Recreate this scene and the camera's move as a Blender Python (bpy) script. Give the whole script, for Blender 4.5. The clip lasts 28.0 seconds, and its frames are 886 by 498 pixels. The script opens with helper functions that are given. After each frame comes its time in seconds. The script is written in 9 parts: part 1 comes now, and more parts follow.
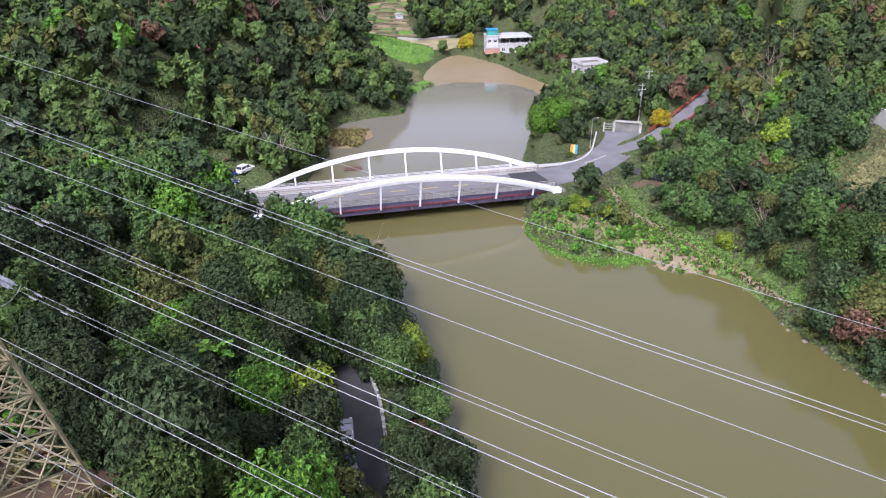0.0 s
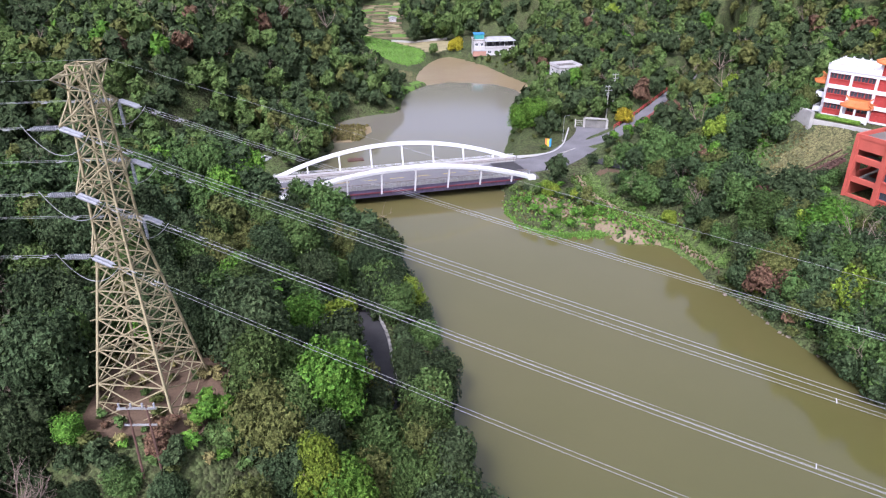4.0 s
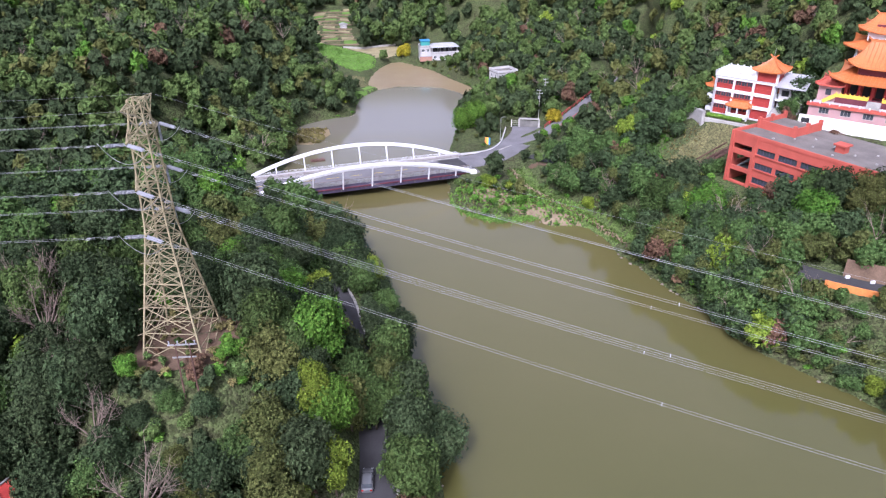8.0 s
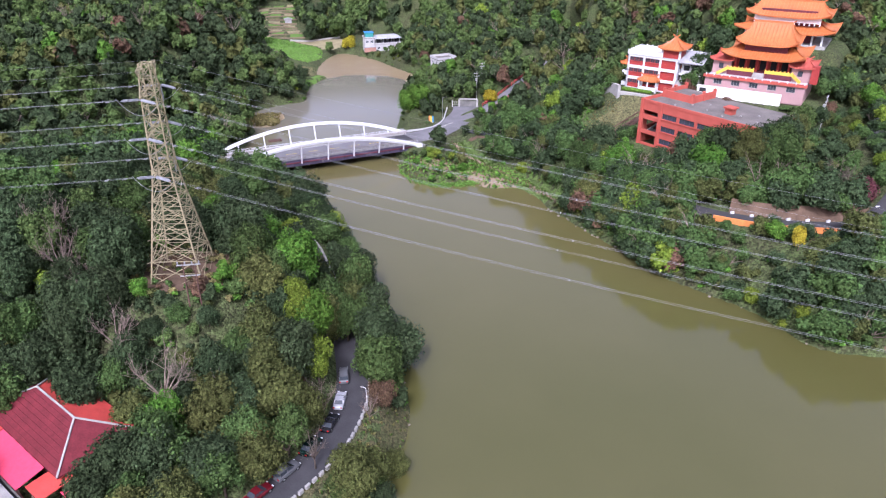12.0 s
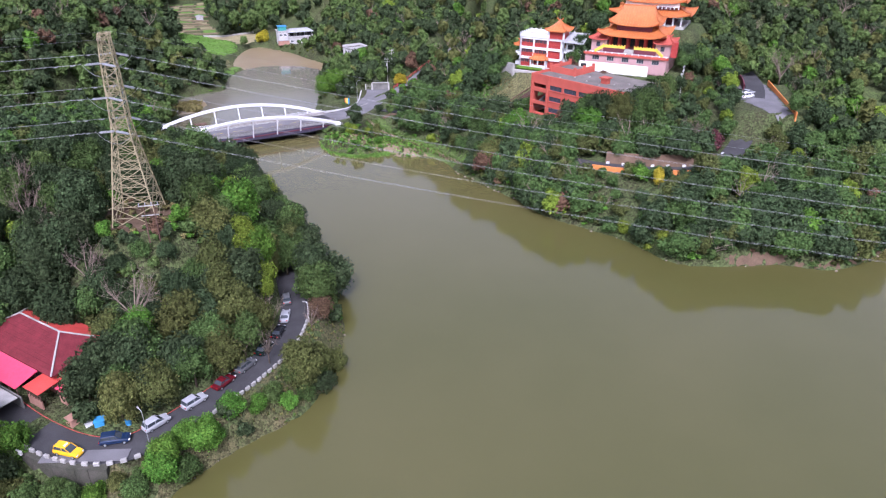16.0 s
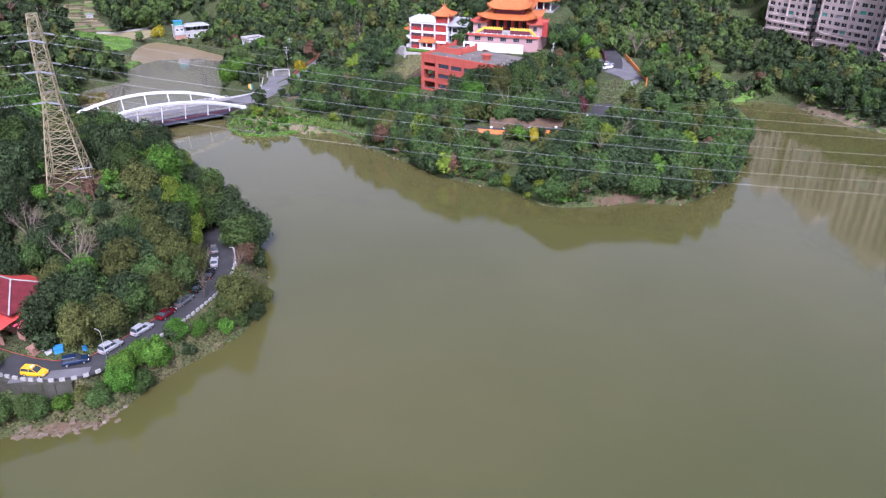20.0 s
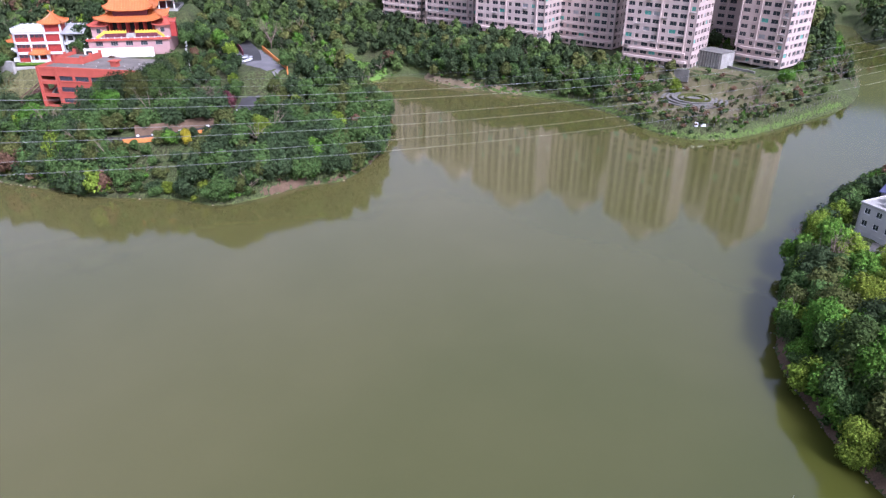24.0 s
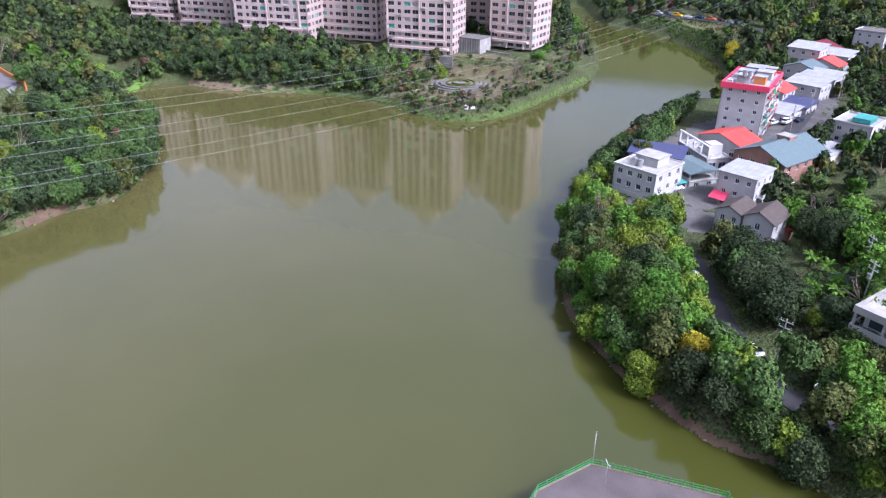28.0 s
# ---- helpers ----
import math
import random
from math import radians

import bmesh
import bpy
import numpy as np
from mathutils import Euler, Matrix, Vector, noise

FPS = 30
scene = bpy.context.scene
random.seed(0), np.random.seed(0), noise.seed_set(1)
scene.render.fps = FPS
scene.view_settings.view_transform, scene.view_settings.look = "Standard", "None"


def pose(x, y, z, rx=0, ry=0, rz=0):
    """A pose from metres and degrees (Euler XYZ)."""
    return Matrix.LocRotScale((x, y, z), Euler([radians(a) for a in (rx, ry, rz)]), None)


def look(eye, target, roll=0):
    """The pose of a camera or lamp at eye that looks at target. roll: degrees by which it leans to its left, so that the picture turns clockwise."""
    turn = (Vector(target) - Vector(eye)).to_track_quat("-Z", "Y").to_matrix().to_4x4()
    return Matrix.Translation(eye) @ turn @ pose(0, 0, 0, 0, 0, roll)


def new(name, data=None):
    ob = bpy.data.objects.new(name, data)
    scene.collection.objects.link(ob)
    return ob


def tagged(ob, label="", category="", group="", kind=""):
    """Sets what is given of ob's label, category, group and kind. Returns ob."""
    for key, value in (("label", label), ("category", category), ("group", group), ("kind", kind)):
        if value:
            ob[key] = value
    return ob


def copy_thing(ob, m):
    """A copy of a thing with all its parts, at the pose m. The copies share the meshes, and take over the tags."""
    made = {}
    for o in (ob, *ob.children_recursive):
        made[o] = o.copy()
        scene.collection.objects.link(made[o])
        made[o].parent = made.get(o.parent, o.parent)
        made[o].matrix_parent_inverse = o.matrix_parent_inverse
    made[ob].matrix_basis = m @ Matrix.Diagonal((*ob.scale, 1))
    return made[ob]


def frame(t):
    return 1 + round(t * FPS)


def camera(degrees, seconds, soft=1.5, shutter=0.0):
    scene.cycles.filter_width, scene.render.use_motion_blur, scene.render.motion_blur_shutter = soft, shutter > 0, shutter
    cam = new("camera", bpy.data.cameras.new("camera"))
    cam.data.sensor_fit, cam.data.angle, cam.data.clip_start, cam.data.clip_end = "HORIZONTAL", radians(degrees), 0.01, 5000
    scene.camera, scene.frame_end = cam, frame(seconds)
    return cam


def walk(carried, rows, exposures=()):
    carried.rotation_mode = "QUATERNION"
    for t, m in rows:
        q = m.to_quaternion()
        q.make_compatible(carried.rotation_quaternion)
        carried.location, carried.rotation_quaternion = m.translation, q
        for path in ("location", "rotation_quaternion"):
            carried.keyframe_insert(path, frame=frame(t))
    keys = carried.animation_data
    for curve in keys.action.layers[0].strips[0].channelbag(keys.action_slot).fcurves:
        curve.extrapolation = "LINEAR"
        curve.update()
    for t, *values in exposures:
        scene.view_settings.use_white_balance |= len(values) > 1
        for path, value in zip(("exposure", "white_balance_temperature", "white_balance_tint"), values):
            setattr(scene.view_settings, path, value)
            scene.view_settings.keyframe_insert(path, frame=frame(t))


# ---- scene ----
cam = camera(64.5, 28.0, 1.25)
PATH = [
    (0, (0.00, -0.00, 57.38), (0.00, 89.68, 13.14), -0.38),
    (0.5, (-0.01, -2.88, 58.17), (-0.02, 86.79, 13.90), -0.51),
    (1, (-0.04, -5.79, 58.97), (-0.08, 83.82, 14.59), -0.51),
    (1.5, (-0.10, -8.75, 59.78), (-0.16, 80.83, 15.33), -0.59),
    (2, (-0.15, -11.70, 60.60), (-0.17, 77.82, 16.05), -0.47),
    (2.5, (-0.20, -14.68, 61.44), (-0.14, 74.84, 16.87), -0.37),
    (4.5, (-0.32, -27.10, 65.42), (1.57, 62.36, 20.76), -0.26),
    (5, (-0.23, -30.09, 66.65), (2.26, 59.34, 21.97), -0.42),
    (5.5, (-0.17, -33.05, 67.94), (3.29, 56.27, 23.11), -0.20),
    (6, (-0.15, -35.98, 69.21), (4.50, 53.29, 24.38), -0.40),
    (6.5, (-0.18, -38.88, 70.40), (5.38, 50.28, 25.46), -0.19),
    (7, (-0.28, -41.83, 71.47), (5.86, 47.33, 26.60), -0.40),
    (7.5, (-0.51, -44.90, 72.39), (6.50, 44.15, 27.44), -0.04),
    (8, (-0.80, -47.98, 73.14), (6.88, 40.95, 28.05), -0.15),
    (8.5, (-1.07, -50.91, 73.76), (7.58, 37.84, 28.50), -0.03),
    (9, (-1.41, -53.66, 74.20), (7.71, 34.96, 28.77), -0.39),
    (9.5, (-1.87, -56.38, 74.44), (8.14, 32.11, 28.96), -0.57),
    (10, (-2.37, -59.21, 74.41), (8.40, 29.14, 28.82), -0.36),
    (10.5, (-2.86, -62.12, 74.21), (8.95, 26.10, 28.63), -0.16),
    (11, (-3.36, -65.07, 73.95), (9.63, 23.10, 28.58), -0.09),
    (11.5, (-3.92, -68.17, 73.74), (10.07, 19.89, 28.47), -0.08),
    (13.5, (-6.50, -80.90, 73.45), (12.74, 6.27, 28.38), 0.12),
    (14, (-7.11, -84.03, 73.21), (13.58, 2.83, 28.19), 0.20),
    (14.5, (-7.82, -87.14, 73.02), (14.34, -0.60, 28.06), 0.35),
    (15, (-8.57, -90.26, 72.95), (14.98, -4.08, 28.02), 0.34),
    (15.5, (-9.34, -93.39, 72.93), (15.60, -7.60, 28.02), 0.35),
    (16, (-10.17, -96.48, 72.89), (16.14, -11.08, 28.00), 0.42),
    (16.5, (-11.02, -99.49, 72.83), (16.69, -14.53, 27.95), 0.45),
    (17, (-11.94, -102.54, 72.80), (17.12, -18.04, 27.91), 0.42),
    (17.5, (-12.92, -105.57, 72.78), (17.51, -21.54, 27.90), 0.47),
    (18, (-13.91, -108.52, 72.73), (17.87, -25.00, 27.86), 0.46),
    (18.5, (-14.94, -111.47, 72.61), (18.21, -28.45, 27.79), 0.48),
    (19, (-16.03, -114.36, 72.50), (18.47, -31.87, 27.72), 0.53),
    (19.5, (-17.13, -117.18, 72.39), (18.75, -35.29, 27.59), 0.53),
    (20, (-18.06, -119.77, 72.33), (20.44, -39.13, 27.44), 0.60),
    (20.5, (-18.78, -121.94, 72.35), (24.54, -43.85, 27.34), 0.60),
    (21, (-19.29, -123.62, 72.47), (29.08, -48.62, 27.36), 0.57),
    (21.5, (-19.67, -124.91, 72.64), (34.48, -53.94, 27.58), 0.68),
    (23.5, (-19.81, -124.33, 72.35), (48.85, -67.35, 27.18), 0.41),
    (24, (-19.82, -124.24, 72.16), (52.01, -71.31, 27.00), 0.36),
    (24.5, (-19.83, -124.19, 71.97), (54.70, -75.13, 26.82), 0.36),
    (25, (-19.84, -124.23, 71.87), (56.93, -78.78, 26.68), 0.32),
    (25.5, (-19.80, -124.27, 71.84), (58.94, -82.40, 26.60), 0.36),
    (26, (-19.76, -124.27, 71.80), (60.76, -85.94, 26.56), 0.33),
    (26.5, (-19.75, -124.27, 71.75), (62.26, -89.29, 26.46), 0.34),
    (27, (-19.75, -124.24, 71.69), (63.42, -92.14, 26.38), 0.38),
    (27.5, (-19.77, -124.18, 71.65), (64.34, -94.72, 26.30), 0.41),
    (28, (-19.79, -124.15, 71.60), (64.99, -96.71, 26.22), 0.42),
]
walk(cam, [(t, look(eye, target, roll)) for t, eye, target, roll in PATH], [(0, 1.3, 5630, 23), (8, 1.3, 5500, 28), (17, 1.22, 5420, 30), (21, 1.22, 5350, 30), (25, 1.38, 5350, 28), (28, 1.42, 5350, 27)])

# ---- world, sun ----
world = bpy.data.worlds.new("world")
scene.world = world
world.use_nodes = True
wn = world.node_tree.nodes
sky = wn.new("ShaderNodeTexSky")
sky.sky_type, sky.sun_disc = "NISHITA", False
sky.sun_elevation, sky.sun_rotation = radians(48), radians(200)
sky.air_density, sky.dust_density, sky.ozone_density = 1.0, 6.0, 1.0
# thin overcast: the sky's blue is mostly washed out
veil = wn.new("ShaderNodeHueSaturation")
veil.inputs["Saturation"].default_value = 0.45
world.node_tree.links.new(sky.outputs[0], veil.inputs["Color"])
world.node_tree.links.new(veil.outputs[0], wn["Background"].inputs[0])
wn["Background"].inputs[1].default_value = 0.1
sun = new("sun", bpy.data.lights.new("sun", "SUN"))
sun.data.energy, sun.data.angle, sun.data.color = 1.5, radians(10), (1.0, 0.965, 0.92)
sun.matrix_world = look((0, 0, 0), (math.sin(radians(20)) * math.cos(radians(48)), math.cos(radians(20)) * math.cos(radians(48)), -math.sin(radians(48))))

# ---- materials ----
def mat(name, col, rough=0.8, metal=0.0, var=0.25, scale=1.5, fine=12.0, bump=0.15, hue=None, island=0.0, obj=0.0, trans=0.0):
    """A surface with stains at two scales, fine relief and, if asked, a shift for each piece."""
    m = bpy.data.materials.new(name)
    m.use_nodes = True
    t = m.node_tree
    n, link = t.nodes, t.links.new
    b = n["Principled BSDF"]
    b.inputs["Roughness"].default_value, b.inputs["Metallic"].default_value = rough, metal
    b.inputs["Specular IOR Level"].default_value = 0.5 if rough < 0.5 else 0.18
    co = n.new("ShaderNodeTexCoord")
    big, small = n.new("ShaderNodeTexNoise"), n.new("ShaderNodeTexNoise")
    for x, s, d in ((big, scale, 4.0), (small, fine, 3.0)):
        x.inputs["Scale"].default_value, x.inputs["Detail"].default_value = s, d
        link(co.outputs["Object"], x.inputs["Vector"])
    mix = n.new("ShaderNodeMix")
    mix.data_type = "RGBA"
    dark = tuple(c * (1 - var) for c in col) if hue is None else hue
    light = tuple(min(1, c * (1 + var * 0.6)) for c in col)
    mix.inputs["A"].default_value, mix.inputs["B"].default_value = (*dark, 1), (*light, 1)
    add = n.new("ShaderNodeMath")
    add.operation = "MULTIPLY_ADD"
    add.inputs[1].default_value, add.inputs[2].default_value = 0.45, 0.0
    link(small.outputs["Fac"], add.inputs[0])
    su = n.new("ShaderNodeMath")
    su.operation = "MULTIPLY_ADD"
    su.inputs[1].default_value = 0.6
    link(big.outputs["Fac"], su.inputs[0])
    link(add.outputs[0], su.inputs[2])
    ramp = n.new("ShaderNodeMapRange")
    ramp.inputs["From Min"].default_value, ramp.inputs["From Max"].default_value = 0.32, 0.72
    link(su.outputs[0], ramp.inputs["Value"])
    link(ramp.outputs[0], mix.inputs["Factor"])
    out = mix.outputs["Result"]
    for amount, kind, socket in ((island, "ShaderNodeNewGeometry", "Random Per Island"), (obj, "ShaderNodeObjectInfo", "Random")):
        if amount:
            r, h = n.new(kind), n.new("ShaderNodeHueSaturation")
            v = n.new("ShaderNodeMapRange")
            v.inputs["To Min"].default_value, v.inputs["To Max"].default_value = 1 - amount, 1 + amount
            link(r.outputs[socket], v.inputs["Value"])
            link(v.outputs[0], h.inputs["Value"])
            hu = n.new("ShaderNodeMapRange")
            hu.inputs["To Min"].default_value, hu.inputs["To Max"].default_value = 0.5 - amount * 0.05, 0.5 + amount * 0.04
            sh = n.new("ShaderNodeMath")
            sh.operation = "FRACT"
            sh7 = n.new("ShaderNodeMath")
            sh7.operation = "MULTIPLY"
            sh7.inputs[1].default_value = 7.13
            link(r.outputs[socket], sh7.inputs[0])
            link(sh7.outputs[0], sh.inputs[0])
            link(sh.outputs[0], hu.inputs["Value"])
            link(hu.outputs[0], h.inputs["Hue"])
            link(out, h.inputs["Color"])
            out = h.outputs["Color"]
    link(out, b.inputs["Base Color"])
    if bump:
        bp = n.new("ShaderNodeBump")
        bp.inputs["Strength"].default_value, bp.inputs["Distance"].default_value = bump, 0.1
        link(small.outputs["Fac"], bp.inputs["Height"])
        link(bp.outputs[0], b.inputs["Normal"])
    if trans:
        b.inputs["Transmission Weight"].default_value = trans
    return m


M = {}
M["white"] = mat("white_paint", (0.7, 0.7, 0.71), 0.45, var=0.12, bump=0.05)
M["steelyel"] = mat("pale_yellow_steel", (0.33, 0.285, 0.17), 0.55, 0.1, var=0.3)
M["galv"] = mat("galvanised_steel", (0.5, 0.51, 0.52), 0.45, 0.7, var=0.2)
M["wire"] = mat("aluminium_wire", (0.26, 0.265, 0.27), 0.55, 0.2, var=0.1, bump=0)
M["insul"] = mat("grey_glass_insulator", (0.3, 0.31, 0.33), 0.35, var=0.1, bump=0)
M["asphalt"] = mat("asphalt", (0.055, 0.054, 0.056), 0.9, var=0.35, scale=0.25, fine=8)
M["asphalt_pale"] = mat("worn_asphalt", (0.155, 0.15, 0.155), 0.9, var=0.3, scale=0.2, fine=8)
M["concrete"] = mat("weathered_concrete", (0.36, 0.35, 0.325), 0.85, var=0.35, scale=0.5)
M["concrete_dark"] = mat("stained_concrete", (0.17, 0.165, 0.152), 0.9, var=0.45, scale=0.4)
M["paint_line"] = mat("road_paint", (0.7, 0.7, 0.68), 0.7, var=0.25, scale=3)
M["yellow_line"] = mat("yellow_road_paint", (0.62, 0.45, 0.05), 0.7, var=0.25, scale=3)
M["girder"] = mat("red_brown_girder_paint", (0.13, 0.036, 0.048), 0.6, var=0.3)
M["rail_grey"] = mat("brownish_grey_rail_paint", (0.24, 0.21, 0.19), 0.7, var=0.25)
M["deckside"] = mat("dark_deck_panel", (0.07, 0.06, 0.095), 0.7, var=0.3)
M["red_wall"] = mat("brick_red_wall_paint", (0.44, 0.1, 0.07), 0.75, var=0.2, scale=0.3)
M["pink_wall"] = mat("pink_wall_paint", (0.42, 0.265, 0.255), 0.75, var=0.2, scale=0.3)
M["apt"] = mat("pinkish_tile_facade", (0.5, 0.405, 0.37), 0.7, var=0.14, scale=0.15, fine=3)
M["cream"] = mat("cream_wall", (0.78, 0.75, 0.68), 0.7, var=0.12, scale=0.3)
M["grey_wall"] = mat("grey_rendered_wall", (0.46, 0.46, 0.46), 0.8, var=0.25, scale=0.4)
M["white_wall"] = mat("off_white_wall", (0.46, 0.45, 0.44), 0.75, var=0.2, scale=0.35)
M["brick"] = mat("orange_brick_wall", (0.36, 0.2, 0.15), 0.85, var=0.3, scale=0.6)
M["orange_tile"] = mat("glazed_orange_roof_tile", (0.5, 0.155, 0.045), 0.42, var=0.2, scale=0.8)
M["orange"] = mat("orange_paint", (0.66, 0.24, 0.07), 0.6, var=0.2)
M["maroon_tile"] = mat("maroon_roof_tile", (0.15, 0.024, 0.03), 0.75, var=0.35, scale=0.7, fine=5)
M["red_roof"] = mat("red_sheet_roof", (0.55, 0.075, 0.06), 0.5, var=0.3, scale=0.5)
M["pink_roof"] = mat("faded_pink_awning", (0.72, 0.07, 0.13), 0.6, var=0.15)
M["red_dark"] = mat("deep_red_paint", (0.34, 0.05, 0.042), 0.5, var=0.2)
M["gold"] = mat("golden_yellow_paint", (0.75, 0.5, 0.07), 0.5, var=0.2)
M["blue_roof"] = mat("dark_blue_sheet_roof", (0.055, 0.06, 0.13), 0.45, var=0.2)
M["green_roof"] = mat("grey_green_sheet_roof", (0.12, 0.165, 0.17), 0.55, var=0.2)
M["teal"] = mat("teal_sheet", (0.06, 0.3, 0.27), 0.5, var=0.25)
M["flat_roof"] = mat("stained_flat_roof", (0.165, 0.15, 0.135), 0.9, var=0.4, scale=0.25)
M["pale_roof"] = mat("pale_sheet_roof", (0.34, 0.345, 0.355), 0.6, var=0.3, scale=0.4)
M["brown_tile"] = mat("brown_roof_tile", (0.09, 0.075, 0.065), 0.8, var=0.3)
# near-black: the shade inside unlit rooms and hollows is put into this colour
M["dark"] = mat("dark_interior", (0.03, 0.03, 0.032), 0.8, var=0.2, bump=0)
M["glass"] = mat("window_glass", (0.05, 0.06, 0.07), 0.08, var=0.2, bump=0)
M["green_glass"] = mat("green_window_film", (0.1, 0.4, 0.33), 0.3, var=0.2, bump=0)
M["stone"] = mat("pale_bank_stone", (0.2, 0.17, 0.135), 0.9, var=0.4, obj=0.25, island=0.25)
M["earth"] = mat("bare_earth", (0.13, 0.088, 0.058), 0.95, var=0.45, scale=0.4, fine=4)
M["bark"] = mat("grey_brown_bark", (0.13, 0.1, 0.075), 0.95, var=0.35, scale=3)
M["twig"] = mat("pale_bare_twigs", (0.2, 0.155, 0.125), 0.95, var=0.25, obj=0.2)
M["steel_red"] = mat("red_steel_handrail", (0.4, 0.06, 0.06), 0.5, var=0.2)
M["green_rail"] = mat("green_fence_paint", (0.02, 0.29, 0.06), 0.45, var=0.2)
M["rubber"] = mat("tyre_rubber", (0.02, 0.02, 0.02), 0.8, var=0.1, bump=0)
M["wood"] = mat("dark_weathered_timber", (0.12, 0.07, 0.055), 0.9, var=0.3)
M["blue"] = mat("blue_plastic_sheet", (0.05, 0.25, 0.5), 0.5, var=0.2)


def leafage(m, size, lo, hi, relief):
    """Breaks a surface into small leaves: each cell has its own tone and a rounded edge."""
    n, link = m.node_tree.nodes, m.node_tree.links.new
    b = n["Principled BSDF"]
    col = b.inputs["Base Color"].links[0].from_socket
    pos, cell, tone = n.new("ShaderNodeNewGeometry"), n.new("ShaderNodeTexVoronoi"), n.new("ShaderNodeMapRange")
    cell.inputs["Scale"].default_value = 1 / size
    link(pos.outputs["Position"], cell.inputs["Vector"])
    sep, h = n.new("ShaderNodeSeparateColor"), n.new("ShaderNodeHueSaturation")
    link(cell.outputs["Color"], sep.inputs[0])
    tone.inputs["To Min"].default_value, tone.inputs["To Max"].default_value = lo, hi
    link(sep.outputs[0], tone.inputs["Value"])
    link(tone.outputs[0], h.inputs["Value"])
    link(col, h.inputs["Color"])
    link(h.outputs["Color"], b.inputs["Base Color"])
    bp = n.new("ShaderNodeBump")
    bp.invert = True
    bp.inputs["Strength"].default_value, bp.inputs["Distance"].default_value = relief, size * 0.7
    link(cell.outputs["Distance"], bp.inputs["Height"])
    link(bp.outputs[0], b.inputs["Normal"])
    return m


def leaf(name, col, amount=0.22, size=0.2):
    m = mat(name, col, 0.75, var=0.42, scale=0.14, fine=1.6, bump=0, island=amount, obj=0.22)
    m.node_tree.nodes["Principled BSDF"].inputs["Specular IOR Level"].default_value = 0.06
    return leafage(m, size, 0.5, 1.5, 0.8)


LEAF = {
    "dark": leaf("dark_evergreen_leaves", (0.039, 0.059, 0.025)),
    "mid": leaf("mid_green_leaves", (0.06, 0.099, 0.028)),
    "olive": leaf("olive_leaves", (0.084, 0.097, 0.029)),
    "lime": leaf("fresh_lime_leaves", (0.135, 0.192, 0.023)),
    "bright": leaf("bright_green_leaves", (0.074, 0.162, 0.022)),
    "brown": leaf("russet_leaves", (0.12, 0.075, 0.045)),
    "red": leaf("dull_red_leaves", (0.11, 0.04, 0.042)),
    "yellow": leaf("yellow_blossom_and_leaves", (0.34, 0.3, 0.022)),
    "grass": leaf("long_grass", (0.06, 0.115, 0.02)),
    "field": leaf("young_field_grass", (0.12, 0.22, 0.04)),
    "dry": leaf("dry_grass", (0.15, 0.135, 0.052)),
}

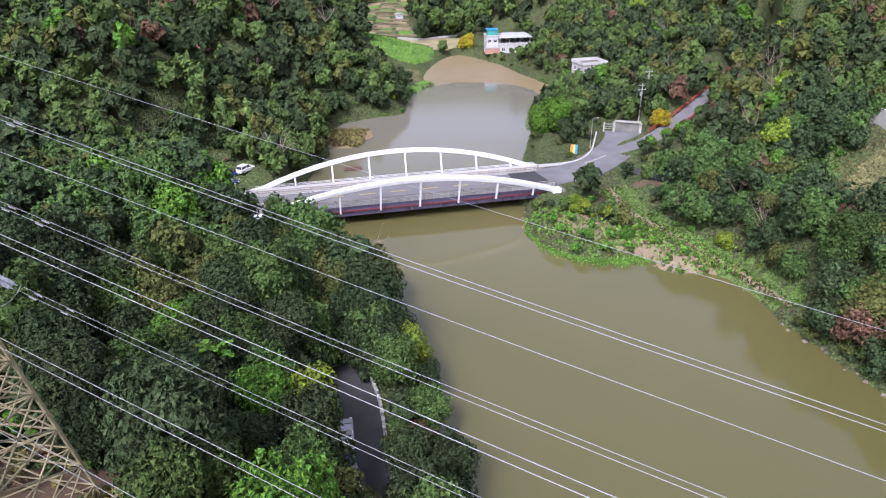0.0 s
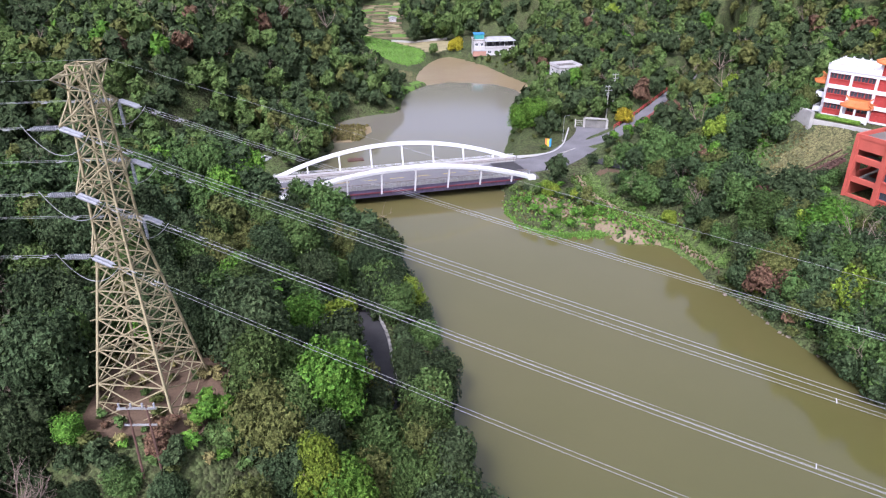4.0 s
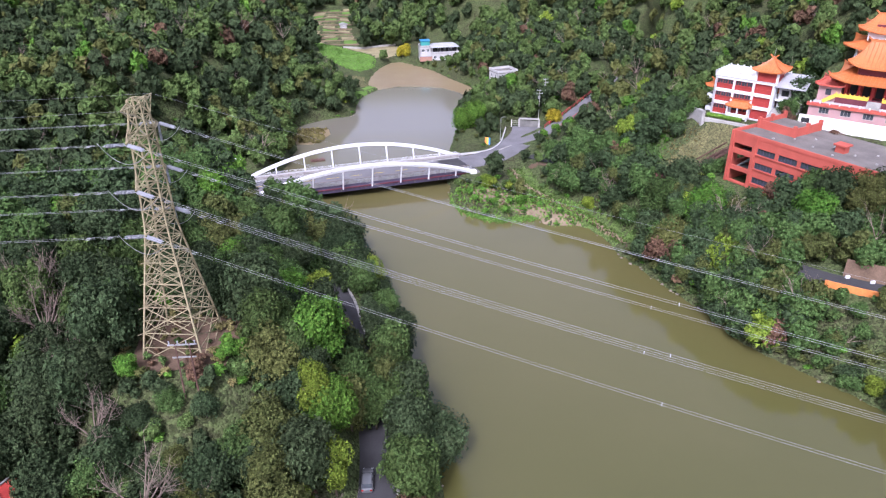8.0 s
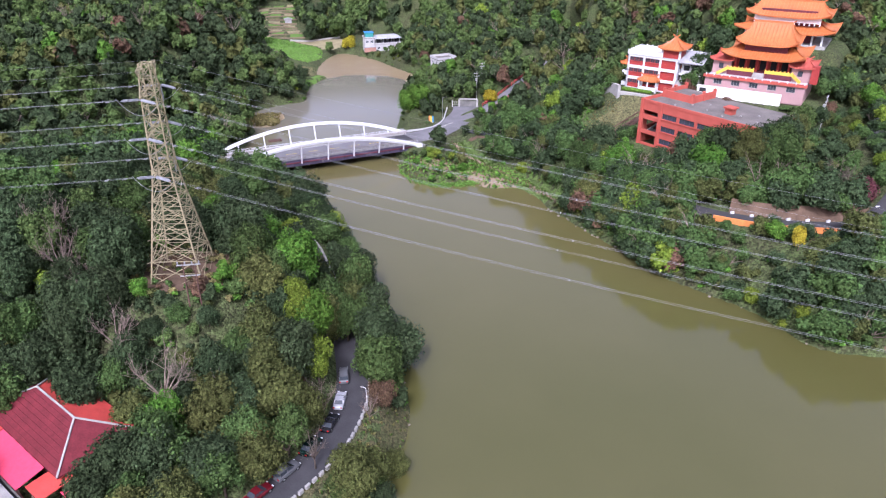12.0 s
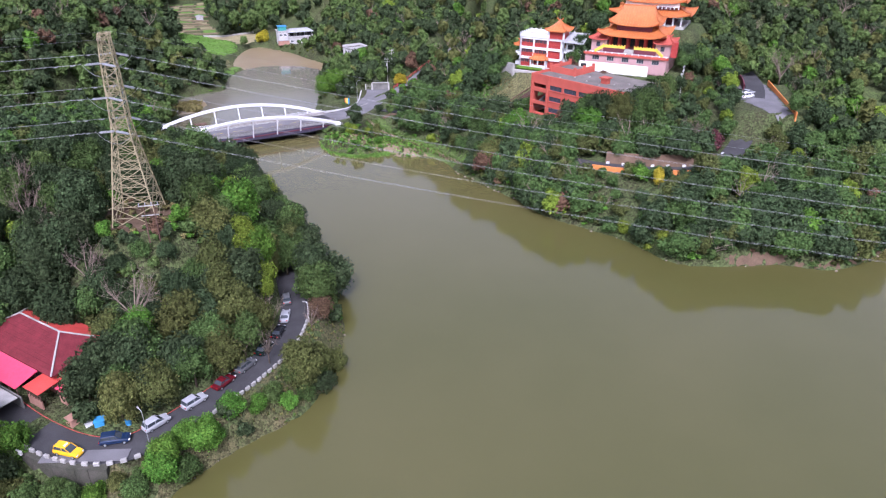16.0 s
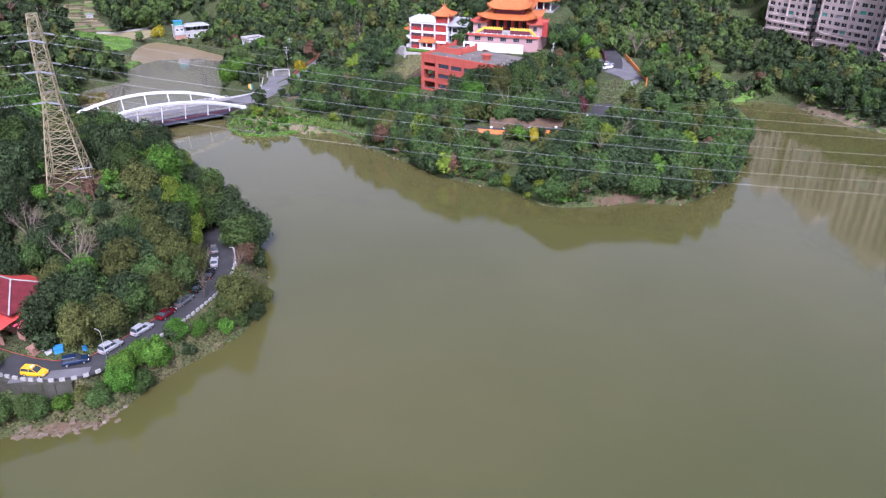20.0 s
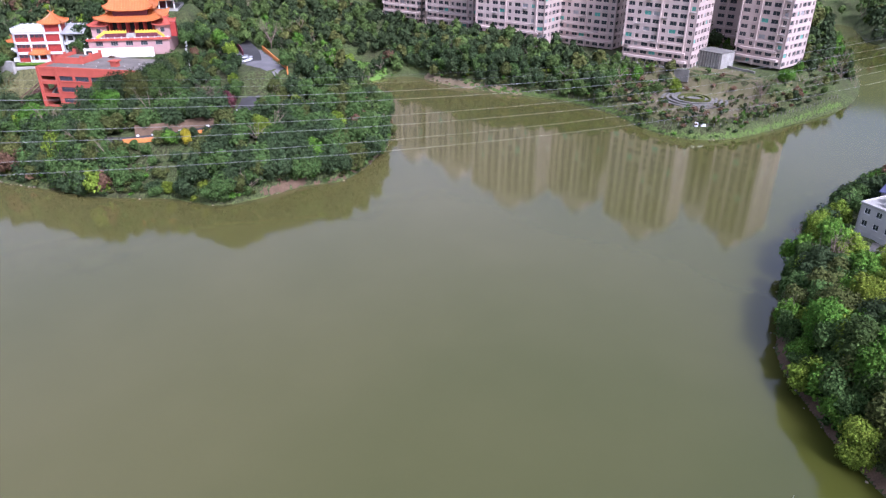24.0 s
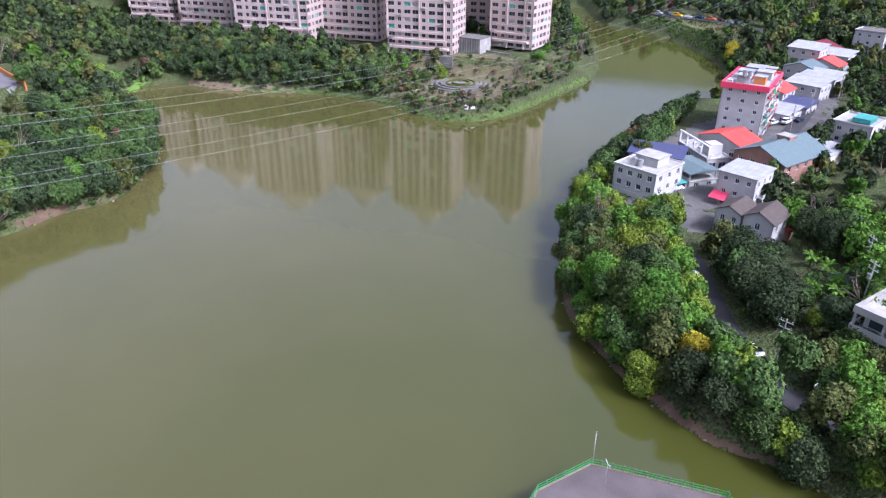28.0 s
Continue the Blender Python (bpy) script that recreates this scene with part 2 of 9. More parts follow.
# ---- builders ----
class Mesh:
    """Collects boxes, beams, tubes and prisms, and makes one mesh object of them."""

    def __init__(self, m=None):
        self.v, self.f, self.m, self.mats, self.slots = [], [], m or Matrix(), [], []

    def add(self, verts, faces, slot=0):
        k = len(self.v)
        self.v += [self.m @ Vector(p) for p in verts]
        self.f += [tuple(k + i for i in f) for f in faces]
        self.slots += [slot] * len(faces)
        return self

    def box(self, x0, y0, z0, x1, y1, z1, slot=0):
        return self.add([(x, y, z) for z in (z0, z1) for x, y in ((x0, y0), (x1, y0), (x1, y1), (x0, y1))],
                        [(3, 2, 1, 0), (4, 5, 6, 7), (0, 1, 5, 4), (1, 2, 6, 5), (2, 3, 7, 6), (3, 0, 4, 7)], slot)

    def beam(self, a, b, w=0.1, h=None, slot=0, up=(0, 0, 1)):
        a, b = Vector(a), Vector(b)
        d = (b - a).normalized()
        s = d.cross(Vector(up))
        s = (s if s.length > 1e-3 else d.cross(Vector((0, 1, 0.01)))).normalized()
        u = s.cross(d)
        h = w if h is None else h
        ring = [(-w / 2, -h / 2), (w / 2, -h / 2), (w / 2, h / 2), (-w / 2, h / 2)]
        return self.add([p + s * x + u * y for p in (a, b) for x, y in ring],
                        [(0, 1, 2, 3), (7, 6, 5, 4), (0, 4, 5, 1), (1, 5, 6, 2), (2, 6, 7, 3), (3, 7, 4, 0)], slot)

    def tube(self, pts, r, n=6, r1=None, slot=0, caps=True):
        pts = [Vector(p) for p in pts]
        k, rings = len(pts), []
        for i, p in enumerate(pts):
            d = (pts[min(i + 1, k - 1)] - pts[max(i - 1, 0)]).normalized()
            s = d.cross(Vector((0, 0, 1)))
            s = (s if s.length > 1e-3 else d.cross(Vector((0, 1, 0)))).normalized()
            u = s.cross(d)
            rr = r if r1 is None else r + (r1 - r) * i / (k - 1)
            rings += [p + (s * math.cos(2 * math.pi * j / n) + u * math.sin(2 * math.pi * j / n)) * rr for j in range(n)]
        fs = [(i * n + j, i * n + (j + 1) % n, (i + 1) * n + (j + 1) % n, (i + 1) * n + j) for i in range(k - 1) for j in range(n)]
        if caps:
            fs += [tuple(range(n))[::-1], tuple(range((k - 1) * n, k * n))]
        return self.add(rings, fs, slot)

    def line(self, pts, w, z0, z1):
        """A wall of one piece along a line of points."""
        pts = [Vector(p) for p in pts]
        k, vs = len(pts), []
        for i, p in enumerate(pts):
            d = pts[min(i + 1, k - 1)] - pts[max(i - 1, 0)]
            s = Vector((-d.y, d.x, 0)).normalized() * w / 2
            vs += [p - s + Vector((0, 0, z0)), p + s + Vector((0, 0, z0)), p + s + Vector((0, 0, z1)), p - s + Vector((0, 0, z1))]
        fs = [(4 * i + j, 4 * i + (j + 1) % 4, 4 * i + 4 + (j + 1) % 4, 4 * i + 4 + j) for i in range(k - 1) for j in range(4)]
        return self.add(vs, fs + [(3, 2, 1, 0), (4 * k - 4, 4 * k - 3, 4 * k - 2, 4 * k - 1)])

    def prism(self, pts, z0, z1, slot=0):
        n = len(pts)
        return self.add([(x, y, z0) for x, y in pts] + [(x, y, z1) for x, y in pts],
                        [tuple(range(n))[::-1], tuple(range(n, 2 * n))] + [(i, (i + 1) % n, n + (i + 1) % n, n + i) for i in range(n)], slot)

    def make(self, name, mats, parent=None, label="", category="", group="", kind="", smooth=False, bevel=0.0):
        me = bpy.data.meshes.new(name)
        me.from_pydata([tuple(p) for p in self.v], [], self.f)
        for x in mats if isinstance(mats, (list, tuple)) else [mats]:
            me.materials.append(x)
        if isinstance(mats, (list, tuple)):
            me.polygons.foreach_set("material_index", self.slots)
        if bevel:
            bm = bmesh.new()
            bm.from_mesh(me)
            bmesh.ops.bevel(bm, geom=list(bm.edges), offset=bevel, segments=1, affect="EDGES", clamp_overlap=True)
            bm.to_mesh(me)
            bm.free()
        if smooth:
            me.polygons.foreach_set("use_smooth", [True] * len(me.polygons))
        me.update()
        ob = new(name, me)
        ob.parent = parent
        return tagged(ob, label, category, group, kind)


def thing(name, m, label, category, group=""):
    ob = new(name)
    ob.empty_display_size = 0.3
    ob.matrix_world = m
    return tagged(ob, label, category, group)


def share(src, parent, m, name=None):
    """Another object on the mesh of src, under parent, at the pose m."""
    ob = new(name or src.name.split(".")[0], src.data)
    ob.parent = parent
    ob.matrix_basis = m
    return ob


def curve(pts, step=4):
    """Points along a smooth line through pts."""
    p = [np.array(q, float) for q in pts]
    out = []
    for i in range(len(p) - 1):
        a, b, c, d = p[max(i - 1, 0)], p[i], p[i + 1], p[min(i + 2, len(p) - 1)]
        for k in range(step):
            u = k / step
            out.append(0.5 * (2 * b + (c - a) * u + (2 * a - 5 * b + 4 * c - d) * u * u + (3 * b - a - 3 * c + d) * u**3))
    return np.array(out + [p[-1]])


# ---- the land: shore, heights, roads, pads ----
SHORE_WEST = [(-110, -60), (-70, -34), (-50, -22), (-41, -19.5), (-34, -22), (-27.4, -21.3), (-21.7, -15.5), (-14, -11.2), (-8.8, -9), (-4, -5.5), (0.5, 3), (4.5, 13),
              (5, 24), (4, 38), (2, 52), (-1, 67), (-4, 82), (-9, 94), (-15, 104), (-23, 112), (-29, 121), (-30.5, 137), (-31, 155), (-29, 172), (-32, 189), (-29, 198),
              (-20, 205), (-11.8, 209), (-11.2, 222), (-9, 235), (-2.4, 247), (-7, 256), (-3, 281), (3, 296), (9, 300)]
SHORE_EAST = [(9, 300), (20, 286), (29, 264), (38, 243), (40, 230), (33, 213), (26, 194), (21.5, 174), (19, 160), (18.5, 145), (16.5, 127), (18.5, 117.5), (27, 111.5), (36.3, 112), (38.5, 107),
              (47.5, 105.5), (51, 96), (52.5, 87), (57, 73), (61, 62), (63, 53), (70, 42.5), (76, 33), (80, 21), (92, 16), (102, 14.0), (111, 8.6), (121, 9.4), (137, 15.5),
              (151, 23.5), (163, 34.5), (178, 58), (201, 79), (214, 79)]
SHORE_FAR = [(214, 79), (222, 69), (219, 52), (221, 30), (226, 0), (220, -25), (210, -42), (209, -57), (221, -69.5), (248, -80), (285, -91), (322, -90), (356, -82),
             (420, -57), (480, -30), (500, -60), (446, -74), (410, -111), (361, -136), (319, -145.5), (272, -141), (221, -127), (195, -115), (165, -107), (150, -107), (132, -104.5),
             (114.5, -107.5), (96, -111.5), (85, -119), (78, -124.5), (67, -137), (62, -152), (40, -162), (-20, -165), (-80, -160), (-150, -120), (-110, -60)]
shore = np.concatenate([curve(s)[:-1] for s in (SHORE_WEST, SHORE_EAST, SHORE_FAR)])

# heights of the ground: x, y, z
HEIGHTS_A = [(-28.7, 34, 19), (-44, 6, 5.6), (-30, -5, 6), (-14, 12, 8), (-60, 60, 24), (-95, 30, 33), (-60, 0, 9), (-16, 55, 10), (-40, 90, 20), (-26, 80, 12), (-60, 110, 14),
             (-40, 131, 2.6), (-52, 138, 2.8), (-70, 160, 30), (-42, 168, 6.5), (-60, 210, 30), (-36, 235, 9), (-60, 270, 26), (-25, 300, 2), (-30, 345, 2.5), (-10, 350, 3.5), (-80, 340, 30),
             (20, 296, 3), (42, 300, 4), (47, 222, 9), (52, 200, 7), (44, 168, 5.2), (31.5, 150, 3.9), (26, 134, 3.2), (34, 119, 1.6), (46, 112, 2.2)]
HEIGHTS_B = [(63, 176, 8.2), (60, 146, 10), (75, 135, 19), (62, 112, 8), (66, 90, 9), (80, 100, 12.8), (100, 88, 12.8), (92, 125, 21), (118, 106, 23), (136, 128, 31), (150, 150, 42),
             (131, 67, 22), (150, 97, 24), (74, 57, 11.3), (90, 48.5, 11.5), (102, 44, 11.5), (112, 30, 8), (150, 52, 14), (178, 82, 6), (200, 92, 1.2), (190, 120, 14), (262, -20, 10.2), (256, 45, 11.5),
             (285, 100, 14), (292, -56, 12), (235, -45, 2.6), (246, -20, 6), (262, -78, 2.6), (330, -78, 5)]
HEIGHTS_C = [(138, -125, 5.6), (108, -131, 5.4), (80, -143, 5.2), (132, -142, 6), (200, -145, 8), (260, -170, 9), (100, -165, 8), (150, -185, 10), (60, -175, 5), (360, -170, 8),
             (430, -120, 6), (480, 0, 20), (-60, -60, 2), (92, 212, 14), (100, 185, 20), (80, 225, 16), (140, 260, 32), (60, 290, 14), (60, 340, 30), (0, 400, 14), (200, 180, 24), (250, 180, 18), (-140, 100, 45)]
HEIGHTS = np.array(HEIGHTS_A + HEIGHTS_B + HEIGHTS_C, float)

# roads: points x, y, z, then width
LAKE_ROAD = curve([(-75, 22, 6.5), (-60, 13, 5.9), (-50, 2.5, 5.5), (-43, -6, 5.4), (-36, -12, 5.3), (-29.5, -13.6, 5.2), (-22.5, -9.2, 5), (-14.5, -2.4, 4.9), (-8, 5.2, 4.8), (-4.3, 14, 4.8), (-3.4, 24, 4.9), (-4.6, 40, 5),
                   (-8.4, 56, 5.1), (-11, 68, 5.2), (-18, 82, 5.4), (-31, 99, 4.8), (-44, 117, 3.4), (-49.5, 128, 2.6)], 6)
WEST_ROAD = curve([(-37.2, 129.5, 3.7), (-43.8, 129.2, 3.3), (-49.7, 129.5, 3.0), (-59.2, 131.5, 2.7)], 6)
EAST_ROAD = curve([(21.9, 143.1, 3.9), (31.2, 147.6, 4.2), (39.8, 157.3, 4.8), (44.1, 164.8, 5.3), (45.7, 171.2, 5.5)], 6)
HILL_ROAD = curve([(39.3, 157.3, 4.75), (48.9, 161.8, 6.1), (58.5, 171.6, 7.6), (70.3, 186.9, 9.2), (85.3, 209.5, 9.9), (109.9, 245.9, 10.6), (133.9, 282.3, 13.6)], 6)
PEN_ROAD = curve([(42, 146, 4.6), (54, 126, 7), (62, 104, 9.6), (68, 79, 11), (73, 61, 11.4), (82, 51.5, 11.6), (92, 46.8, 11.6), (104, 44.5, 12), (116, 50, 15), (126, 60, 19), (132, 66, 22), (141, 78, 23), (150, 96, 24)], 6)
VILLAGE_ROAD = curve([(62, -164, 5), (70, -155, 5.1), (76, -146, 5.2), (86, -141, 5.3), (93, -138.7, 5.3), (100.5, -136.8, 5.4), (108.5, -134.8, 5.5), (118, -133.4, 5.6), (128, -132.8, 5.7), (138, -132.6, 5.8), (154, -134.2, 6.2), (178, -148, 7), (215, -163, 8), (270, -176, 9), (330, -185, 9)], 6)
FAR_ROAD = curve([(452, -92, 7), (436, -112, 7), (429, -124, 7), (425, -136, 7), (416, -148, 7.3), (400, -158, 7.6), (380, -172, 8)], 6)
ROADS = [("far_road", FAR_ROAD, 7.0), ("lake_road", LAKE_ROAD, 5.0), ("west_road", WEST_ROAD, 9.0), ("east_road", EAST_ROAD, 9.5), ("hill_road", HILL_ROAD, 4.2), ("peninsula_road", PEN_ROAD, 5.2), ("village_road", VILLAGE_ROAD, 4.6)]
VALE = curve([(-6, 258), (-15, 296), (-25, 335), (-30, 380), (-28, 445)], 6)
PATH_E = curve([(35.4, 139, 3.0), (37, 128.5, 2.3), (42, 118.6, 1.9), (45.8, 111.9, 1.5), (49.2, 105.5, 1.2), (52.2, 98, 1.1), (54.2, 91.5, 1.1)], 6)
# pads: centre, half sizes, turn in degrees, height
PADS = [(-45, 5.5, 9, 8, -40, 5.5), (93.8, 90.3, 17, 9, -63, 12.9), (94.7, 126.2, 9, 7, -46, 21.2), (115.9, 106.9, 15, 15, -42, 24), (132.3, 123, 14, 10, -42, 34), (-28.8, 34, 6.5, 6.5, -13, 19),
        (136.5, 67, 17, 7.5, 60, 22.2), (147, -121, 13, 10, -10, 5.7), (131, -142, 11, 9, -10, 6), (28, 294, 16, 8, -10, 3.2), (47, 218, 7, 6, -20, 9.2), (275, 45, 16, 100, 0, 11.5), (275, -30, 17, 42, 0, 11.0),
        (190, -140, 50, 14, -10, 7.4), (240, -50, 16, 14, 0, 4.2)]


def seg_dist(x, y, line):
    """For arrays x, y: the distance to a polyline, and how far along it the nearest place lies (index and share)."""
    best, where = np.full(x.shape, 1e9), np.zeros(x.shape)
    for i in range(len(line) - 1):
        ax, ay = line[i][:2]
        dx, dy = line[i + 1][0] - ax, line[i + 1][1] - ay
        u = np.clip(((x - ax) * dx + (y - ay) * dy) / (dx * dx + dy * dy + 1e-9), 0, 1)
        d = np.hypot(x - ax - u * dx, y - ay - u * dy)
        near = d < best
        best, where = np.where(near, d, best), np.where(near, i + u, where)
    return best, where


def in_poly(x, y, poly):
    odd = np.zeros(x.shape, bool)
    n = len(poly)
    for i in range(n):
        (ax, ay), (bx, by) = poly[i][:2], poly[(i + 1) % n][:2]
        if ay != by:
            odd ^= ((ay > y) != (by > y)) & (x < (bx - ax) * (y - ay) / (by - ay) + ax)
    return odd


def step(x):
    x = np.clip(x, 0, 1)
    return x * x * (3 - 2 * x)


def from_shore(x, y):
    """Metres from the water's edge, negative in the lake."""
    d, _ = seg_dist(x, y, np.vstack([shore, shore[:1]]))
    return np.where(in_poly(x, y, shore), -d, d)


# below the bend of the lake road
FOOT = np.array([(-50, -30), (-27, -30), (-27, -13), (-29.5, -13.6), (-36, -12), (-43, -6), (-50, 2.5)], float)


def ground(x, y, sd=None):
    x, y = np.asarray(x, float), np.asarray(y, float)
    sd = from_shore(x, y) if sd is None else sd
    w, z = np.zeros(x.shape), np.zeros(x.shape)
    for hx, hy, hz in HEIGHTS:
        k = 1 / ((x - hx) ** 2 + (y - hy) ** 2 + 60) ** 1.9
        w, z = w + k, z + k * hz
    z = z / w
    far = np.clip(sd - 70, 0, 900)
    rise = step((y - 60 + 0.35 * np.abs(x - 60)) / 200)
    z = z + far * 0.3 * (0.25 + 0.75 * rise)
    vd, vt = seg_dist(x, y, VALE)
    k = 1 - step((vd - 13) / 24)
    z = z * (1 - k) + (0.9 + 0.16 * vt) * k
    lump = 1.6 * np.sin(x / 17 + 1.3 * np.sin(y / 23)) * np.sin(y / 19 + 0.7) + 0.5 * np.sin(x / 5.3 + y / 7.1)
    z = z + lump * step((sd - 12) / 20)
    bank = 0.35 * np.clip(sd, 0, 1.2) + 1.1 * np.clip(sd - 0.6, 0, 400)
    z = np.minimum(z, bank + 0.15 * np.sin(x * 1.3) * np.sin(y * 1.1))
    for _, line, width in ROADS + [("shore_path", PATH_E, 4.0)]:
        box = (x > line[:, 0].min() - 12) & (x < line[:, 0].max() + 12) & (y > line[:, 1].min() - 12) & (y < line[:, 1].max() + 12)
        if box.any():
            d, at = seg_dist(x[box], y[box], line)
            i = np.clip(at.astype(int), 0, len(line) - 2)
            rz = line[i, 2] + (line[i + 1, 2] - line[i, 2]) * (at - i)
            k = 1 - step((d - width / 2 - 0.5) / 3.2)
            z[box] = z[box] * (1 - k) + (rz - 0.12) * k
    # the ground drops behind the wall of the lake road's bend
    d, at = seg_dist(x, y, LAKE_ROAD)
    z = np.where((x > -48) & (x < -27) & (d > 2.6) & in_poly(x, y, FOOT), np.minimum(z, 0.4 + 0.36 * np.clip(sd, 0, 7)), z)
    for cx, cy, hx, hy, turn, pz in PADS:
        c, s = math.cos(radians(turn)), math.sin(radians(turn))
        u, v = (x - cx) * c + (y - cy) * s, -(x - cx) * s + (y - cy) * c
        d = np.hypot(np.clip(np.abs(u) - hx, 0, None), np.clip(np.abs(v) - hy, 0, None))
        k = 1 - step((d - 0.5) / 5)
        z = z * (1 - k) + (pz - 0.05) * k
    z = np.where(sd < 0, np.maximum(0.5 * sd, -4) - 0.05, np.maximum(z, 0.02 + 0.1 * np.clip(sd, 0, 3)))
    return z


def spread(lo, hi, fine, out):
    ring = [out * 1.22**k for k in range(1, 30)]
    a = np.cumsum([fine * 1.25**k for k in range(1, 26)])
    return np.concatenate([lo - a[::-1], np.arange(lo, hi + 0.1, fine), hi + a])


gx, gy = spread(-110, 330, 2.0, 4), spread(-190, 450, 2.0, 4)
GX, GY = np.meshgrid(gx, gy)
GSD = from_shore(GX.ravel(), GY.ravel())
GZ = ground(GX.ravel(), GY.ravel(), GSD)
nx, ny = len(gx), len(gy)
idx = np.arange(nx * ny).reshape(ny, nx)
quads = np.stack([idx[:-1, :-1], idx[:-1, 1:], idx[1:, 1:], idx[1:, :-1]], -1).reshape(-1, 4)
me = bpy.data.meshes.new("ground")
me.from_pydata(np.stack([GX.ravel(), GY.ravel(), GZ], 1).tolist(), [], quads.tolist())
me.polygons.foreach_set("use_smooth", [True] * len(me.polygons))
land = tagged(new("ground", me), "wooded valley ground with earth banks, grass and leaf litter", "ground", kind="structure")


def ground_material():
    m = mat("forest_floor", (0.058, 0.085, 0.026), 0.95, var=0.5, scale=0.11, fine=1.4, bump=0.5, hue=(0.05, 0.045, 0.025))
    return leafage(m, 0.35, 0.45, 1.5, 0.9)


me.materials.append(ground_material())


GRID_X, GRID_Y = gx, gy


def sheet(x, y):
    """Height of the ground sheet itself between its grid points."""
    i, j = np.clip(np.searchsorted(GRID_X, x) - 1, 0, len(GRID_X) - 2), np.clip(np.searchsorted(GRID_Y, y) - 1, 0, len(GRID_Y) - 2)
    u, v = (x - GRID_X[i]) / (GRID_X[i + 1] - GRID_X[i]), (y - GRID_Y[j]) / (GRID_Y[j + 1] - GRID_Y[j])
    Z = GZ.reshape(len(GRID_Y), len(GRID_X))
    return Z[j, i] * (1 - u) * (1 - v) + Z[j, i + 1] * u * (1 - v) + Z[j + 1, i] * (1 - u) * v + Z[j + 1, i + 1] * u * v


def height(x, y):
    return float(ground(np.array([x], float), np.array([y], float))[0])


def along(line, gap, off, i0=0, i1=None):
    """Places every gap metres along a road, moved off to its left: x, y, z, heading."""
    pts = line[i0:i1]
    out, left = [], 0.0
    for a, b in zip(pts, pts[1:]):
        d = b - a
        n = np.hypot(d[0], d[1])
        while left < n:
            p = a + d * (left / n)
            out.append((p[0] - d[1] / n * off, p[1] + d[0] / n * off, p[2], math.degrees(math.atan2(d[1], d[0]))))
            left += gap
        left -= n
    return out


# ---- the lake ----
def water_material():
    m = bpy.data.materials.new("murky_green_water")
    m.use_nodes = True
    n, link = m.node_tree.nodes, m.node_tree.links.new
    b = n["Principled BSDF"]
    b.inputs["Roughness"].default_value, b.inputs["IOR"].default_value = 0.06, 1.7
    co, big, mix = n.new("ShaderNodeTexCoord"), n.new("ShaderNodeTexNoise"), n.new("ShaderNodeMix")
    mix.data_type = "RGBA"
    big.inputs["Scale"].default_value, big.inputs["Detail"].default_value = 0.012, 5.0
    # paler up the lake, greener down it
    mix.inputs["A"].default_value, mix.inputs["B"].default_value = (0.053, 0.059, 0.011, 1), (0.12, 0.107, 0.041, 1)
    xyz, grad, add = n.new("ShaderNodeSeparateXYZ"), n.new("ShaderNodeMapRange"), n.new("ShaderNodeMath")
    grad.inputs["From Min"].default_value, grad.inputs["From Max"].default_value = -130, 150
    grad.inputs["To Min"].default_value, grad.inputs["To Max"].default_value = -0.45, 0.45
    add.use_clamp = True
    link(co.outputs["Object"], xyz.inputs[0])
    link(xyz.outputs["Y"], grad.inputs["Value"])
    link(grad.outputs[0], add.inputs[0])
    link(big.outputs["Fac"], add.inputs[1])
    link(co.outputs["Object"], big.inputs["Vector"])
    link(add.outputs[0], mix.inputs["Factor"])
    # above the bridge the grey of the reflected sky is mixed into the water colour
    sky_tint, reach = n.new("ShaderNodeMix"), n.new("ShaderNodeMapRange")
    sky_tint.data_type = "RGBA"
    reach.inputs["From Min"].default_value, reach.inputs["From Max"].default_value = 132, 190
    sky_tint.inputs["B"].default_value = (0.175, 0.162, 0.125, 1)
    link(xyz.outputs["Y"], reach.inputs["Value"])
    link(reach.outputs[0], sky_tint.inputs["Factor"])
    link(mix.outputs["Result"], sky_tint.inputs["A"])
    link(sky_tint.outputs["Result"], b.inputs["Base Color"])
    rip, bp, st = n.new("ShaderNodeTexNoise"), n.new("ShaderNodeBump"), n.new("ShaderNodeMapping")
    st.inputs["Scale"].default_value = (0.8, 1.7, 1)
    rip.inputs["Scale"].default_value, rip.inputs["Detail"].default_value = 1.2, 4.0
    bp.inputs["Strength"].default_value, bp.inputs["Distance"].default_value = 0.13, 0.05
    link(co.outputs["Object"], st.inputs["Vector"])
    link(st.outputs[0], rip.inputs["Vector"])
    link(rip.outputs["Fac"], bp.inputs["Height"])
    link(bp.outputs[0], b.inputs["Normal"])
    return m


lake = Mesh().add([(-400, -400, 0), (700, -400, 0), (700, 320, 0), (-400, 320, 0)], [(0, 1, 2, 3)]).make("water", water_material())
tagged(lake, "murky olive-green lake water with soft reflections", "lake", kind="structure")


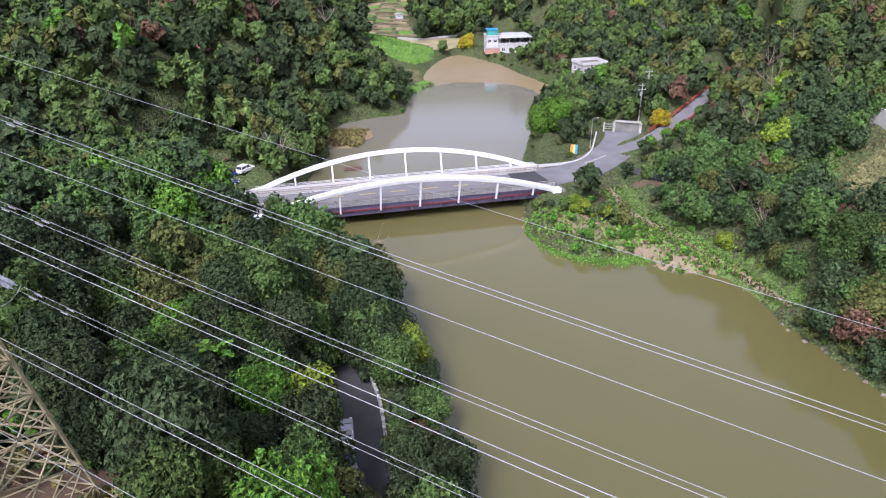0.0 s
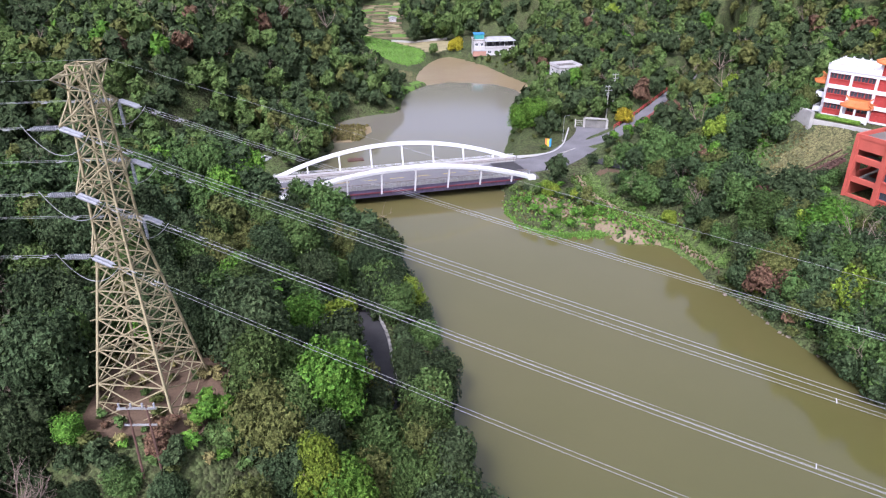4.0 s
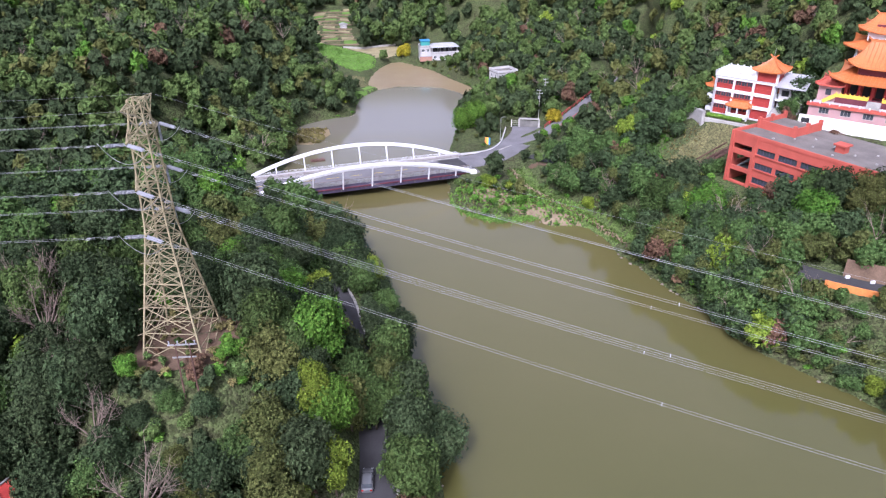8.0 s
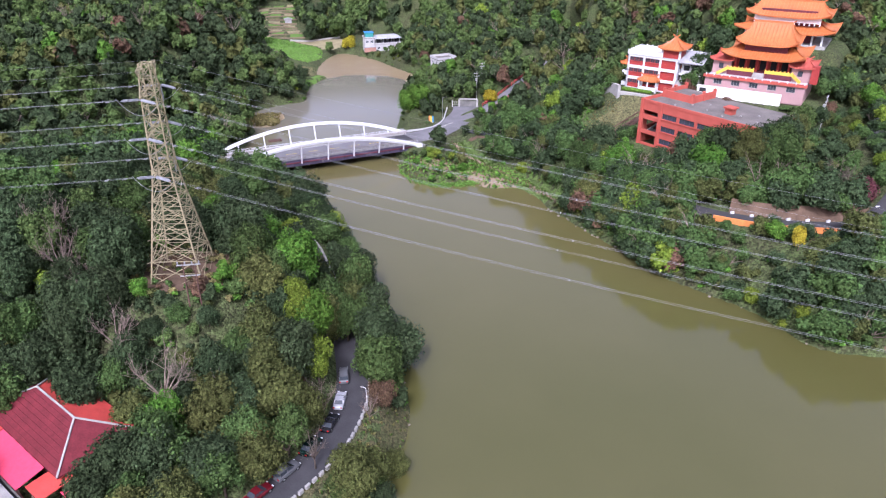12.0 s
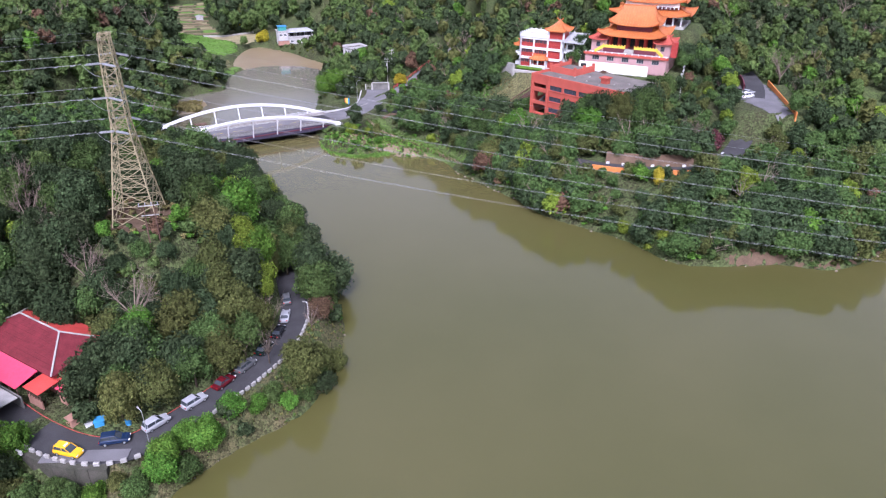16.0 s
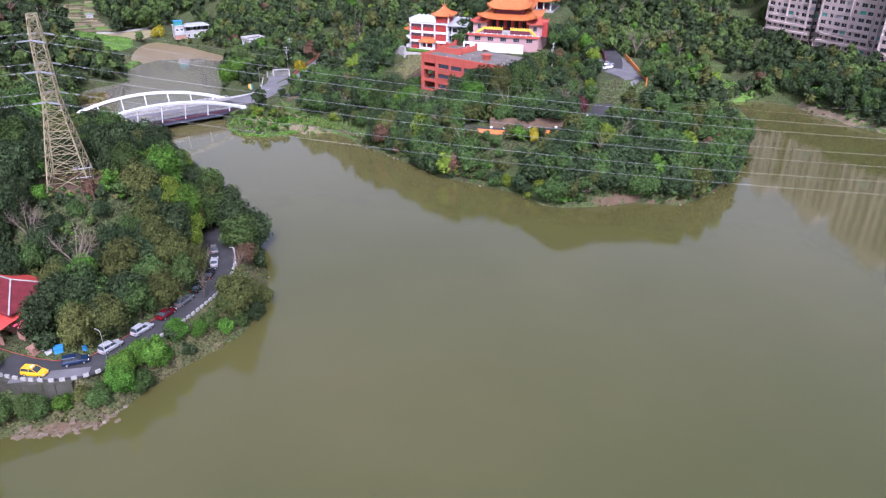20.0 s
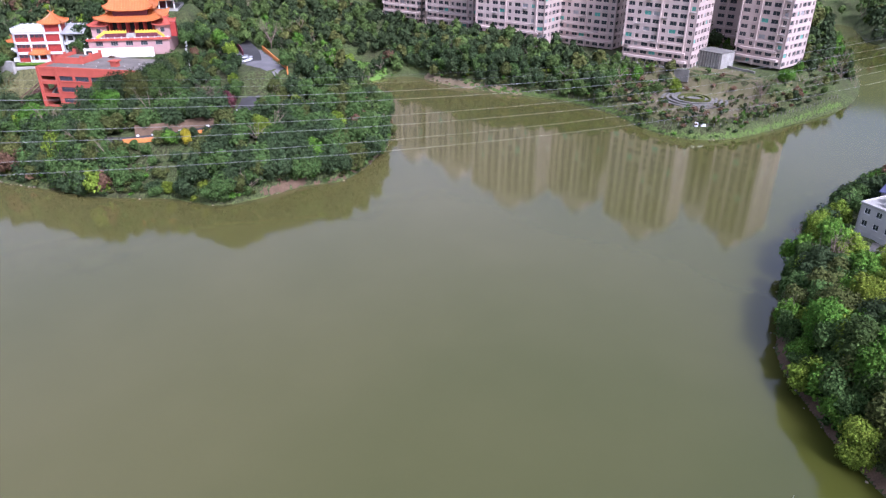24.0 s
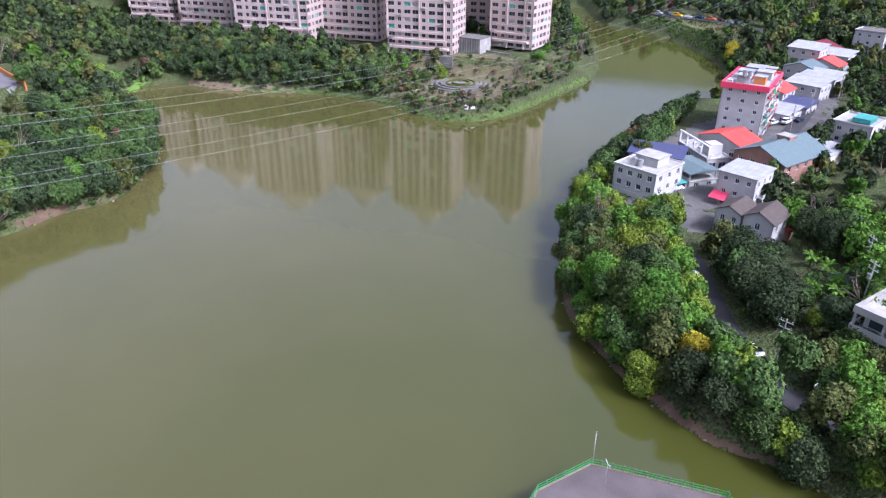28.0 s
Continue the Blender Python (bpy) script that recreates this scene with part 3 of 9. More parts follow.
# ---- roads ----
def ribbon(line, half_l, half_r, lift, mt, name, label, category="road", kind="structure", parent=None):
    ms = Mesh()
    left, right = [], []
    for i, p in enumerate(line):
        d = line[min(i + 1, len(line) - 1)] - line[max(i - 1, 0)]
        s = np.array([-d[1], d[0], 0]) / (np.hypot(d[0], d[1]) + 1e-9)
        left.append(tuple(p + s * half_l + (0, 0, lift)))
        right.append(tuple(p + s * half_r + (0, 0, lift)))
    k = len(line)
    low = [(x, y, z - 0.25) for x, y, z in left], [(x, y, z - 0.25) for x, y, z in right]
    ms.add(left + right + low[0] + low[1], [(k + i, k + i + 1, i + 1, i) for i in range(k - 1)] + [(i, i + 1, 2 * k + i + 1, 2 * k + i) for i in range(k - 1)]
           + [(3 * k + i, 3 * k + i + 1, k + i + 1, k + i) for i in range(k - 1)])
    return ms.make(name, mt, parent, label, category if not parent else "", kind=kind if not parent else "")


road_ob = {}
for name, line, width in ROADS:
    worn = name in ("east_road", "west_road", "hill_road")
    road_ob[name] = ribbon(line, width / 2, -width / 2, 0.04, M["asphalt_pale" if worn else "asphalt"], "road", "worn grey asphalt road along the bank")


# ---- the arch bridge ----
def bridge():
    a, b = Vector((-37.2, 129.5, 3.7)), Vector((21.9, 143.1, 3.9))
    grow = 1.054
    e = (b - a).normalized()
    n = Vector((0, 0, 1)).cross(e).normalized()
    u = e.cross(n)
    m = Matrix(((e.x, n.x, u.x, a.x), (e.y, n.y, u.y, a.y), (e.z, n.z, u.z, a.z), (0, 0, 0, 1)))
    L, W = (b - a).length / grow, 6.9
    flat = m
    m = m @ Matrix.Scale(grow, 4)
    top = thing("arch_bridge", m, "white double-arched steel road bridge with a dark red girder", "bridge")
    deck = Mesh().box(0, -4.48, -0.9, L, 6.2, -0.05).make("deck", M["concrete_dark"], top)
    Mesh().box(-0.3, -4.1, -0.046, L + 0.3, 4.1, 0.0).make("roadway", M["asphalt_pale"], deck, "worn pale grey asphalt")
    Mesh().box(L - 6.5, -4.0, 0.004, L + 0.2, 4.0, 0.012).make("patch", M["asphalt"], deck, "newer dark asphalt patch")
    for y in (-3.8, 3.8):
        Mesh().box(0, y - 0.07, 0.004, L - 6.6, y + 0.07, 0.01).make("edge_line", M["paint_line"], deck)
    for k in range(8):
        Mesh().box(1 + k * 6.2, -0.08, 0.004, 4.2 + k * 6.2, 0.08, 0.01).make("centre_dash", M["yellow_line"], deck)
    for s in (-1, 1):
        z = 0.16 if s > 0 else -0.45
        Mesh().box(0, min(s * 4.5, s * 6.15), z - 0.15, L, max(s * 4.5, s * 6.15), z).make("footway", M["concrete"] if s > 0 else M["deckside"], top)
        Mesh().box(0, min(s * 4.1, s * 4.49), -0.5, L, max(s * 4.1, s * 4.49), 0.2).make("deck_kerb", M["concrete"], top)
        g = Mesh().box(0, min(s * 6.2, s * 6.6), -0.68, L, max(s * 6.2, s * 6.6), -0.44)
        g.make("girder", M["girder"], top, "dark red painted edge girder")
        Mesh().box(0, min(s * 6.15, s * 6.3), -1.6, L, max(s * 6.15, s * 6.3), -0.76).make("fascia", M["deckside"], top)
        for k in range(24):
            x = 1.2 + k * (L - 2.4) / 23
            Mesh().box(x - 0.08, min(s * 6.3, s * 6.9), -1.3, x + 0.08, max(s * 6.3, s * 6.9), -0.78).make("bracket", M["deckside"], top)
    for y in (-4.6, -1.6, 1.6, 4.6):
        Mesh().box(0, y - 0.3, -1.9, L, y + 0.3, -0.56).make("stringer", M["concrete_dark"], top)
    # traffic rails beside the carriageway
    for s in (-1, 1):
        rail = Mesh()
        for z in (0.45, 0.8):
            rail.beam((0, s * 4.3, z), (L, s * 4.3, z), 0.1, 0.14)
        rail.make("traffic_rail", M["rail_grey"], top, "brownish grey steel traffic rail")
        post = None
        for k in range(29):
            x = 0.4 + k * (L - 0.8) / 28
            if post is None:
                post = Mesh().box(-0.07, -0.07, 0.1, 0.07, 0.07, 0.95).make("rail_post", M["rail_grey"], top)
                post.location = (x, s * 4.3, 0)
            else:
                share(post, top, Matrix.Translation((x, s * 4.3, 0)))
    # outer parapet: white handrail with thin bars in front, thick white kerb wall behind
    Mesh().box(-5, 5.95, 0.02, L + 0.8, 6.25, 0.7).make("parapet", M["white_wall"], top, "low off-white parapet wall")
    hand = Mesh()
    hand.beam((0, -6.1, 1.15), (L, -6.1, 1.15), 0.08, 0.06)
    for z in (0.35, 0.62, 0.89):
        hand.beam((0, -6.1, z), (L, -6.1, z), 0.04)
    hand.make("handrail", M["galv"], top, "thin grey footway handrail")
    hand2 = Mesh()
    for z in (1.0, 1.25):
        hand2.beam((0, 6.1, z), (L, 6.1, z), 0.06)
    hand2.make("handrail", M["white"], top)
    post = None
    for k in range(41):
        x = 0.2 + k * (L - 0.4) / 40
        if post is None:
            post = Mesh().box(-0.04, -0.04, 0.15, 0.04, 0.04, 1.15).make("handrail_post", M["galv"], top)
            post.location = (x, -6.1, 0)
        else:
            share(post, top, Matrix.Translation((x, -6.1, 0)))
    disc = None
    for k in range(20):
        x = 1.6 + k * (L - 3.2) / 19
        if disc is None:
            disc = Mesh().tube([(0, -0.03, 0), (0, 0.03, 0)], 0.22, 10).make("rail_rosette", M["rail_grey"], top)
            disc.location = (x, -4.45, 0.62)
        else:
            share(disc, top, Matrix.Translation((x, -4.45, 0.62)))
    lean = math.tan(radians(17))
    rise = 5.5

    def arch(x, s):
        h = rise * (1 - ((x - L / 2) / (L / 2)) ** 2) ** 1.0
        return Vector((x, s * (W + lean * h), h - 0.15))

    for s, foot in ((-1, 0.0), (1, 0.0)):
        pts = [arch(L * k / 40, s) for k in range(41)]
        rib = Mesh()
        ring = [(0.42, 0.3), (0.3, 0.42), (-0.3, 0.42), (-0.42, 0.3), (-0.42, -0.3), (-0.3, -0.42), (0.3, -0.42), (0.42, -0.3)]
        vs, k = [], len(ring)
        for i, p in enumerate(pts):
            d = (pts[min(i + 1, 40)] - pts[max(i - 1, 0)]).normalized()
            side = Vector((0, math.cos(radians(17)), math.sin(radians(17)) * -s)).normalized()
            up = side.cross(d).normalized() * -1
            vs += [p + side * x * 1.05 + up * y * 1.15 for x, y in ring]
        fs = [(i * k + j, (i + 1) * k + j, (i + 1) * k + (j + 1) % k, i * k + (j + 1) % k) for i in range(40) for j in range(k)]
        rib.add(vs, fs + [tuple(range(k)), tuple(range(40 * k, 41 * k))[::-1]])
        rib.make("arch_rib", M["white"], top, "white painted box-section steel arch")
        for q in range(7):
            x = L - 4.8 - 7.5 * q
            hi = arch(x, s)
            lo = Vector((x, s * (W - 0.1), -0.75))
            Mesh().beam(lo, hi, 0.34, 0.3, up=(1, 0, 0)).make("hanger", M["white"], top, "white steel hanger")
        for x in (0, L):
            Mesh().box(x - 0.9, s * W - 0.75, -1.6, x + 0.9, s * W + 0.75, 0.35).make("arch_shoe", M["white"], top, bevel=0.08)
    for k in range(9):
        x = 3 + k * (L - 6) / 8
        Mesh().box(x - 0.2, -6.3, -1.5, x + 0.2, 6.3, -0.6).make("cross_beam", M["concrete_dark"], top)
    for x in (-1.6, L + 0.2):
        ab = Mesh(m).box(x, -7.4, -7, x + 1.6, 7.4, -0.1)
        ab.make("abutment", M["concrete_dark"], None, "stained concrete bridge abutment in the bank", "abutment", kind="structure")
    return flat, L * grow


BR, BRL = bridge()


# ---- the lattice tower ----
TC = Vector((-28.9, 34.1, 0))
TZ0, TZ1 = 18.6, 52.4
TM = Matrix.Translation((TC.x, TC.y, 0)) @ Matrix.Rotation(radians(-8), 4, "Z")


def tower():
    top = thing("transmission_tower", TM, "tall pale yellow steel lattice power pylon on a cleared hilltop", "pylon")

    def half(z):
        zs = [TZ0, 36.5, 48.4, TZ1]
        hs = [4.0, 1.4, 1.05, 0.75]
        return float(np.interp(z, zs, hs))

    levels = [TZ0, 22.6, 26.2, 29.4, 32.2, 34.6, 37.0, 39.0, 40.9, 42.8, 44.7, 46.6, 48.4, 50.4, TZ1]
    corner = [(-1, -1), (1, -1), (1, 1), (-1, 1)]
    for cx, cy in corner:
        Mesh().tube([(cx * half(z), cy * half(z), z) for z in levels], 0.15, 4, 0.11).make("leg", M["steelyel"], top)
        Mesh().box(cx * 4.0 - 0.45, cy * 4.0 - 0.45, TZ0 - 1.2, cx * 4.0 + 0.45, cy * 4.0 + 0.45, TZ0 + 0.35).make("footing", M["concrete"], top)
    for i, (z, z2) in enumerate(zip(levels, levels[1:])):
        h, h2 = half(z), half(z2)
        w = 0.1 if z < 34 else 0.08
        for k in range(4):
            (ax, ay), (bx, by) = corner[k], corner[(k + 1) % 4]
            p, q = Vector((ax * h, ay * h, z)), Vector((bx * h, by * h, z))
            r, s = Vector((ax * h2, ay * h2, z2)), Vector((bx * h2, by * h2, z2))
            br = Mesh()
            br.beam(p, s, w)
            br.beam(q, r, w)
            br.beam(r, s, w)
            if z < 32:
                mid = (p + q + r + s) / 4
                br.beam((p + r) / 2, mid, w * 0.8)
                br.beam((q + s) / 2, mid, w * 0.8)
                br.beam((p + r) / 2, (p * 3 + s) / 4, w * 0.7)
                br.beam((q + s) / 2, (q * 3 + r) / 4, w * 0.7)
                br.beam((p * 3 + s) / 4, (p + q) / 2, w * 0.7)
                br.beam((q * 3 + r) / 4, (p + q) / 2, w * 0.7)
            br.make("brace_panel", M["steelyel"], top)
        if i < 6:
            Mesh().beam((-h, -h, z2), (h2, h2, z2), w * 0.8).make("diaphragm", M["steelyel"], top)
    tips = []
    for z, reach in ((37.1, 4.3), (42.8, 4.3), (48.4, 4.3), (52.0, 4.0)):
        for s in (-1, 1):
            h, hz = half(z), half(z + 1.5 if z < 50 else z - 1.5)
            tip = Vector((0, s * reach, z))
            z2 = z + 1.5 if z < 50 else z - 1.6
            arm = Mesh().beam((-h * 0.5, s * (h + reach) / 2, z), (h * 0.5, s * (h + reach) / 2, z), 0.09).make("cross_arm", M["steelyel"], top)
            Mesh().beam((-h, s * h, z), (h * 0.5, s * (h + reach) / 2, z), 0.09).make("lacing", M["steelyel"], arm)
            for x in (-1, 1):
                mid = (Vector((x * h, s * h, z)) + tip) / 2
                mid2 = (Vector((x * hz, s * hz, z2)) + tip) / 2
                Mesh().beam((x * h, s * h, z), tip, 0.11).make("chord", M["steelyel"], arm)
                Mesh().beam((x * hz, s * hz, z2), tip, 0.1).make("chord", M["steelyel"], arm)
                Mesh().beam(mid, mid2, 0.07).make("lacing", M["steelyel"], arm)
                Mesh().beam(mid2, Vector((x * h, s * h, z)), 0.09).make("lacing", M["steelyel"], arm)
            tips.append((z, s, tip))
    return top, tips


pylon, TIPS = tower()


# ---- conductors, insulators ----
def insulator_mesh():
    ms = Mesh()
    ms.tube([(0, 0, 0), (2.6, 0, 0)], 0.04, 5)
    for k in range(13):
        x = 0.3 + k * 0.16
        ms.tube([(x, 0, 0), (x + 0.05, 0, 0), (x + 0.1, 0, 0)], 0.17, 8, 0.1)
    return ms


STRING = None
SPAN_T = Vector((197.8 + 29.3, -77.0 - 30.3, 17.1 - 37.1))
SPAN_L = Vector((-230, 22, 6))


def hang(parent, a, d):
    """An insulator string from a along d."""
    global STRING
    q = d.to_track_quat("X", "Z").to_matrix().to_4x4()
    if STRING is None:
        STRING = insulator_mesh().make("insulator_string", M["insul"], parent, "pale grey disc insulator string")
        STRING.matrix_basis = TM.inverted() @ Matrix.Translation(a) @ q
    else:
        share(STRING, parent, TM.inverted() @ Matrix.Translation(a) @ q)


for z, s, tip in TIPS:
    a = TM @ tip
    for span, sag, far, side in ((SPAN_T, 4.7, 2.05, "lake"), (SPAN_L, 5.0, 1.0, "hill")):
        def at(u, o=0.0):
            p = a + span * u
            sx = span.to_2d().normalized()
            return Vector((p.x - sx.y * o, p.y + sx.x * o, p.z - 4 * sag * u * (1 - u)))
        earth = z > 50
        u0 = 0.0 if earth else 3.1 / span.length
        line = thing("overhead_wire", Matrix.Translation(a), "thin earth wire strung from the pylon top" if earth else "twin bundled aluminium power cable sagging over the valley", "power line", "overhead lines")
        inv = Matrix.Translation(-a)
        if not earth:
            d = (at(0.02) - a).normalized()
            for o in (-0.22, 0.22):
                hang(pylon, a + Vector((0, o, -0.1)), d)
        for o in ((0,) if earth else (-0.2, 0.2)):
            us = [u0 + (far - u0) * (k / 46) ** 1.4 for k in range(47)]
            Mesh(inv).tube([at(u, o) for u in us], 0.009 if earth else 0.014, 4).make("cable", M["wire"], line)
        if not earth:
            for k in range(2):
                u = u0 + (1.2 + k * 2.6) / span.length
                for o in (-0.2, 0.2):
                    p = at(u, o)
                    Mesh(inv).tube([p - d * 0.3 + Vector((0, 0, -0.1)), p + d * 0.3 + Vector((0, 0, -0.1))], 0.035, 6).make("damper", M["wire"], line)
            for k in range(1, 9):
                u = u0 + k * far / 9
                Mesh(inv).beam(at(u, -0.26), at(u, 0.26), 0.06).make("spacer", M["galv"], line)
    if z < 50:
        # jumper loop under the arm
        p, q = a + SPAN_T.normalized() * 3.2, a + SPAN_L.normalized() * 3.2
        pts = [p.lerp(q, k / 12) + Vector((0, 0, -2.1 * (1 - (2 * k / 12 - 1) ** 2))) for k in range(13)]
        Mesh(TM.inverted()).tube(pts, 0.03, 5).make("jumper", M["wire"], pylon)
        if s > 0:
            hang(pylon, a, Vector((0.03, 0, -1)))


def pole_pair():
    m = Matrix.Translation((-25.9, 24.2, 16.2))
    top = thing("utility_pole_pair", m, "pair of weathered timber poles with a galvanised crossarm", "utility pole")
    for x in (-0.9, 0.9):
        Mesh().tube([(x, 0, -2), (x * 0.9, 0, 9.3)], 0.13, 8, 0.09).make("pole", M["wood"], top)
    Mesh().beam((-1.7, 0, 9.0), (1.7, 0, 9.0), 0.16).make("crossarm", M["galv"], top)
    Mesh().beam((-1.4, 0, 7.2), (1.4, 0, 7.2), 0.14).make("crossarm", M["galv"], top)
    for x in (-1.5, -0.5, 0.5, 1.5):
        Mesh().tube([(x, 0, 9.05), (x, 0, 9.55)], 0.09, 7).make("insulator", M["insul"], top)


pole_pair()


# ---- walls with openings, windows, roofs ----
def facade(parent, m, w, h, holes, mt, t=0.3, name="wall", label=""):
    """A wall w by h in the local xz plane, seen from -y, with rectangular openings (x0, z0, x1, z1)."""
    xs = sorted({0, w, *(v for q in holes for v in (q[0], q[2]))})
    zs = sorted({0, h, *(v for q in holes for v in (q[1], q[3]))})
    ms = Mesh(m)
    for z0, z1 in zip(zs, zs[1:]):
        run = None
        for x0, x1 in [*zip(xs, xs[1:]), (None, None)]:
            solid = x0 is not None and not any(q[0] <= x0 and x1 <= q[2] and q[1] <= z0 and z1 <= q[3] for q in holes)
            if solid:
                run = (run[0], x1) if run else (x0, x1)
            elif run:
                ms.box(run[0], 0, z0, run[1], t, z1)
                run = None
    return ms.make(name, mt, parent, label)


WIN = {}


def window(parent, m, w, h, glass="glass", bars=1, frame="white"):
    """A framed window of w by h set back in its opening; alike ones share a mesh."""
    key = (round(w, 2), round(h, 2), glass, bars, frame)
    fine = parent.name.split(".")[0] in ("red_hall", "temple", "river_house")
    f = 0.09

    def ring(ms):
        loops = [[(x0, y, z0), (x1, y, z0), (x1, y, z1), (x0, y, z1)] for y in (0, 0.1) for x0, x1, z0, z1 in ((0, w, 0, h), (f, w - f, f, h - f))]
        fs = []
        for k in range(4):
            n = (k + 1) % 4
            fs += [(k, n, 4 + n, 4 + k), (12 + k, 12 + n, 8 + n, 8 + k), (8 + k, 8 + n, n, k), (4 + k, 4 + n, 12 + n, 12 + k)]
        return ms.add([p for q in loops for p in q], fs)

    if fine:
        win = ring(Mesh()).make("window", M[frame], parent)
        win.matrix_basis = m
        for name, boxes, mt in (("pane", [(f, 0.04, f, w - f, 0.06, h - f)], glass), ("sill", [(-0.08, -0.16, -0.1, w + 0.08, 0.05, 0)], frame),
                                ("mullion", [(w * (k + 1) / (bars + 1) - 0.03, 0.02, f, w * (k + 1) / (bars + 1) + 0.03, 0.09, h - f) for k in range(bars)], frame)):
            for q in boxes:
                kk = (key, name, q[0])
                if kk not in WIN:
                    WIN[kk] = Mesh().box(*q).make(name, M[mt], win)
                else:
                    share(WIN[kk], win, Matrix(), name)
        return win
    if key not in WIN:
        ms = ring(Mesh())
        for k in range(bars):
            x = w * (k + 1) / (bars + 1)
            ms.box(x - 0.03, 0, f, x + 0.03, 0.09, h - f)
        ms.box(f, 0.04, f, w - f, 0.06, h - f, 1)
        ms.box(-0.08, -0.16, -0.1, w + 0.08, 0.05, 0, 0)
        WIN[key] = ms.make("window", [M[frame], M[glass]], parent)
        WIN[key].matrix_basis = m
        return WIN[key]
    return share(WIN[key], parent, m, "window")


def wall_rows(w, floors, fh, cols, ww, wh, sill, z0=0.0, skip=()):
    out = []
    for f in range(floors):
        for c in range(cols):
            if (f, c) in skip:
                continue
            x = (c + 0.5) * w / cols - ww / 2
            z = z0 + f * fh + sill
            out.append((x, z, x + ww, z + wh))
    return out


def sides(w, d):
    """Poses of the four walls of a w by d block: front, right, back, left."""
    return [(Matrix(), w), (Matrix.Translation((w, 0, 0)) @ Matrix.Rotation(radians(90), 4, "Z"), d),
            (Matrix.Translation((w, d, 0)) @ Matrix.Rotation(radians(180), 4, "Z"), w), (Matrix.Translation((0, d, 0)) @ Matrix.Rotation(radians(270), 4, "Z"), d)]


def block(name, label, category, m, w, d, floors, fh, wall, cols=(4, 3, 3, 3), win=(1.4, 1.3, 1.0), roof="flat", roof_mat="flat_roof", base=0.0, glass="glass", group="", over=0.5, pitch=0.35, frame="white", parapet=0.7, side_wall=None):
    """A house: four walls with their openings and windows, a near-black block painted as the unlit inside, a floor line
    and a roof.
    """
    top = thing(name, m, label, category, group)
    h = base + floors * fh
    for k, (sm, sw) in enumerate(sides(w, d)):
        if k == 2:
            facade(top, sm, sw, h, [], M[wall])
            continue
        holes = wall_rows(sw - 0.6, floors, fh, cols[k], min(win[0], (sw - 0.6) / max(cols[k], 1) * 0.75), win[1], win[2], base) if cols[k] else []
        holes = [(a + 0.3, b, c + 0.3, e) for a, b, c, e in holes]
        inset = 0.0
        facade(top, sm @ Matrix.Translation((0, inset, 0)), sw, h, holes, M[side_wall or wall] if k else M[wall])
        for a, b, c, e in holes:
            window(top, sm @ Matrix.Translation((a, 0.14, b)), c - a, e - b, glass, 1, frame)
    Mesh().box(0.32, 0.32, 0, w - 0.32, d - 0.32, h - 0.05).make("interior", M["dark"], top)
    if roof == "flat":
        Mesh().box(-0.15, -0.15, h, w + 0.15, d + 0.15, h + 0.22).make("roof_slab", M[roof_mat], top)
        if parapet:
            p = Mesh()
            for q in ((-0.18, -0.18, w + 0.18, 0.05), (-0.18, d - 0.05, w + 0.18, d + 0.18), (-0.18, 0.05, 0.05, d - 0.05), (w - 0.05, 0.05, w + 0.18, d - 0.05)):
                p.box(q[0], q[1], h + 0.224, q[2], q[3], h + parapet)
            p.make("parapet", M[wall], top)
    elif roof == "gable":
        r, o = w * pitch / 2, over
        s = Mesh()
        zl = h - o * pitch
        for x0, x1, za, zb in ((-o, w / 2, zl, h + r), (w / 2, w + o, h + r, zl)):
            s.add([(x0, -o, za), (x1, -o, zb), (x1, d + o, zb), (x0, d + o, za), (x0, -o, za + 0.16), (x1, -o, zb + 0.16), (x1, d + o, zb + 0.16), (x0, d + o, za + 0.16)],
                  [(0, 1, 2, 3), (7, 6, 5, 4), (0, 4, 5, 1), (1, 5, 6, 2), (2, 6, 7, 3), (3, 7, 4, 0)])
        s.make("roof", M[roof_mat], top)
        Mesh().add([(0, 0, h), (w, 0, h), (w / 2, 0, h + r), (0, 0.25, h), (w, 0.25, h), (w / 2, 0.25, h + r)], [(0, 1, 2), (5, 4, 3), (0, 3, 4, 1), (1, 4, 5, 2), (2, 5, 3, 0)]).make("gable", M[wall], top)
        Mesh().add([(0, d - 0.25, h), (w, d - 0.25, h), (w / 2, d - 0.25, h + r), (0, d, h), (w, d, h), (w / 2, d, h + r)], [(0, 1, 2), (5, 4, 3), (0, 3, 4, 1), (1, 4, 5, 2), (2, 5, 3, 0)]).make("gable", M[wall], top)
        Mesh().beam((w / 2, -o, h + r + 0.2), (w / 2, d + o, h + r + 0.2), 0.25, 0.12).make("ridge_cap", M[roof_mat], top)
    elif roof == "shed":
        r, o = d * pitch, over
        Mesh().add([(-o, -o, h), (w + o, -o, h), (w + o, d + o, h + r), (-o, d + o, h + r), (-o, -o, h + 0.14), (w + o, -o, h + 0.14), (w + o, d + o, h + r + 0.14), (-o, d + o, h + r + 0.14)],
                   [(3, 2, 1, 0), (4, 5, 6, 7), (0, 1, 5, 4), (1, 2, 6, 5), (2, 3, 7, 6), (3, 0, 4, 7)]).make("roof", M[roof_mat], top)
        seam = None
        n = int(w / 1.1)
        for k in range(n + 1):
            x = -o + 0.2 + k * (w + 2 * o - 0.4) / n
            if seam is None:
                seam = Mesh().beam((0, -o, h + 0.17), (0, d + o, h + r + 0.17), 0.07, 0.06).make("seam", M[roof_mat], top)
                seam.location.x = x
            else:
                share(seam, top, Matrix.Translation((x, 0, 0)))
    return top


def at(x, y, z, turn):
    return pose(x, y, z, 0, 0, turn)


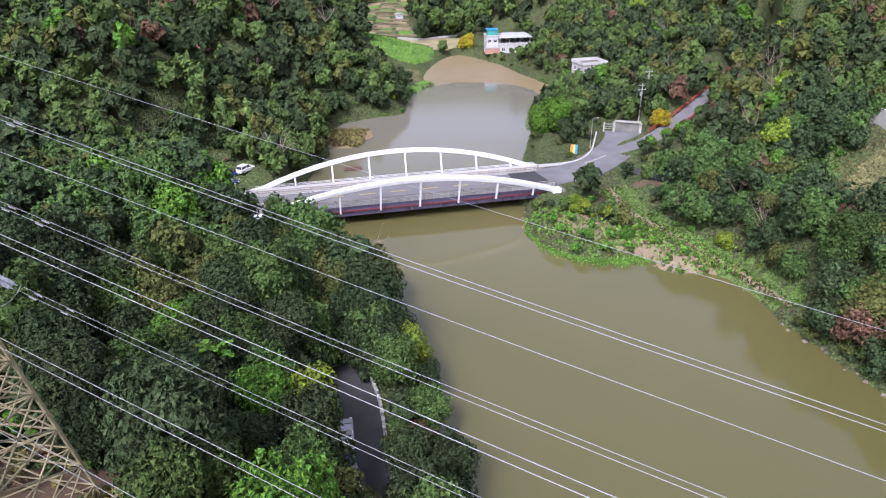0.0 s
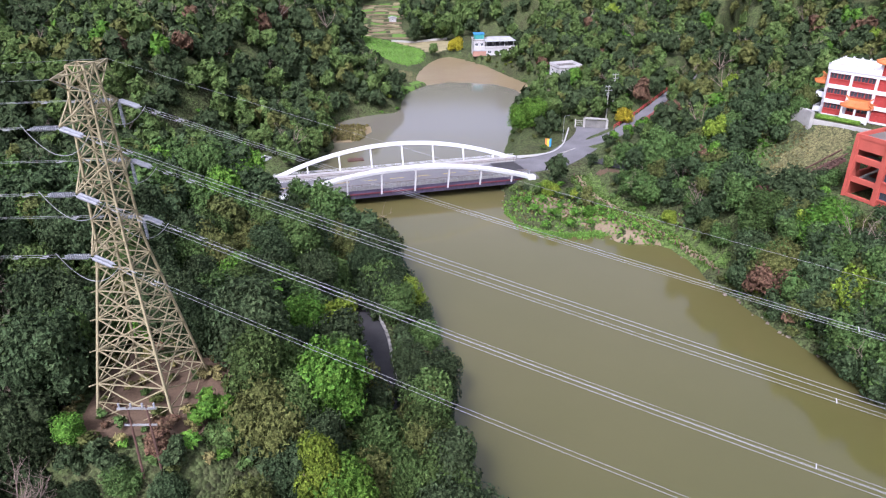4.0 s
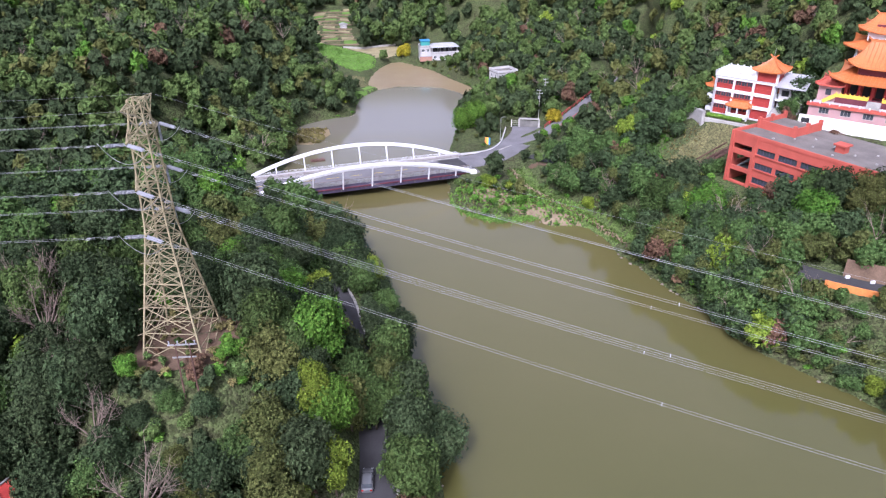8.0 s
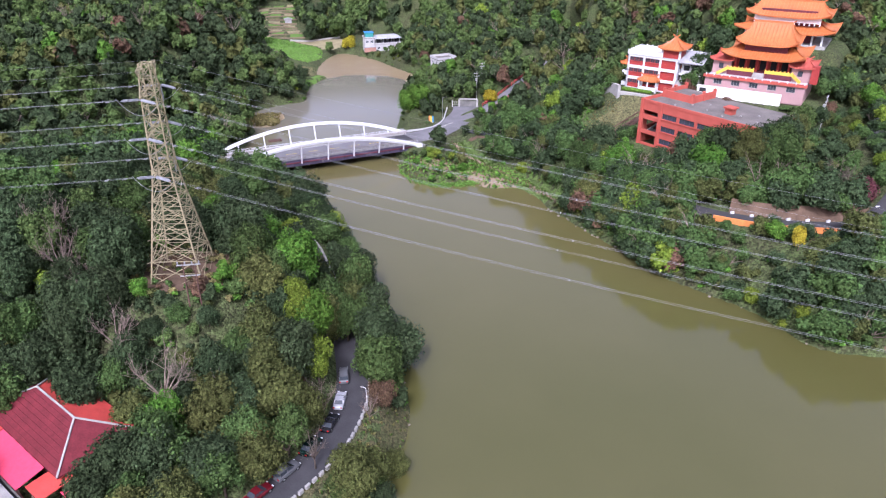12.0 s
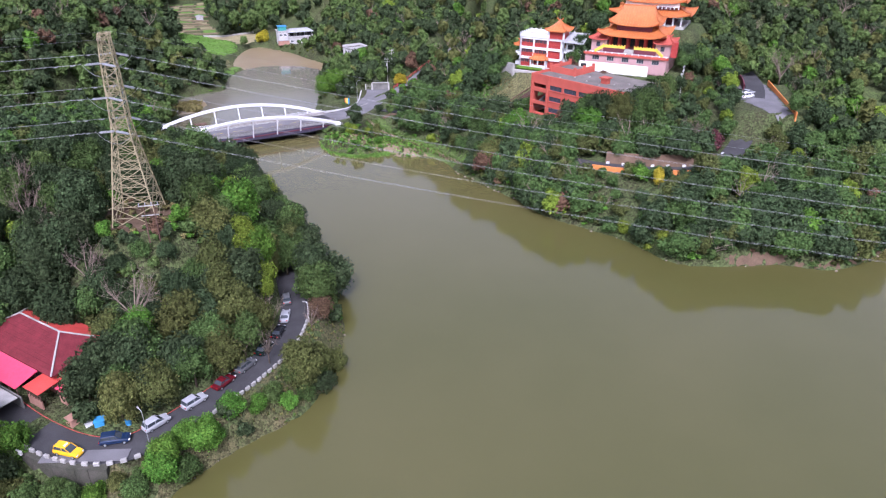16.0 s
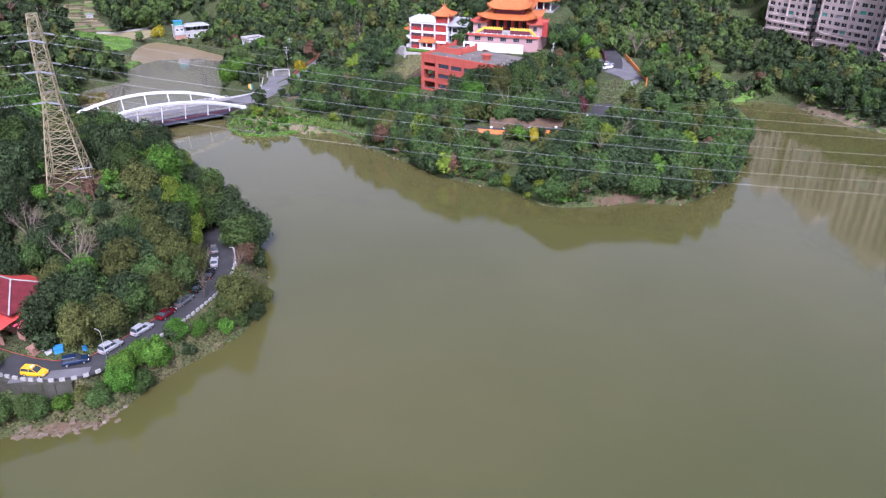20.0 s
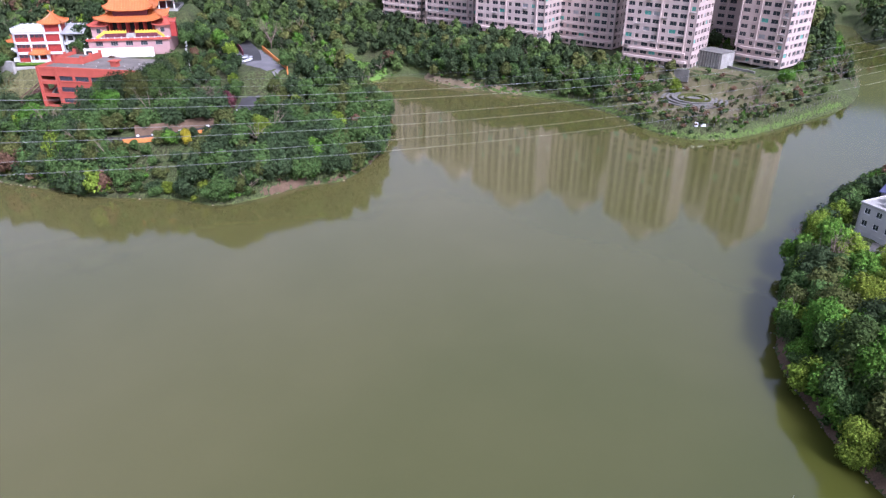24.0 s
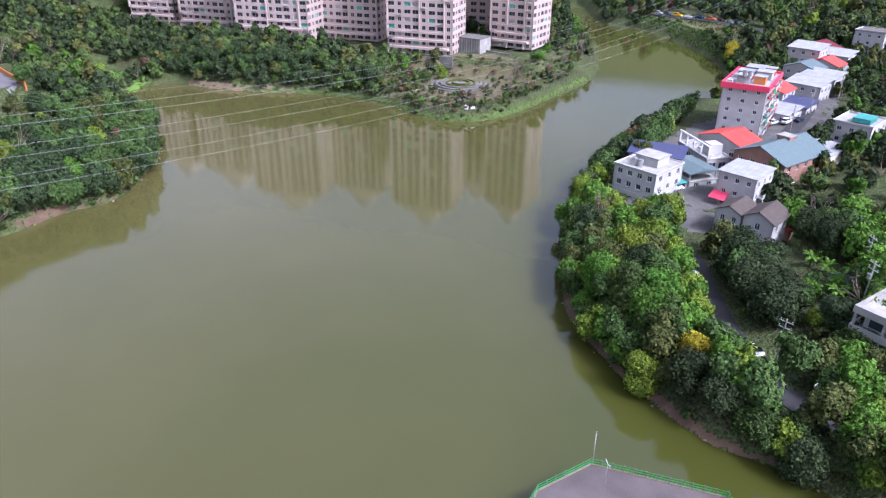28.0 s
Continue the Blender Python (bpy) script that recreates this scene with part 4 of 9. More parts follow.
def swept_roof(name, parent, m, w, d, h, ridge, mt, over_up=0.9, label="", hip=0.55):
    """A curved tiled hip roof with upturned corners: w by d at the eaves, h high, with a ridge of that length."""
    ms = Mesh(m)
    n, k = 14, 7

    def eave(s):
        s = s % 4
        side, u = int(s), s - int(s)
        x, y = [(-w / 2 + w * u, -d / 2), (w / 2, -d / 2 + d * u), (w / 2 - w * u, d / 2), (-w / 2, d / 2 - d * u)][side]
        lift = over_up * abs(2 * u - 1) ** 5
        return Vector((x * (1 + 0.03 * abs(2 * u - 1) ** 6), y * (1 + 0.03 * abs(2 * u - 1) ** 6), lift))

    def crest(s):
        s = s % 4
        side, u = int(s), s - int(s)
        x = [-ridge / 2 + ridge * u, ridge / 2, ridge / 2 - ridge * u, -ridge / 2][side]
        return Vector((x, 0, h))

    vs = []
    for i in range(4 * n):
        s = i / n
        a, b = eave(s), crest(s)
        for j in range(k + 1):
            v = j / k
            p = a.lerp(b, v)
            p.z = a.z * (1 - v) ** 2 + h * (0.45 * v + 0.55 * v * v)
            vs.append(p)
    fs = [(i * (k + 1) + j, ((i + 1) % (4 * n)) * (k + 1) + j, ((i + 1) % (4 * n)) * (k + 1) + j + 1, i * (k + 1) + j + 1) for i in range(4 * n) for j in range(k)]
    ms.add(vs, fs)
    under = [p - Vector((0, 0, 0.3)) for p in (vs[i * (k + 1)] for i in range(4 * n))]
    rim = [vs[i * (k + 1)] for i in range(4 * n)]
    c = len(rim)
    ms.add(rim + under, [(i, c + i, c + (i + 1) % c, (i + 1) % c) for i in range(c)] + [tuple(range(2 * c - 1, c - 1, -1))])
    roof = ms.make(name, mt, parent, label)
    r = Mesh(m)
    r.beam((-ridge / 2 - 0.3, 0, h + 0.12), (ridge / 2 + 0.3, 0, h + 0.12), 0.35, 0.45)
    for sx in (-1, 1):
        r.beam((sx * ridge / 2, 0, h + 0.1), (sx * (ridge / 2 + 0.9), 0, h + 0.8), 0.25, 0.3)
    r.make("ridge", mt, roof)
    for sx in (-1, 1):
        for sy in (-1, 1):
            q = Mesh(m)
            pts = []
            for j in range(k + 1):
                v = j / k
                p = Vector((sx * w / 2 * 1.03, sy * d / 2 * 1.03, over_up)).lerp(Vector((sx * ridge / 2, 0, h)), v)
                p.z = over_up * (1 - v) ** 2 + h * (0.45 * v + 0.55 * v * v) + 0.12
                pts.append(p)
            q.tube(pts, 0.17, 5)
            q.make("hip_ridge", mt, roof)
    rib = Mesh(m)
    for i in range(1, int(w / 0.9)):
        x = -w / 2 + i * 0.9
        t_ = min(1.0, max(0.0, (abs(x) - ridge / 2) / max(w / 2 - ridge / 2, 0.01)))
        for sy in (-1, 1):
            pts = []
            for j in range(5):
                v = (1 - t_) * j / 4
                y = sy * d / 2 * (1 - v)
                pts.append((x, y, over_up * abs(2 * x / w) ** 5 * (1 - v) ** 2 + h * (0.45 * v + 0.55 * v * v) + 0.05))
            if 1 - t_ > 0.08:
                rib.tube(pts, 0.09, 4, caps=False)
    rib.make("tile_ribs", mt, roof)
    return roof


# ---- temple hill ----
def red_hall():
    m = at(78.8, 101.2, 12.9, -63.2)
    w, d, h = 33, 17, 11.5
    top = thing("red_hall", m, "three-storey brick-red hall with window bands and a stained flat roof", "building")
    holes = [(0.9, 0.6, 5.6, 3.1), (0.9, 4.1, 5.6, 7.0), (0.9, 8.2, 5.6, 9.4)]
    bays = [(6.9 + 5.3 * k, 6.9 + 5.3 * k + 4.5) for k in range(5)]
    rows = [(1.5, 2.9), (4.9, 6.3), (8.2, 9.6)]
    for a, b in bays:
        for z0, z1 in rows:
            holes.append((a, z0, b, z1))
    ms = sides(w, d)
    facade(top, ms[0][0], w, h, holes, M["red_wall"], 0.5)
    for a, b in bays:
        for i, (z0, z1) in enumerate(rows):
            for j in range(3):
                window(top, Matrix.Translation((a + j * 1.5, 0.22, z0)), 1.5, z1 - z0, "glass", 1, "deckside")
            Mesh().box(a - 0.3, -0.25, z0 - 0.25, b + 0.3, 0.02, z0 - 0.08).make("sill_ledge", M["red_wall"], top)
    for z in (3.3, 7.3):
        Mesh().box(0.9, 0.4, z - 0.1, 5.6, 4.5, z + 0.1).make("landing", M["concrete_dark"], top)
    for k in range(10):
        Mesh().box(1.2 + k * 0.4, 2.2, 3.4 + k * 0.36, 1.6 + k * 0.4, 4.0, 3.6 + k * 0.36).make("stair_tread", M["concrete"], top)
    for x in (0, 6.1, 33 - 0.7):
        Mesh().box(x - 0.05, -0.3, 0, x + 0.6, 0.0, h + 0.7).make("pier", M["red_wall"], top)
    for k in (1, 2, 3):
        facade(top, ms[k][0], ms[k][1], h, [(1 + 5 * j, 4.5, 4.4 + 5 * j, 6.4) for j in range(3)] if k == 3 else [], M["red_wall"], 0.5)
    # solid block, its near-black colour stands in for unlit rooms
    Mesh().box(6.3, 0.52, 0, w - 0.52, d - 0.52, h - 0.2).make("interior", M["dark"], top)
    Mesh().box(0.02, 0.02, h - 0.2, w - 0.02, d + 2, h + 0.02).make("roof_slab", M["flat_roof"], top, "grey water-stained flat roof")
    p = Mesh().box(-0.1, -0.12, h, w, 0.3, h + 0.75).box(-0.1, 0.3, h, 0.3, d, h + 0.75)
    p.make("parapet", M["red_wall"], top)
    # stepped terrace with its own parapet at the back corner
    t = Mesh().box(1.0, 8.2, h + 0.03, 9.8, 17.5, h + 0.9)
    t.make("terrace", M["flat_roof"], top)
    q = Mesh()
    for b in ((0.6, 7.9, 9.8, 8.3), (0.6, 8.3, 1.0, 17.8), (9.6, 8.3, 10.0, 17.8)):
        q.box(b[0], b[1], h + 0.03, b[2], b[3], h + 1.9)
    for x, y in ((0.8, 8.1), (9.8, 8.1), (0.8, 17.6), (9.8, 17.6), (0.8, 12.8), (9.8, 12.8)):
        q.box(x - 0.35, y - 0.35, h + 0.03, x + 0.35, y + 0.35, h + 2.5)
    q.make("terrace_parapet", M["red_wall"], top)
    v = Mesh().box(20.4, 6.5, h + 0.02, 22.4, 8.3, h + 1.5).box(20.0, 6.1, h + 1.5, 22.8, 8.7, h + 1.85)
    v.make("roof_hatch", M["red_wall"], top)
    for k in range(9):
        x, y = 8 + 2.7 * k, 3 + (k * 3.7) % 9
        Mesh().box(x, y, h + 0.02, x + 0.35, y + 0.35, h + 0.3).make("vent_cap", M["concrete"], top)


red_hall()


def white_hall():
    m = at(85.7, 128.2, 21.2, -45.8)
    w, d, fh = 15.4, 10, 3.25
    top = thing("white_hall", m, "white-framed three-storey temple house with red panels and orange roofs", "building")
    h = 3 * fh
    holes, xs = [], [0.5, 5.2, 10.1, 14.9]
    for f in range(3):
        for a, b in zip(xs, xs[1:]):
            holes.append((a, f * fh + 0.35, b - 0.5, f * fh + fh - 0.45))
    ms = sides(w, d)
    facade(top, ms[0][0], w, h, holes, M["white"], 0.55)
    for a, z0, b, z1 in holes:
        Mesh().box(a, 0.3, z0, b, 0.5, z0 + 1.2).make("red_panel", M["red_dark"], top)
        right = a > 10
        Mesh().box(a, 0.4, z0 + 1.2, b, 0.5, z1).make("red_panel" if right else "upper_panel", M["red_dark"] if right else M["glass"], top)
        if not right:
            for j in range(3):
                window(top, Matrix.Translation((a + 0.1 + j * (b - a - 0.2) / 3, 0.3, z0 + 1.2)), (b - a - 0.2) / 3, z1 - z0 - 1.25, "glass", 1, "red_dark")
    for k in (1, 2, 3):
        hs = [(1 + 4.6 * j, f * fh + 0.5, 4.4 + 4.6 * j, f * fh + 2.7) for j in range(2) for f in range(3)] if k != 2 else []
        facade(top, ms[k][0], ms[k][1], h, hs, M["white"], 0.5)
        for a, z0, b, z1 in hs:
            window(top, ms[k][0] @ Matrix.Translation((a, 0.25, z0)), b - a, z1 - z0, "glass", 2, "red_dark")
    Mesh().box(0.52, 0.56, 0, w - 0.52, d - 0.52, h).make("interior", M["dark"], top)
    Mesh().box(-0.1, -0.1, h, w + 0.1, d + 0.1, h + 0.25).make("roof_slab", M["white_wall"], top)
    for x0, y0, x1, y1 in ((0, 0, 10, 0), (0, 0, 0, d), (0, d, w, d)):
        a, b = Vector((x0, y0, h + 1.15)), Vector((x1, y1, h + 1.15))
        Mesh().beam(a, b, 0.22).beam(a - Vector((0, 0, 0.5)), b - Vector((0, 0, 0.5)), 0.15, 0.8).make("roof_balustrade", M["white"], top)
        n = int((b - a).length / 1.6)
        for k in range(n + 1):
            p = a.lerp(b, k / n)
            Mesh().box(p.x - 0.16, p.y - 0.16, h + 0.25, p.x + 0.16, p.y + 0.16, h + 1.6).make("baluster_post", M["white"], top)
    # pavilion on the right bay
    pav = Mesh().box(10.1, 0.1, h + 0.25, 15.2, 5.2, h + 2.9)
    pav.make("pavilion_body", M["red_dark"], top)
    for x in (10.1, 15.2):
        for y in (0.1, 5.2):
            Mesh().box(x - 0.25, y - 0.25, h + 0.25, x + 0.25, y + 0.25, h + 3.0).make("pavilion_column", M["white"], top)
    swept_roof("pavilion_roof", top, Matrix.Translation((12.65, 2.65, h + 2.9)), 7.2, 7.2, 2.9, 0.3, M["orange_tile"], 0.5, "orange glazed tile pavilion roof")
    Mesh().tube([(12.65, 2.65, h + 5.7), (12.65, 2.65, h + 8.2)], 0.06, 6, 0.03).make("finial", M["galv"], top)
    # entrance balcony and side balconies
    swept_roof("porch_roof", top, Matrix.Translation((7.6, -1.0, 3.3)), 6.0, 3.0, 1.2, 3.6, M["orange_tile"], 0.4, "small orange tile porch roof")
    Mesh().box(4.9, -2.3, 0.3, 10.3, 0.0, 0.6).make("porch_floor", M["white"], top)
    for x in (5.0, 7.6, 10.2):
        Mesh().box(x - 0.18, -2.3, 0, x + 0.18, -1.95, 3.3).make("porch_column", M["white"], top)
    Mesh().box(5.0, -2.3, 0.6, 10.2, -2.1, 1.5).make("porch_rail", M["white"], top)
    for f in range(2):
        z = f * fh + 0.3
        Mesh().box(-1.8, 1.0, z, -0.02, 5.0, z + 0.25).make("balcony_floor", M["white"], top)
        Mesh().box(-1.8, 1.0, z + 0.25, -1.62, 5.0, z + 1.2).box(-1.62, 1.0, z + 0.25, -0.02, 1.15, z + 1.2).make("balcony_rail", M["white"], top)
        Mesh().box(15.42, 3.0, z + 0.4, 17.2, 7.0, z + 0.65).make("balcony_floor", M["white"], top)
        Mesh().box(17.0, 3.0, z + 0.65, 17.2, 7.0, z + 1.6).box(15.42, 3.0, z + 0.65, 17.0, 3.15, z + 1.6).make("balcony_rail", M["white"], top)
    swept_roof("side_roof", top, Matrix.Translation((-0.9, 3.0, 6.9)), 3.0, 5.0, 1.0, 0.3, M["orange_tile"], 0.4)
    swept_roof("side_roof", top, Matrix.Translation((16.5, 5.0, 7.4)), 3.2, 5.4, 1.1, 0.3, M["orange_tile"], 0.4)


white_hall()

for x, y, z, turn, w, h, lab in ((82.5, 124.5, 17.6, -45, 12, 3.4, "stained grey concrete retaining wall below the white hall"), (80.2, 131.5, 18.5, -80, 8, 4.5, "tall weathered concrete retaining wall")):
    ms = Mesh(at(x, y, z, turn)).box(0, 0, -1.5, w, 0.9, h)
    ms.make("retaining_wall", M["concrete"], None, lab, "wall", bevel=0.05)
hedge = Mesh(at(83.6, 125.6, 21.0, -45)).box(0, 0, 0, 9, 1.6, 0.9)
hedge.make("hedge", LEAF["bright"], None, "clipped green hedge on the terrace edge", "hedge", bevel=0.25)


def temple():
    m = at(96.5, 105.5, 24.3, -42)
    w = 25.0
    top = thing("temple", m, "great temple hall with orange double-eaved roofs over a pink terrace", "temple")
    Mesh().box(0, 0, -2, 21.3, 0.5, 2.65).make("screen_wall", M["cream"], top, "plain cream screen wall")
    # flat panel; the shade of a recess is painted by its near-black colour
    Mesh().box(0.6, -0.03, 0.9, 2.4, -0.002, 2.0).make("wall_niche", M["dark"], top)
    # pink terrace storey with its windows
    hs = [(2.2 + 4.6 * k, 2.9, 4.4 + 4.6 * k, 4.3) for k in range(5)]
    facade(top, Matrix.Translation((1.2, 2.4, 0)), w, 4.6, hs, M["pink_wall"], 0.5)
    for a, z0, b, z1 in hs:
        window(top, Matrix.Translation((a + 1.2, 2.6, z0)), b - a, z1 - z0, "glass", 2, "concrete")
    Mesh().box(1.3, 2.95, -1, w + 1.1, 30, 4.55).make("terrace_body", M["pink_wall"], top)
    Mesh().box(0.7, 1.9, 4.6, w + 1.7, 2.9, 5.25).make("coping", M["red_wall"], top, "brick-red terrace coping")
    for k in range(13):
        Mesh().tube([(1.4 + k * 2.05, 2.0, 5.25), (1.4 + k * 2.05, 2.0, 5.75)], 0.14, 6).make("lantern_post", M["white"], top)
    Mesh().box(1.3, 2.9, 4.56, w + 1.1, 30, 4.75).make("terrace_floor", M["grey_wall"], top)
    # stair platform with golden balustrades
    z1 = 6.1
    Mesh().box(5.6, 7.0, 4.76, 22.0, 22, z1).make("podium", M["girder"], top, "dark maroon podium")
    for k in range(6):
        Mesh().box(12.4, 4.6 + 0.42 * k, 4.76, 15.2, 5.02 + 0.42 * k, 4.98 + 0.22 * k).make("step", M["concrete"], top)
    for a, b in (((5.6, 7.1), (12.3, 7.1)), ((15.3, 7.1), (22.0, 7.1))):
        Mesh().box(a[0], a[1] - 0.15, z1, b[0], a[1] + 0.15, z1 + 0.75).make("balustrade", M["gold"], top, "golden yellow balustrade")
        n = 7
        for k in range(n + 1):
            x = a[0] + (b[0] - a[0]) * k / n
            Mesh().box(x - 0.12, a[1] - 0.2, z1, x + 0.12, a[1] + 0.2, z1 + 1.05).make("baluster", M["gold"], top)
    for x0, x1 in ((5.6, 3.2), (22.0, 24.4)):
        Mesh().beam((x0, 7.1, z1 + 0.4), (x1, 5.6, 5.0), 0.3, 0.8).make("stair_balustrade", M["gold"], top)
    for k in range(6):
        x = 7.2 + k * 2.72
        Mesh().tube([(x, 8.6, z1), (x, 8.6, 9.6)], 0.36, 10).make("column", M["red_dark"], top, "red lacquered column")
    back = Mesh().box(7.0, 10.5, z1, 20.9, 20.5, 10.2)
    back.make("hall_wall", M["red_dark"], top)
    for k in range(5):
        Mesh().box(7.8 + k * 2.72, 10.44, z1 + 0.1, 9.4 + k * 2.72, 10.497, 9.0).make("hall_door", M["dark"], top)
    Mesh().box(6.8, 8.3, 9.4, 21.1, 21, 9.95).make("lintel", M["girder"], top)
    swept_roof("lower_roof", top, Matrix.Translation((14.0, 14.5, 10.0)), 20.5, 18, 3.2, 12, M["orange_tile"], 1.5, "orange glazed tile lower roof")
    Mesh().box(8.6, 10.0, 10.9, 19.4, 19.0, 13.3).make("drum", M["girder"], top)
    swept_roof("upper_roof", top, Matrix.Translation((14.0, 14.5, 13.1)), 15.2, 12.5, 5.2, 9.4, M["orange_tile"], 1.5, "orange glazed tile upper roof with upturned corners")
    # side wings
    for x0, x1 in ((1.6, 6.4), (21.6, 26.4)):
        Mesh().box(x0, 7.5, 4.76, x1, 16, 8.6).make("wing_wall", M["pink_wall"], top)
        Mesh().box(x0 + 1.6, 7.44, 6.2, x0 + 2.8, 7.497, 7.6).make("wing_window", M["glass"], top)
        swept_roof("wing_roof", top, Matrix.Translation(((x0 + x1) / 2, 11.7, 8.6)), 6.2, 10.4, 1.5, 2.0, M["red_wall"], 0.5, "pale red wing roof")
    Mesh().box(26.45, 6.8, 4.7, 28.2, 9.4, 9.2).make("red_annex", M["red_dark"], top)


temple()


def rear_temple():
    m = at(96.5, 105.5, 34.2, -42) @ Matrix.Translation((4.5, 30.0, 0))
    top = thing("rear_temple", m, "wide rear temple hall with orange roofs and white columns", "temple")
    w = 21
    Mesh().box(-1, -1, -10.0, w + 1, 16, 0.6).make("plinth", M["concrete"], top)
    Mesh().box(3, 3, 0.6, w - 3, 14, 9.4).make("hall_wall", M["girder"], top)
    for k in range(9):
        Mesh().tube([(0.2 + k * (w - 0.4) / 8, 0, 0.6), (0.2 + k * (w - 0.4) / 8, 0, 3.7)], 0.28, 8).make("column", M["white"], top)
    for k in range(2):
        Mesh().box(0, -0.3, 3.2, w, 0.3, 3.8).make("lintel", M["white"], top) if k == 0 else None
    swept_roof("lower_roof", top, Matrix.Translation((w / 2, 6.5, 3.7)), w + 5, 17, 3.2, w - 6, M["orange_tile"], 1.4, "orange tile lower roof")
    Mesh().box(1.6, 1.6, 6.2, w - 1.6, 2.0, 7.6).make("gallery_rail", M["white"], top)
    for k in range(14):
        x = 1.8 + k * (w - 3.6) / 13
        Mesh().box(x - 0.14, 1.4, 5.6, x + 0.14, 2.1, 7.8).make("gallery_post", M["white"], top)
    swept_roof("upper_roof", top, Matrix.Translation((w / 2, 6.5, 7.7)), w + 1, 12, 3.9, w - 5, M["orange_tile"], 1.5, "orange tile upper roof with upturned ridge ends")


rear_temple()


def side_pavilion():
    m = at(97.5, 117.5, 24.0, -42)
    top = thing("gatehouse", m, "small white two-storey gatehouse with a pale sheet roof", "building")
    for z in (0, 3.2):
        facade(top, Matrix.Translation((0, 0, z)), 5.2, 3.0, [(0.6, 0.9, 2.3, 2.4), (2.9, 0.9, 4.6, 2.4)], M["white_wall"], 0.3)
        Mesh().box(-0.5, -0.9, z + 3.0, 5.7, 5.4, z + 3.2).make("floor_slab", M["white"], top)
    Mesh().box(0.31, 0.31, 0, 4.9, 5, 6.2).make("interior", M["dark"], top)
    Mesh().box(0, 0.3, 0, 0.3, 5.2, 6.2).box(4.9, 0.3, 0, 5.2, 5.2, 6.2).make("side_wall", M["white_wall"], top)
    Mesh().add([(-1, -1.6, 6.4), (6.2, -1.6, 6.4), (6.2, 6, 8.6), (-1, 6, 8.6), (-1, -1.6, 6.55), (6.2, -1.6, 6.55), (6.2, 6, 8.75), (-1, 6, 8.75)],
               [(3, 2, 1, 0), (4, 5, 6, 7), (0, 1, 5, 4), (1, 2, 6, 5), (2, 3, 7, 6), (3, 0, 4, 7)]).make("roof", M["pale_roof"], top)
    for k in range(12):
        Mesh().box(-0.5 - 0.0, -6.5 + k * 0.45, -1.2 + k * 0.1, 3.2, -6.05 + k * 0.45, 0.1 + k * 0.1).make("step", M["concrete"], top)


side_pavilion()

# steps with a dark handrail up the bare slope beside the red hall
ms = Mesh()
sa, sb = Vector((66.6, 108.4, 8.7)), Vector((85, 113.8, 16.2))
stairway = thing("hillside_steps", Matrix.Translation(sa), "dark covered steps climbing a bare grassy slope", "stairs")
for k in range(24):
    p = (sb - sa) * (k / 24)
    Mesh().box(p.x, p.y - 1.1, p.z - 0.4, p.x + 0.75, p.y + 1.1, p.z + 0.2).make("step", M["wood"], stairway)
for s in (-1.2, 1.2):
    Mesh().beam((0, s, 1.1), (sb.x - sa.x, sb.y - sa.y + s, sb.z - sa.z + 1.1), 0.14, 0.3).make("handrail", M["wood"], stairway)

ms = Mesh()
for k in range(12):
    a, b = Vector((147, 79, 22.1)).lerp(Vector((131, 48.5, 21.6)), k / 12), Vector((147, 79, 22.1)).lerp(Vector((131, 48.5, 21.6)), (k + 1) / 12)
    ms.beam(a + Vector((0, 0, 0.2)), b + Vector((0, 0, 0.2)), 0.35, 2.6)
ms.make("ramp_wall", M["orange"], None, "weathered orange wall along the car park ramp", "wall", bevel=0.04)
# orange parapet walls of the peninsula road, with pale marker stones
for i0, i1, side, hgt, mt, lab in ((27, 46, -2.9, 1.1, "orange", "low orange-painted road parapet"), (64, 76, 3.2, 1.2, "girder", "dark red low wall beside the car park ramp")):
    ms = Mesh()
    ln = PEN_ROAD[i0:i1]
    pts = []
    for a, b in zip(ln, ln[1:]):
        d = (b - a) / np.hypot(*(b - a)[:2])
        pts.append(a + np.array([-d[1], d[0], 0]) * side)
    ms.line(pts, 0.3, -1.2, hgt)
    ms.make("road_parapet", M[mt], None, lab, "wall")
ms = Mesh()
for a, b in zip(PEN_ROAD[28:45], PEN_ROAD[29:46]):
    d = (b - a) / np.hypot(*(b - a)[:2])
    n = np.array([-d[1], d[0], 0])
    ms.add([tuple(a + n * 3.0 + (0, 0, -0.2)), tuple(b + n * 3.0 + (0, 0, -0.2)), tuple(b + n * 5.2 + (0, 0, 2.4)), tuple(a + n * 5.2 + (0, 0, 2.4)), tuple(b + n * 7.0 + (0, 0, 0.5)), tuple(a + n * 7.0 + (0, 0, 0.5))], [(0, 1, 2, 3), (3, 2, 4, 5)])
ms.make("cut_bank", M["earth"], None, "bare orange earth cutting above the road", "bank", kind="structure")
stone = None
for k in range(9):
    p = PEN_ROAD[29 + 2 * k]
    q = Matrix.Translation((p[0] + 0.4, p[1] + 2.5, p[2]))
    if stone is None:
        stone = Mesh().box(-0.4, -0.2, 0, 0.4, 0.2, 0.55).make("marker_stone", M["white"], None, "white painted road marker block", "road block", "road marker blocks", bevel=0.06)
        stone.matrix_world = q
    else:
        copy_thing(stone, q)


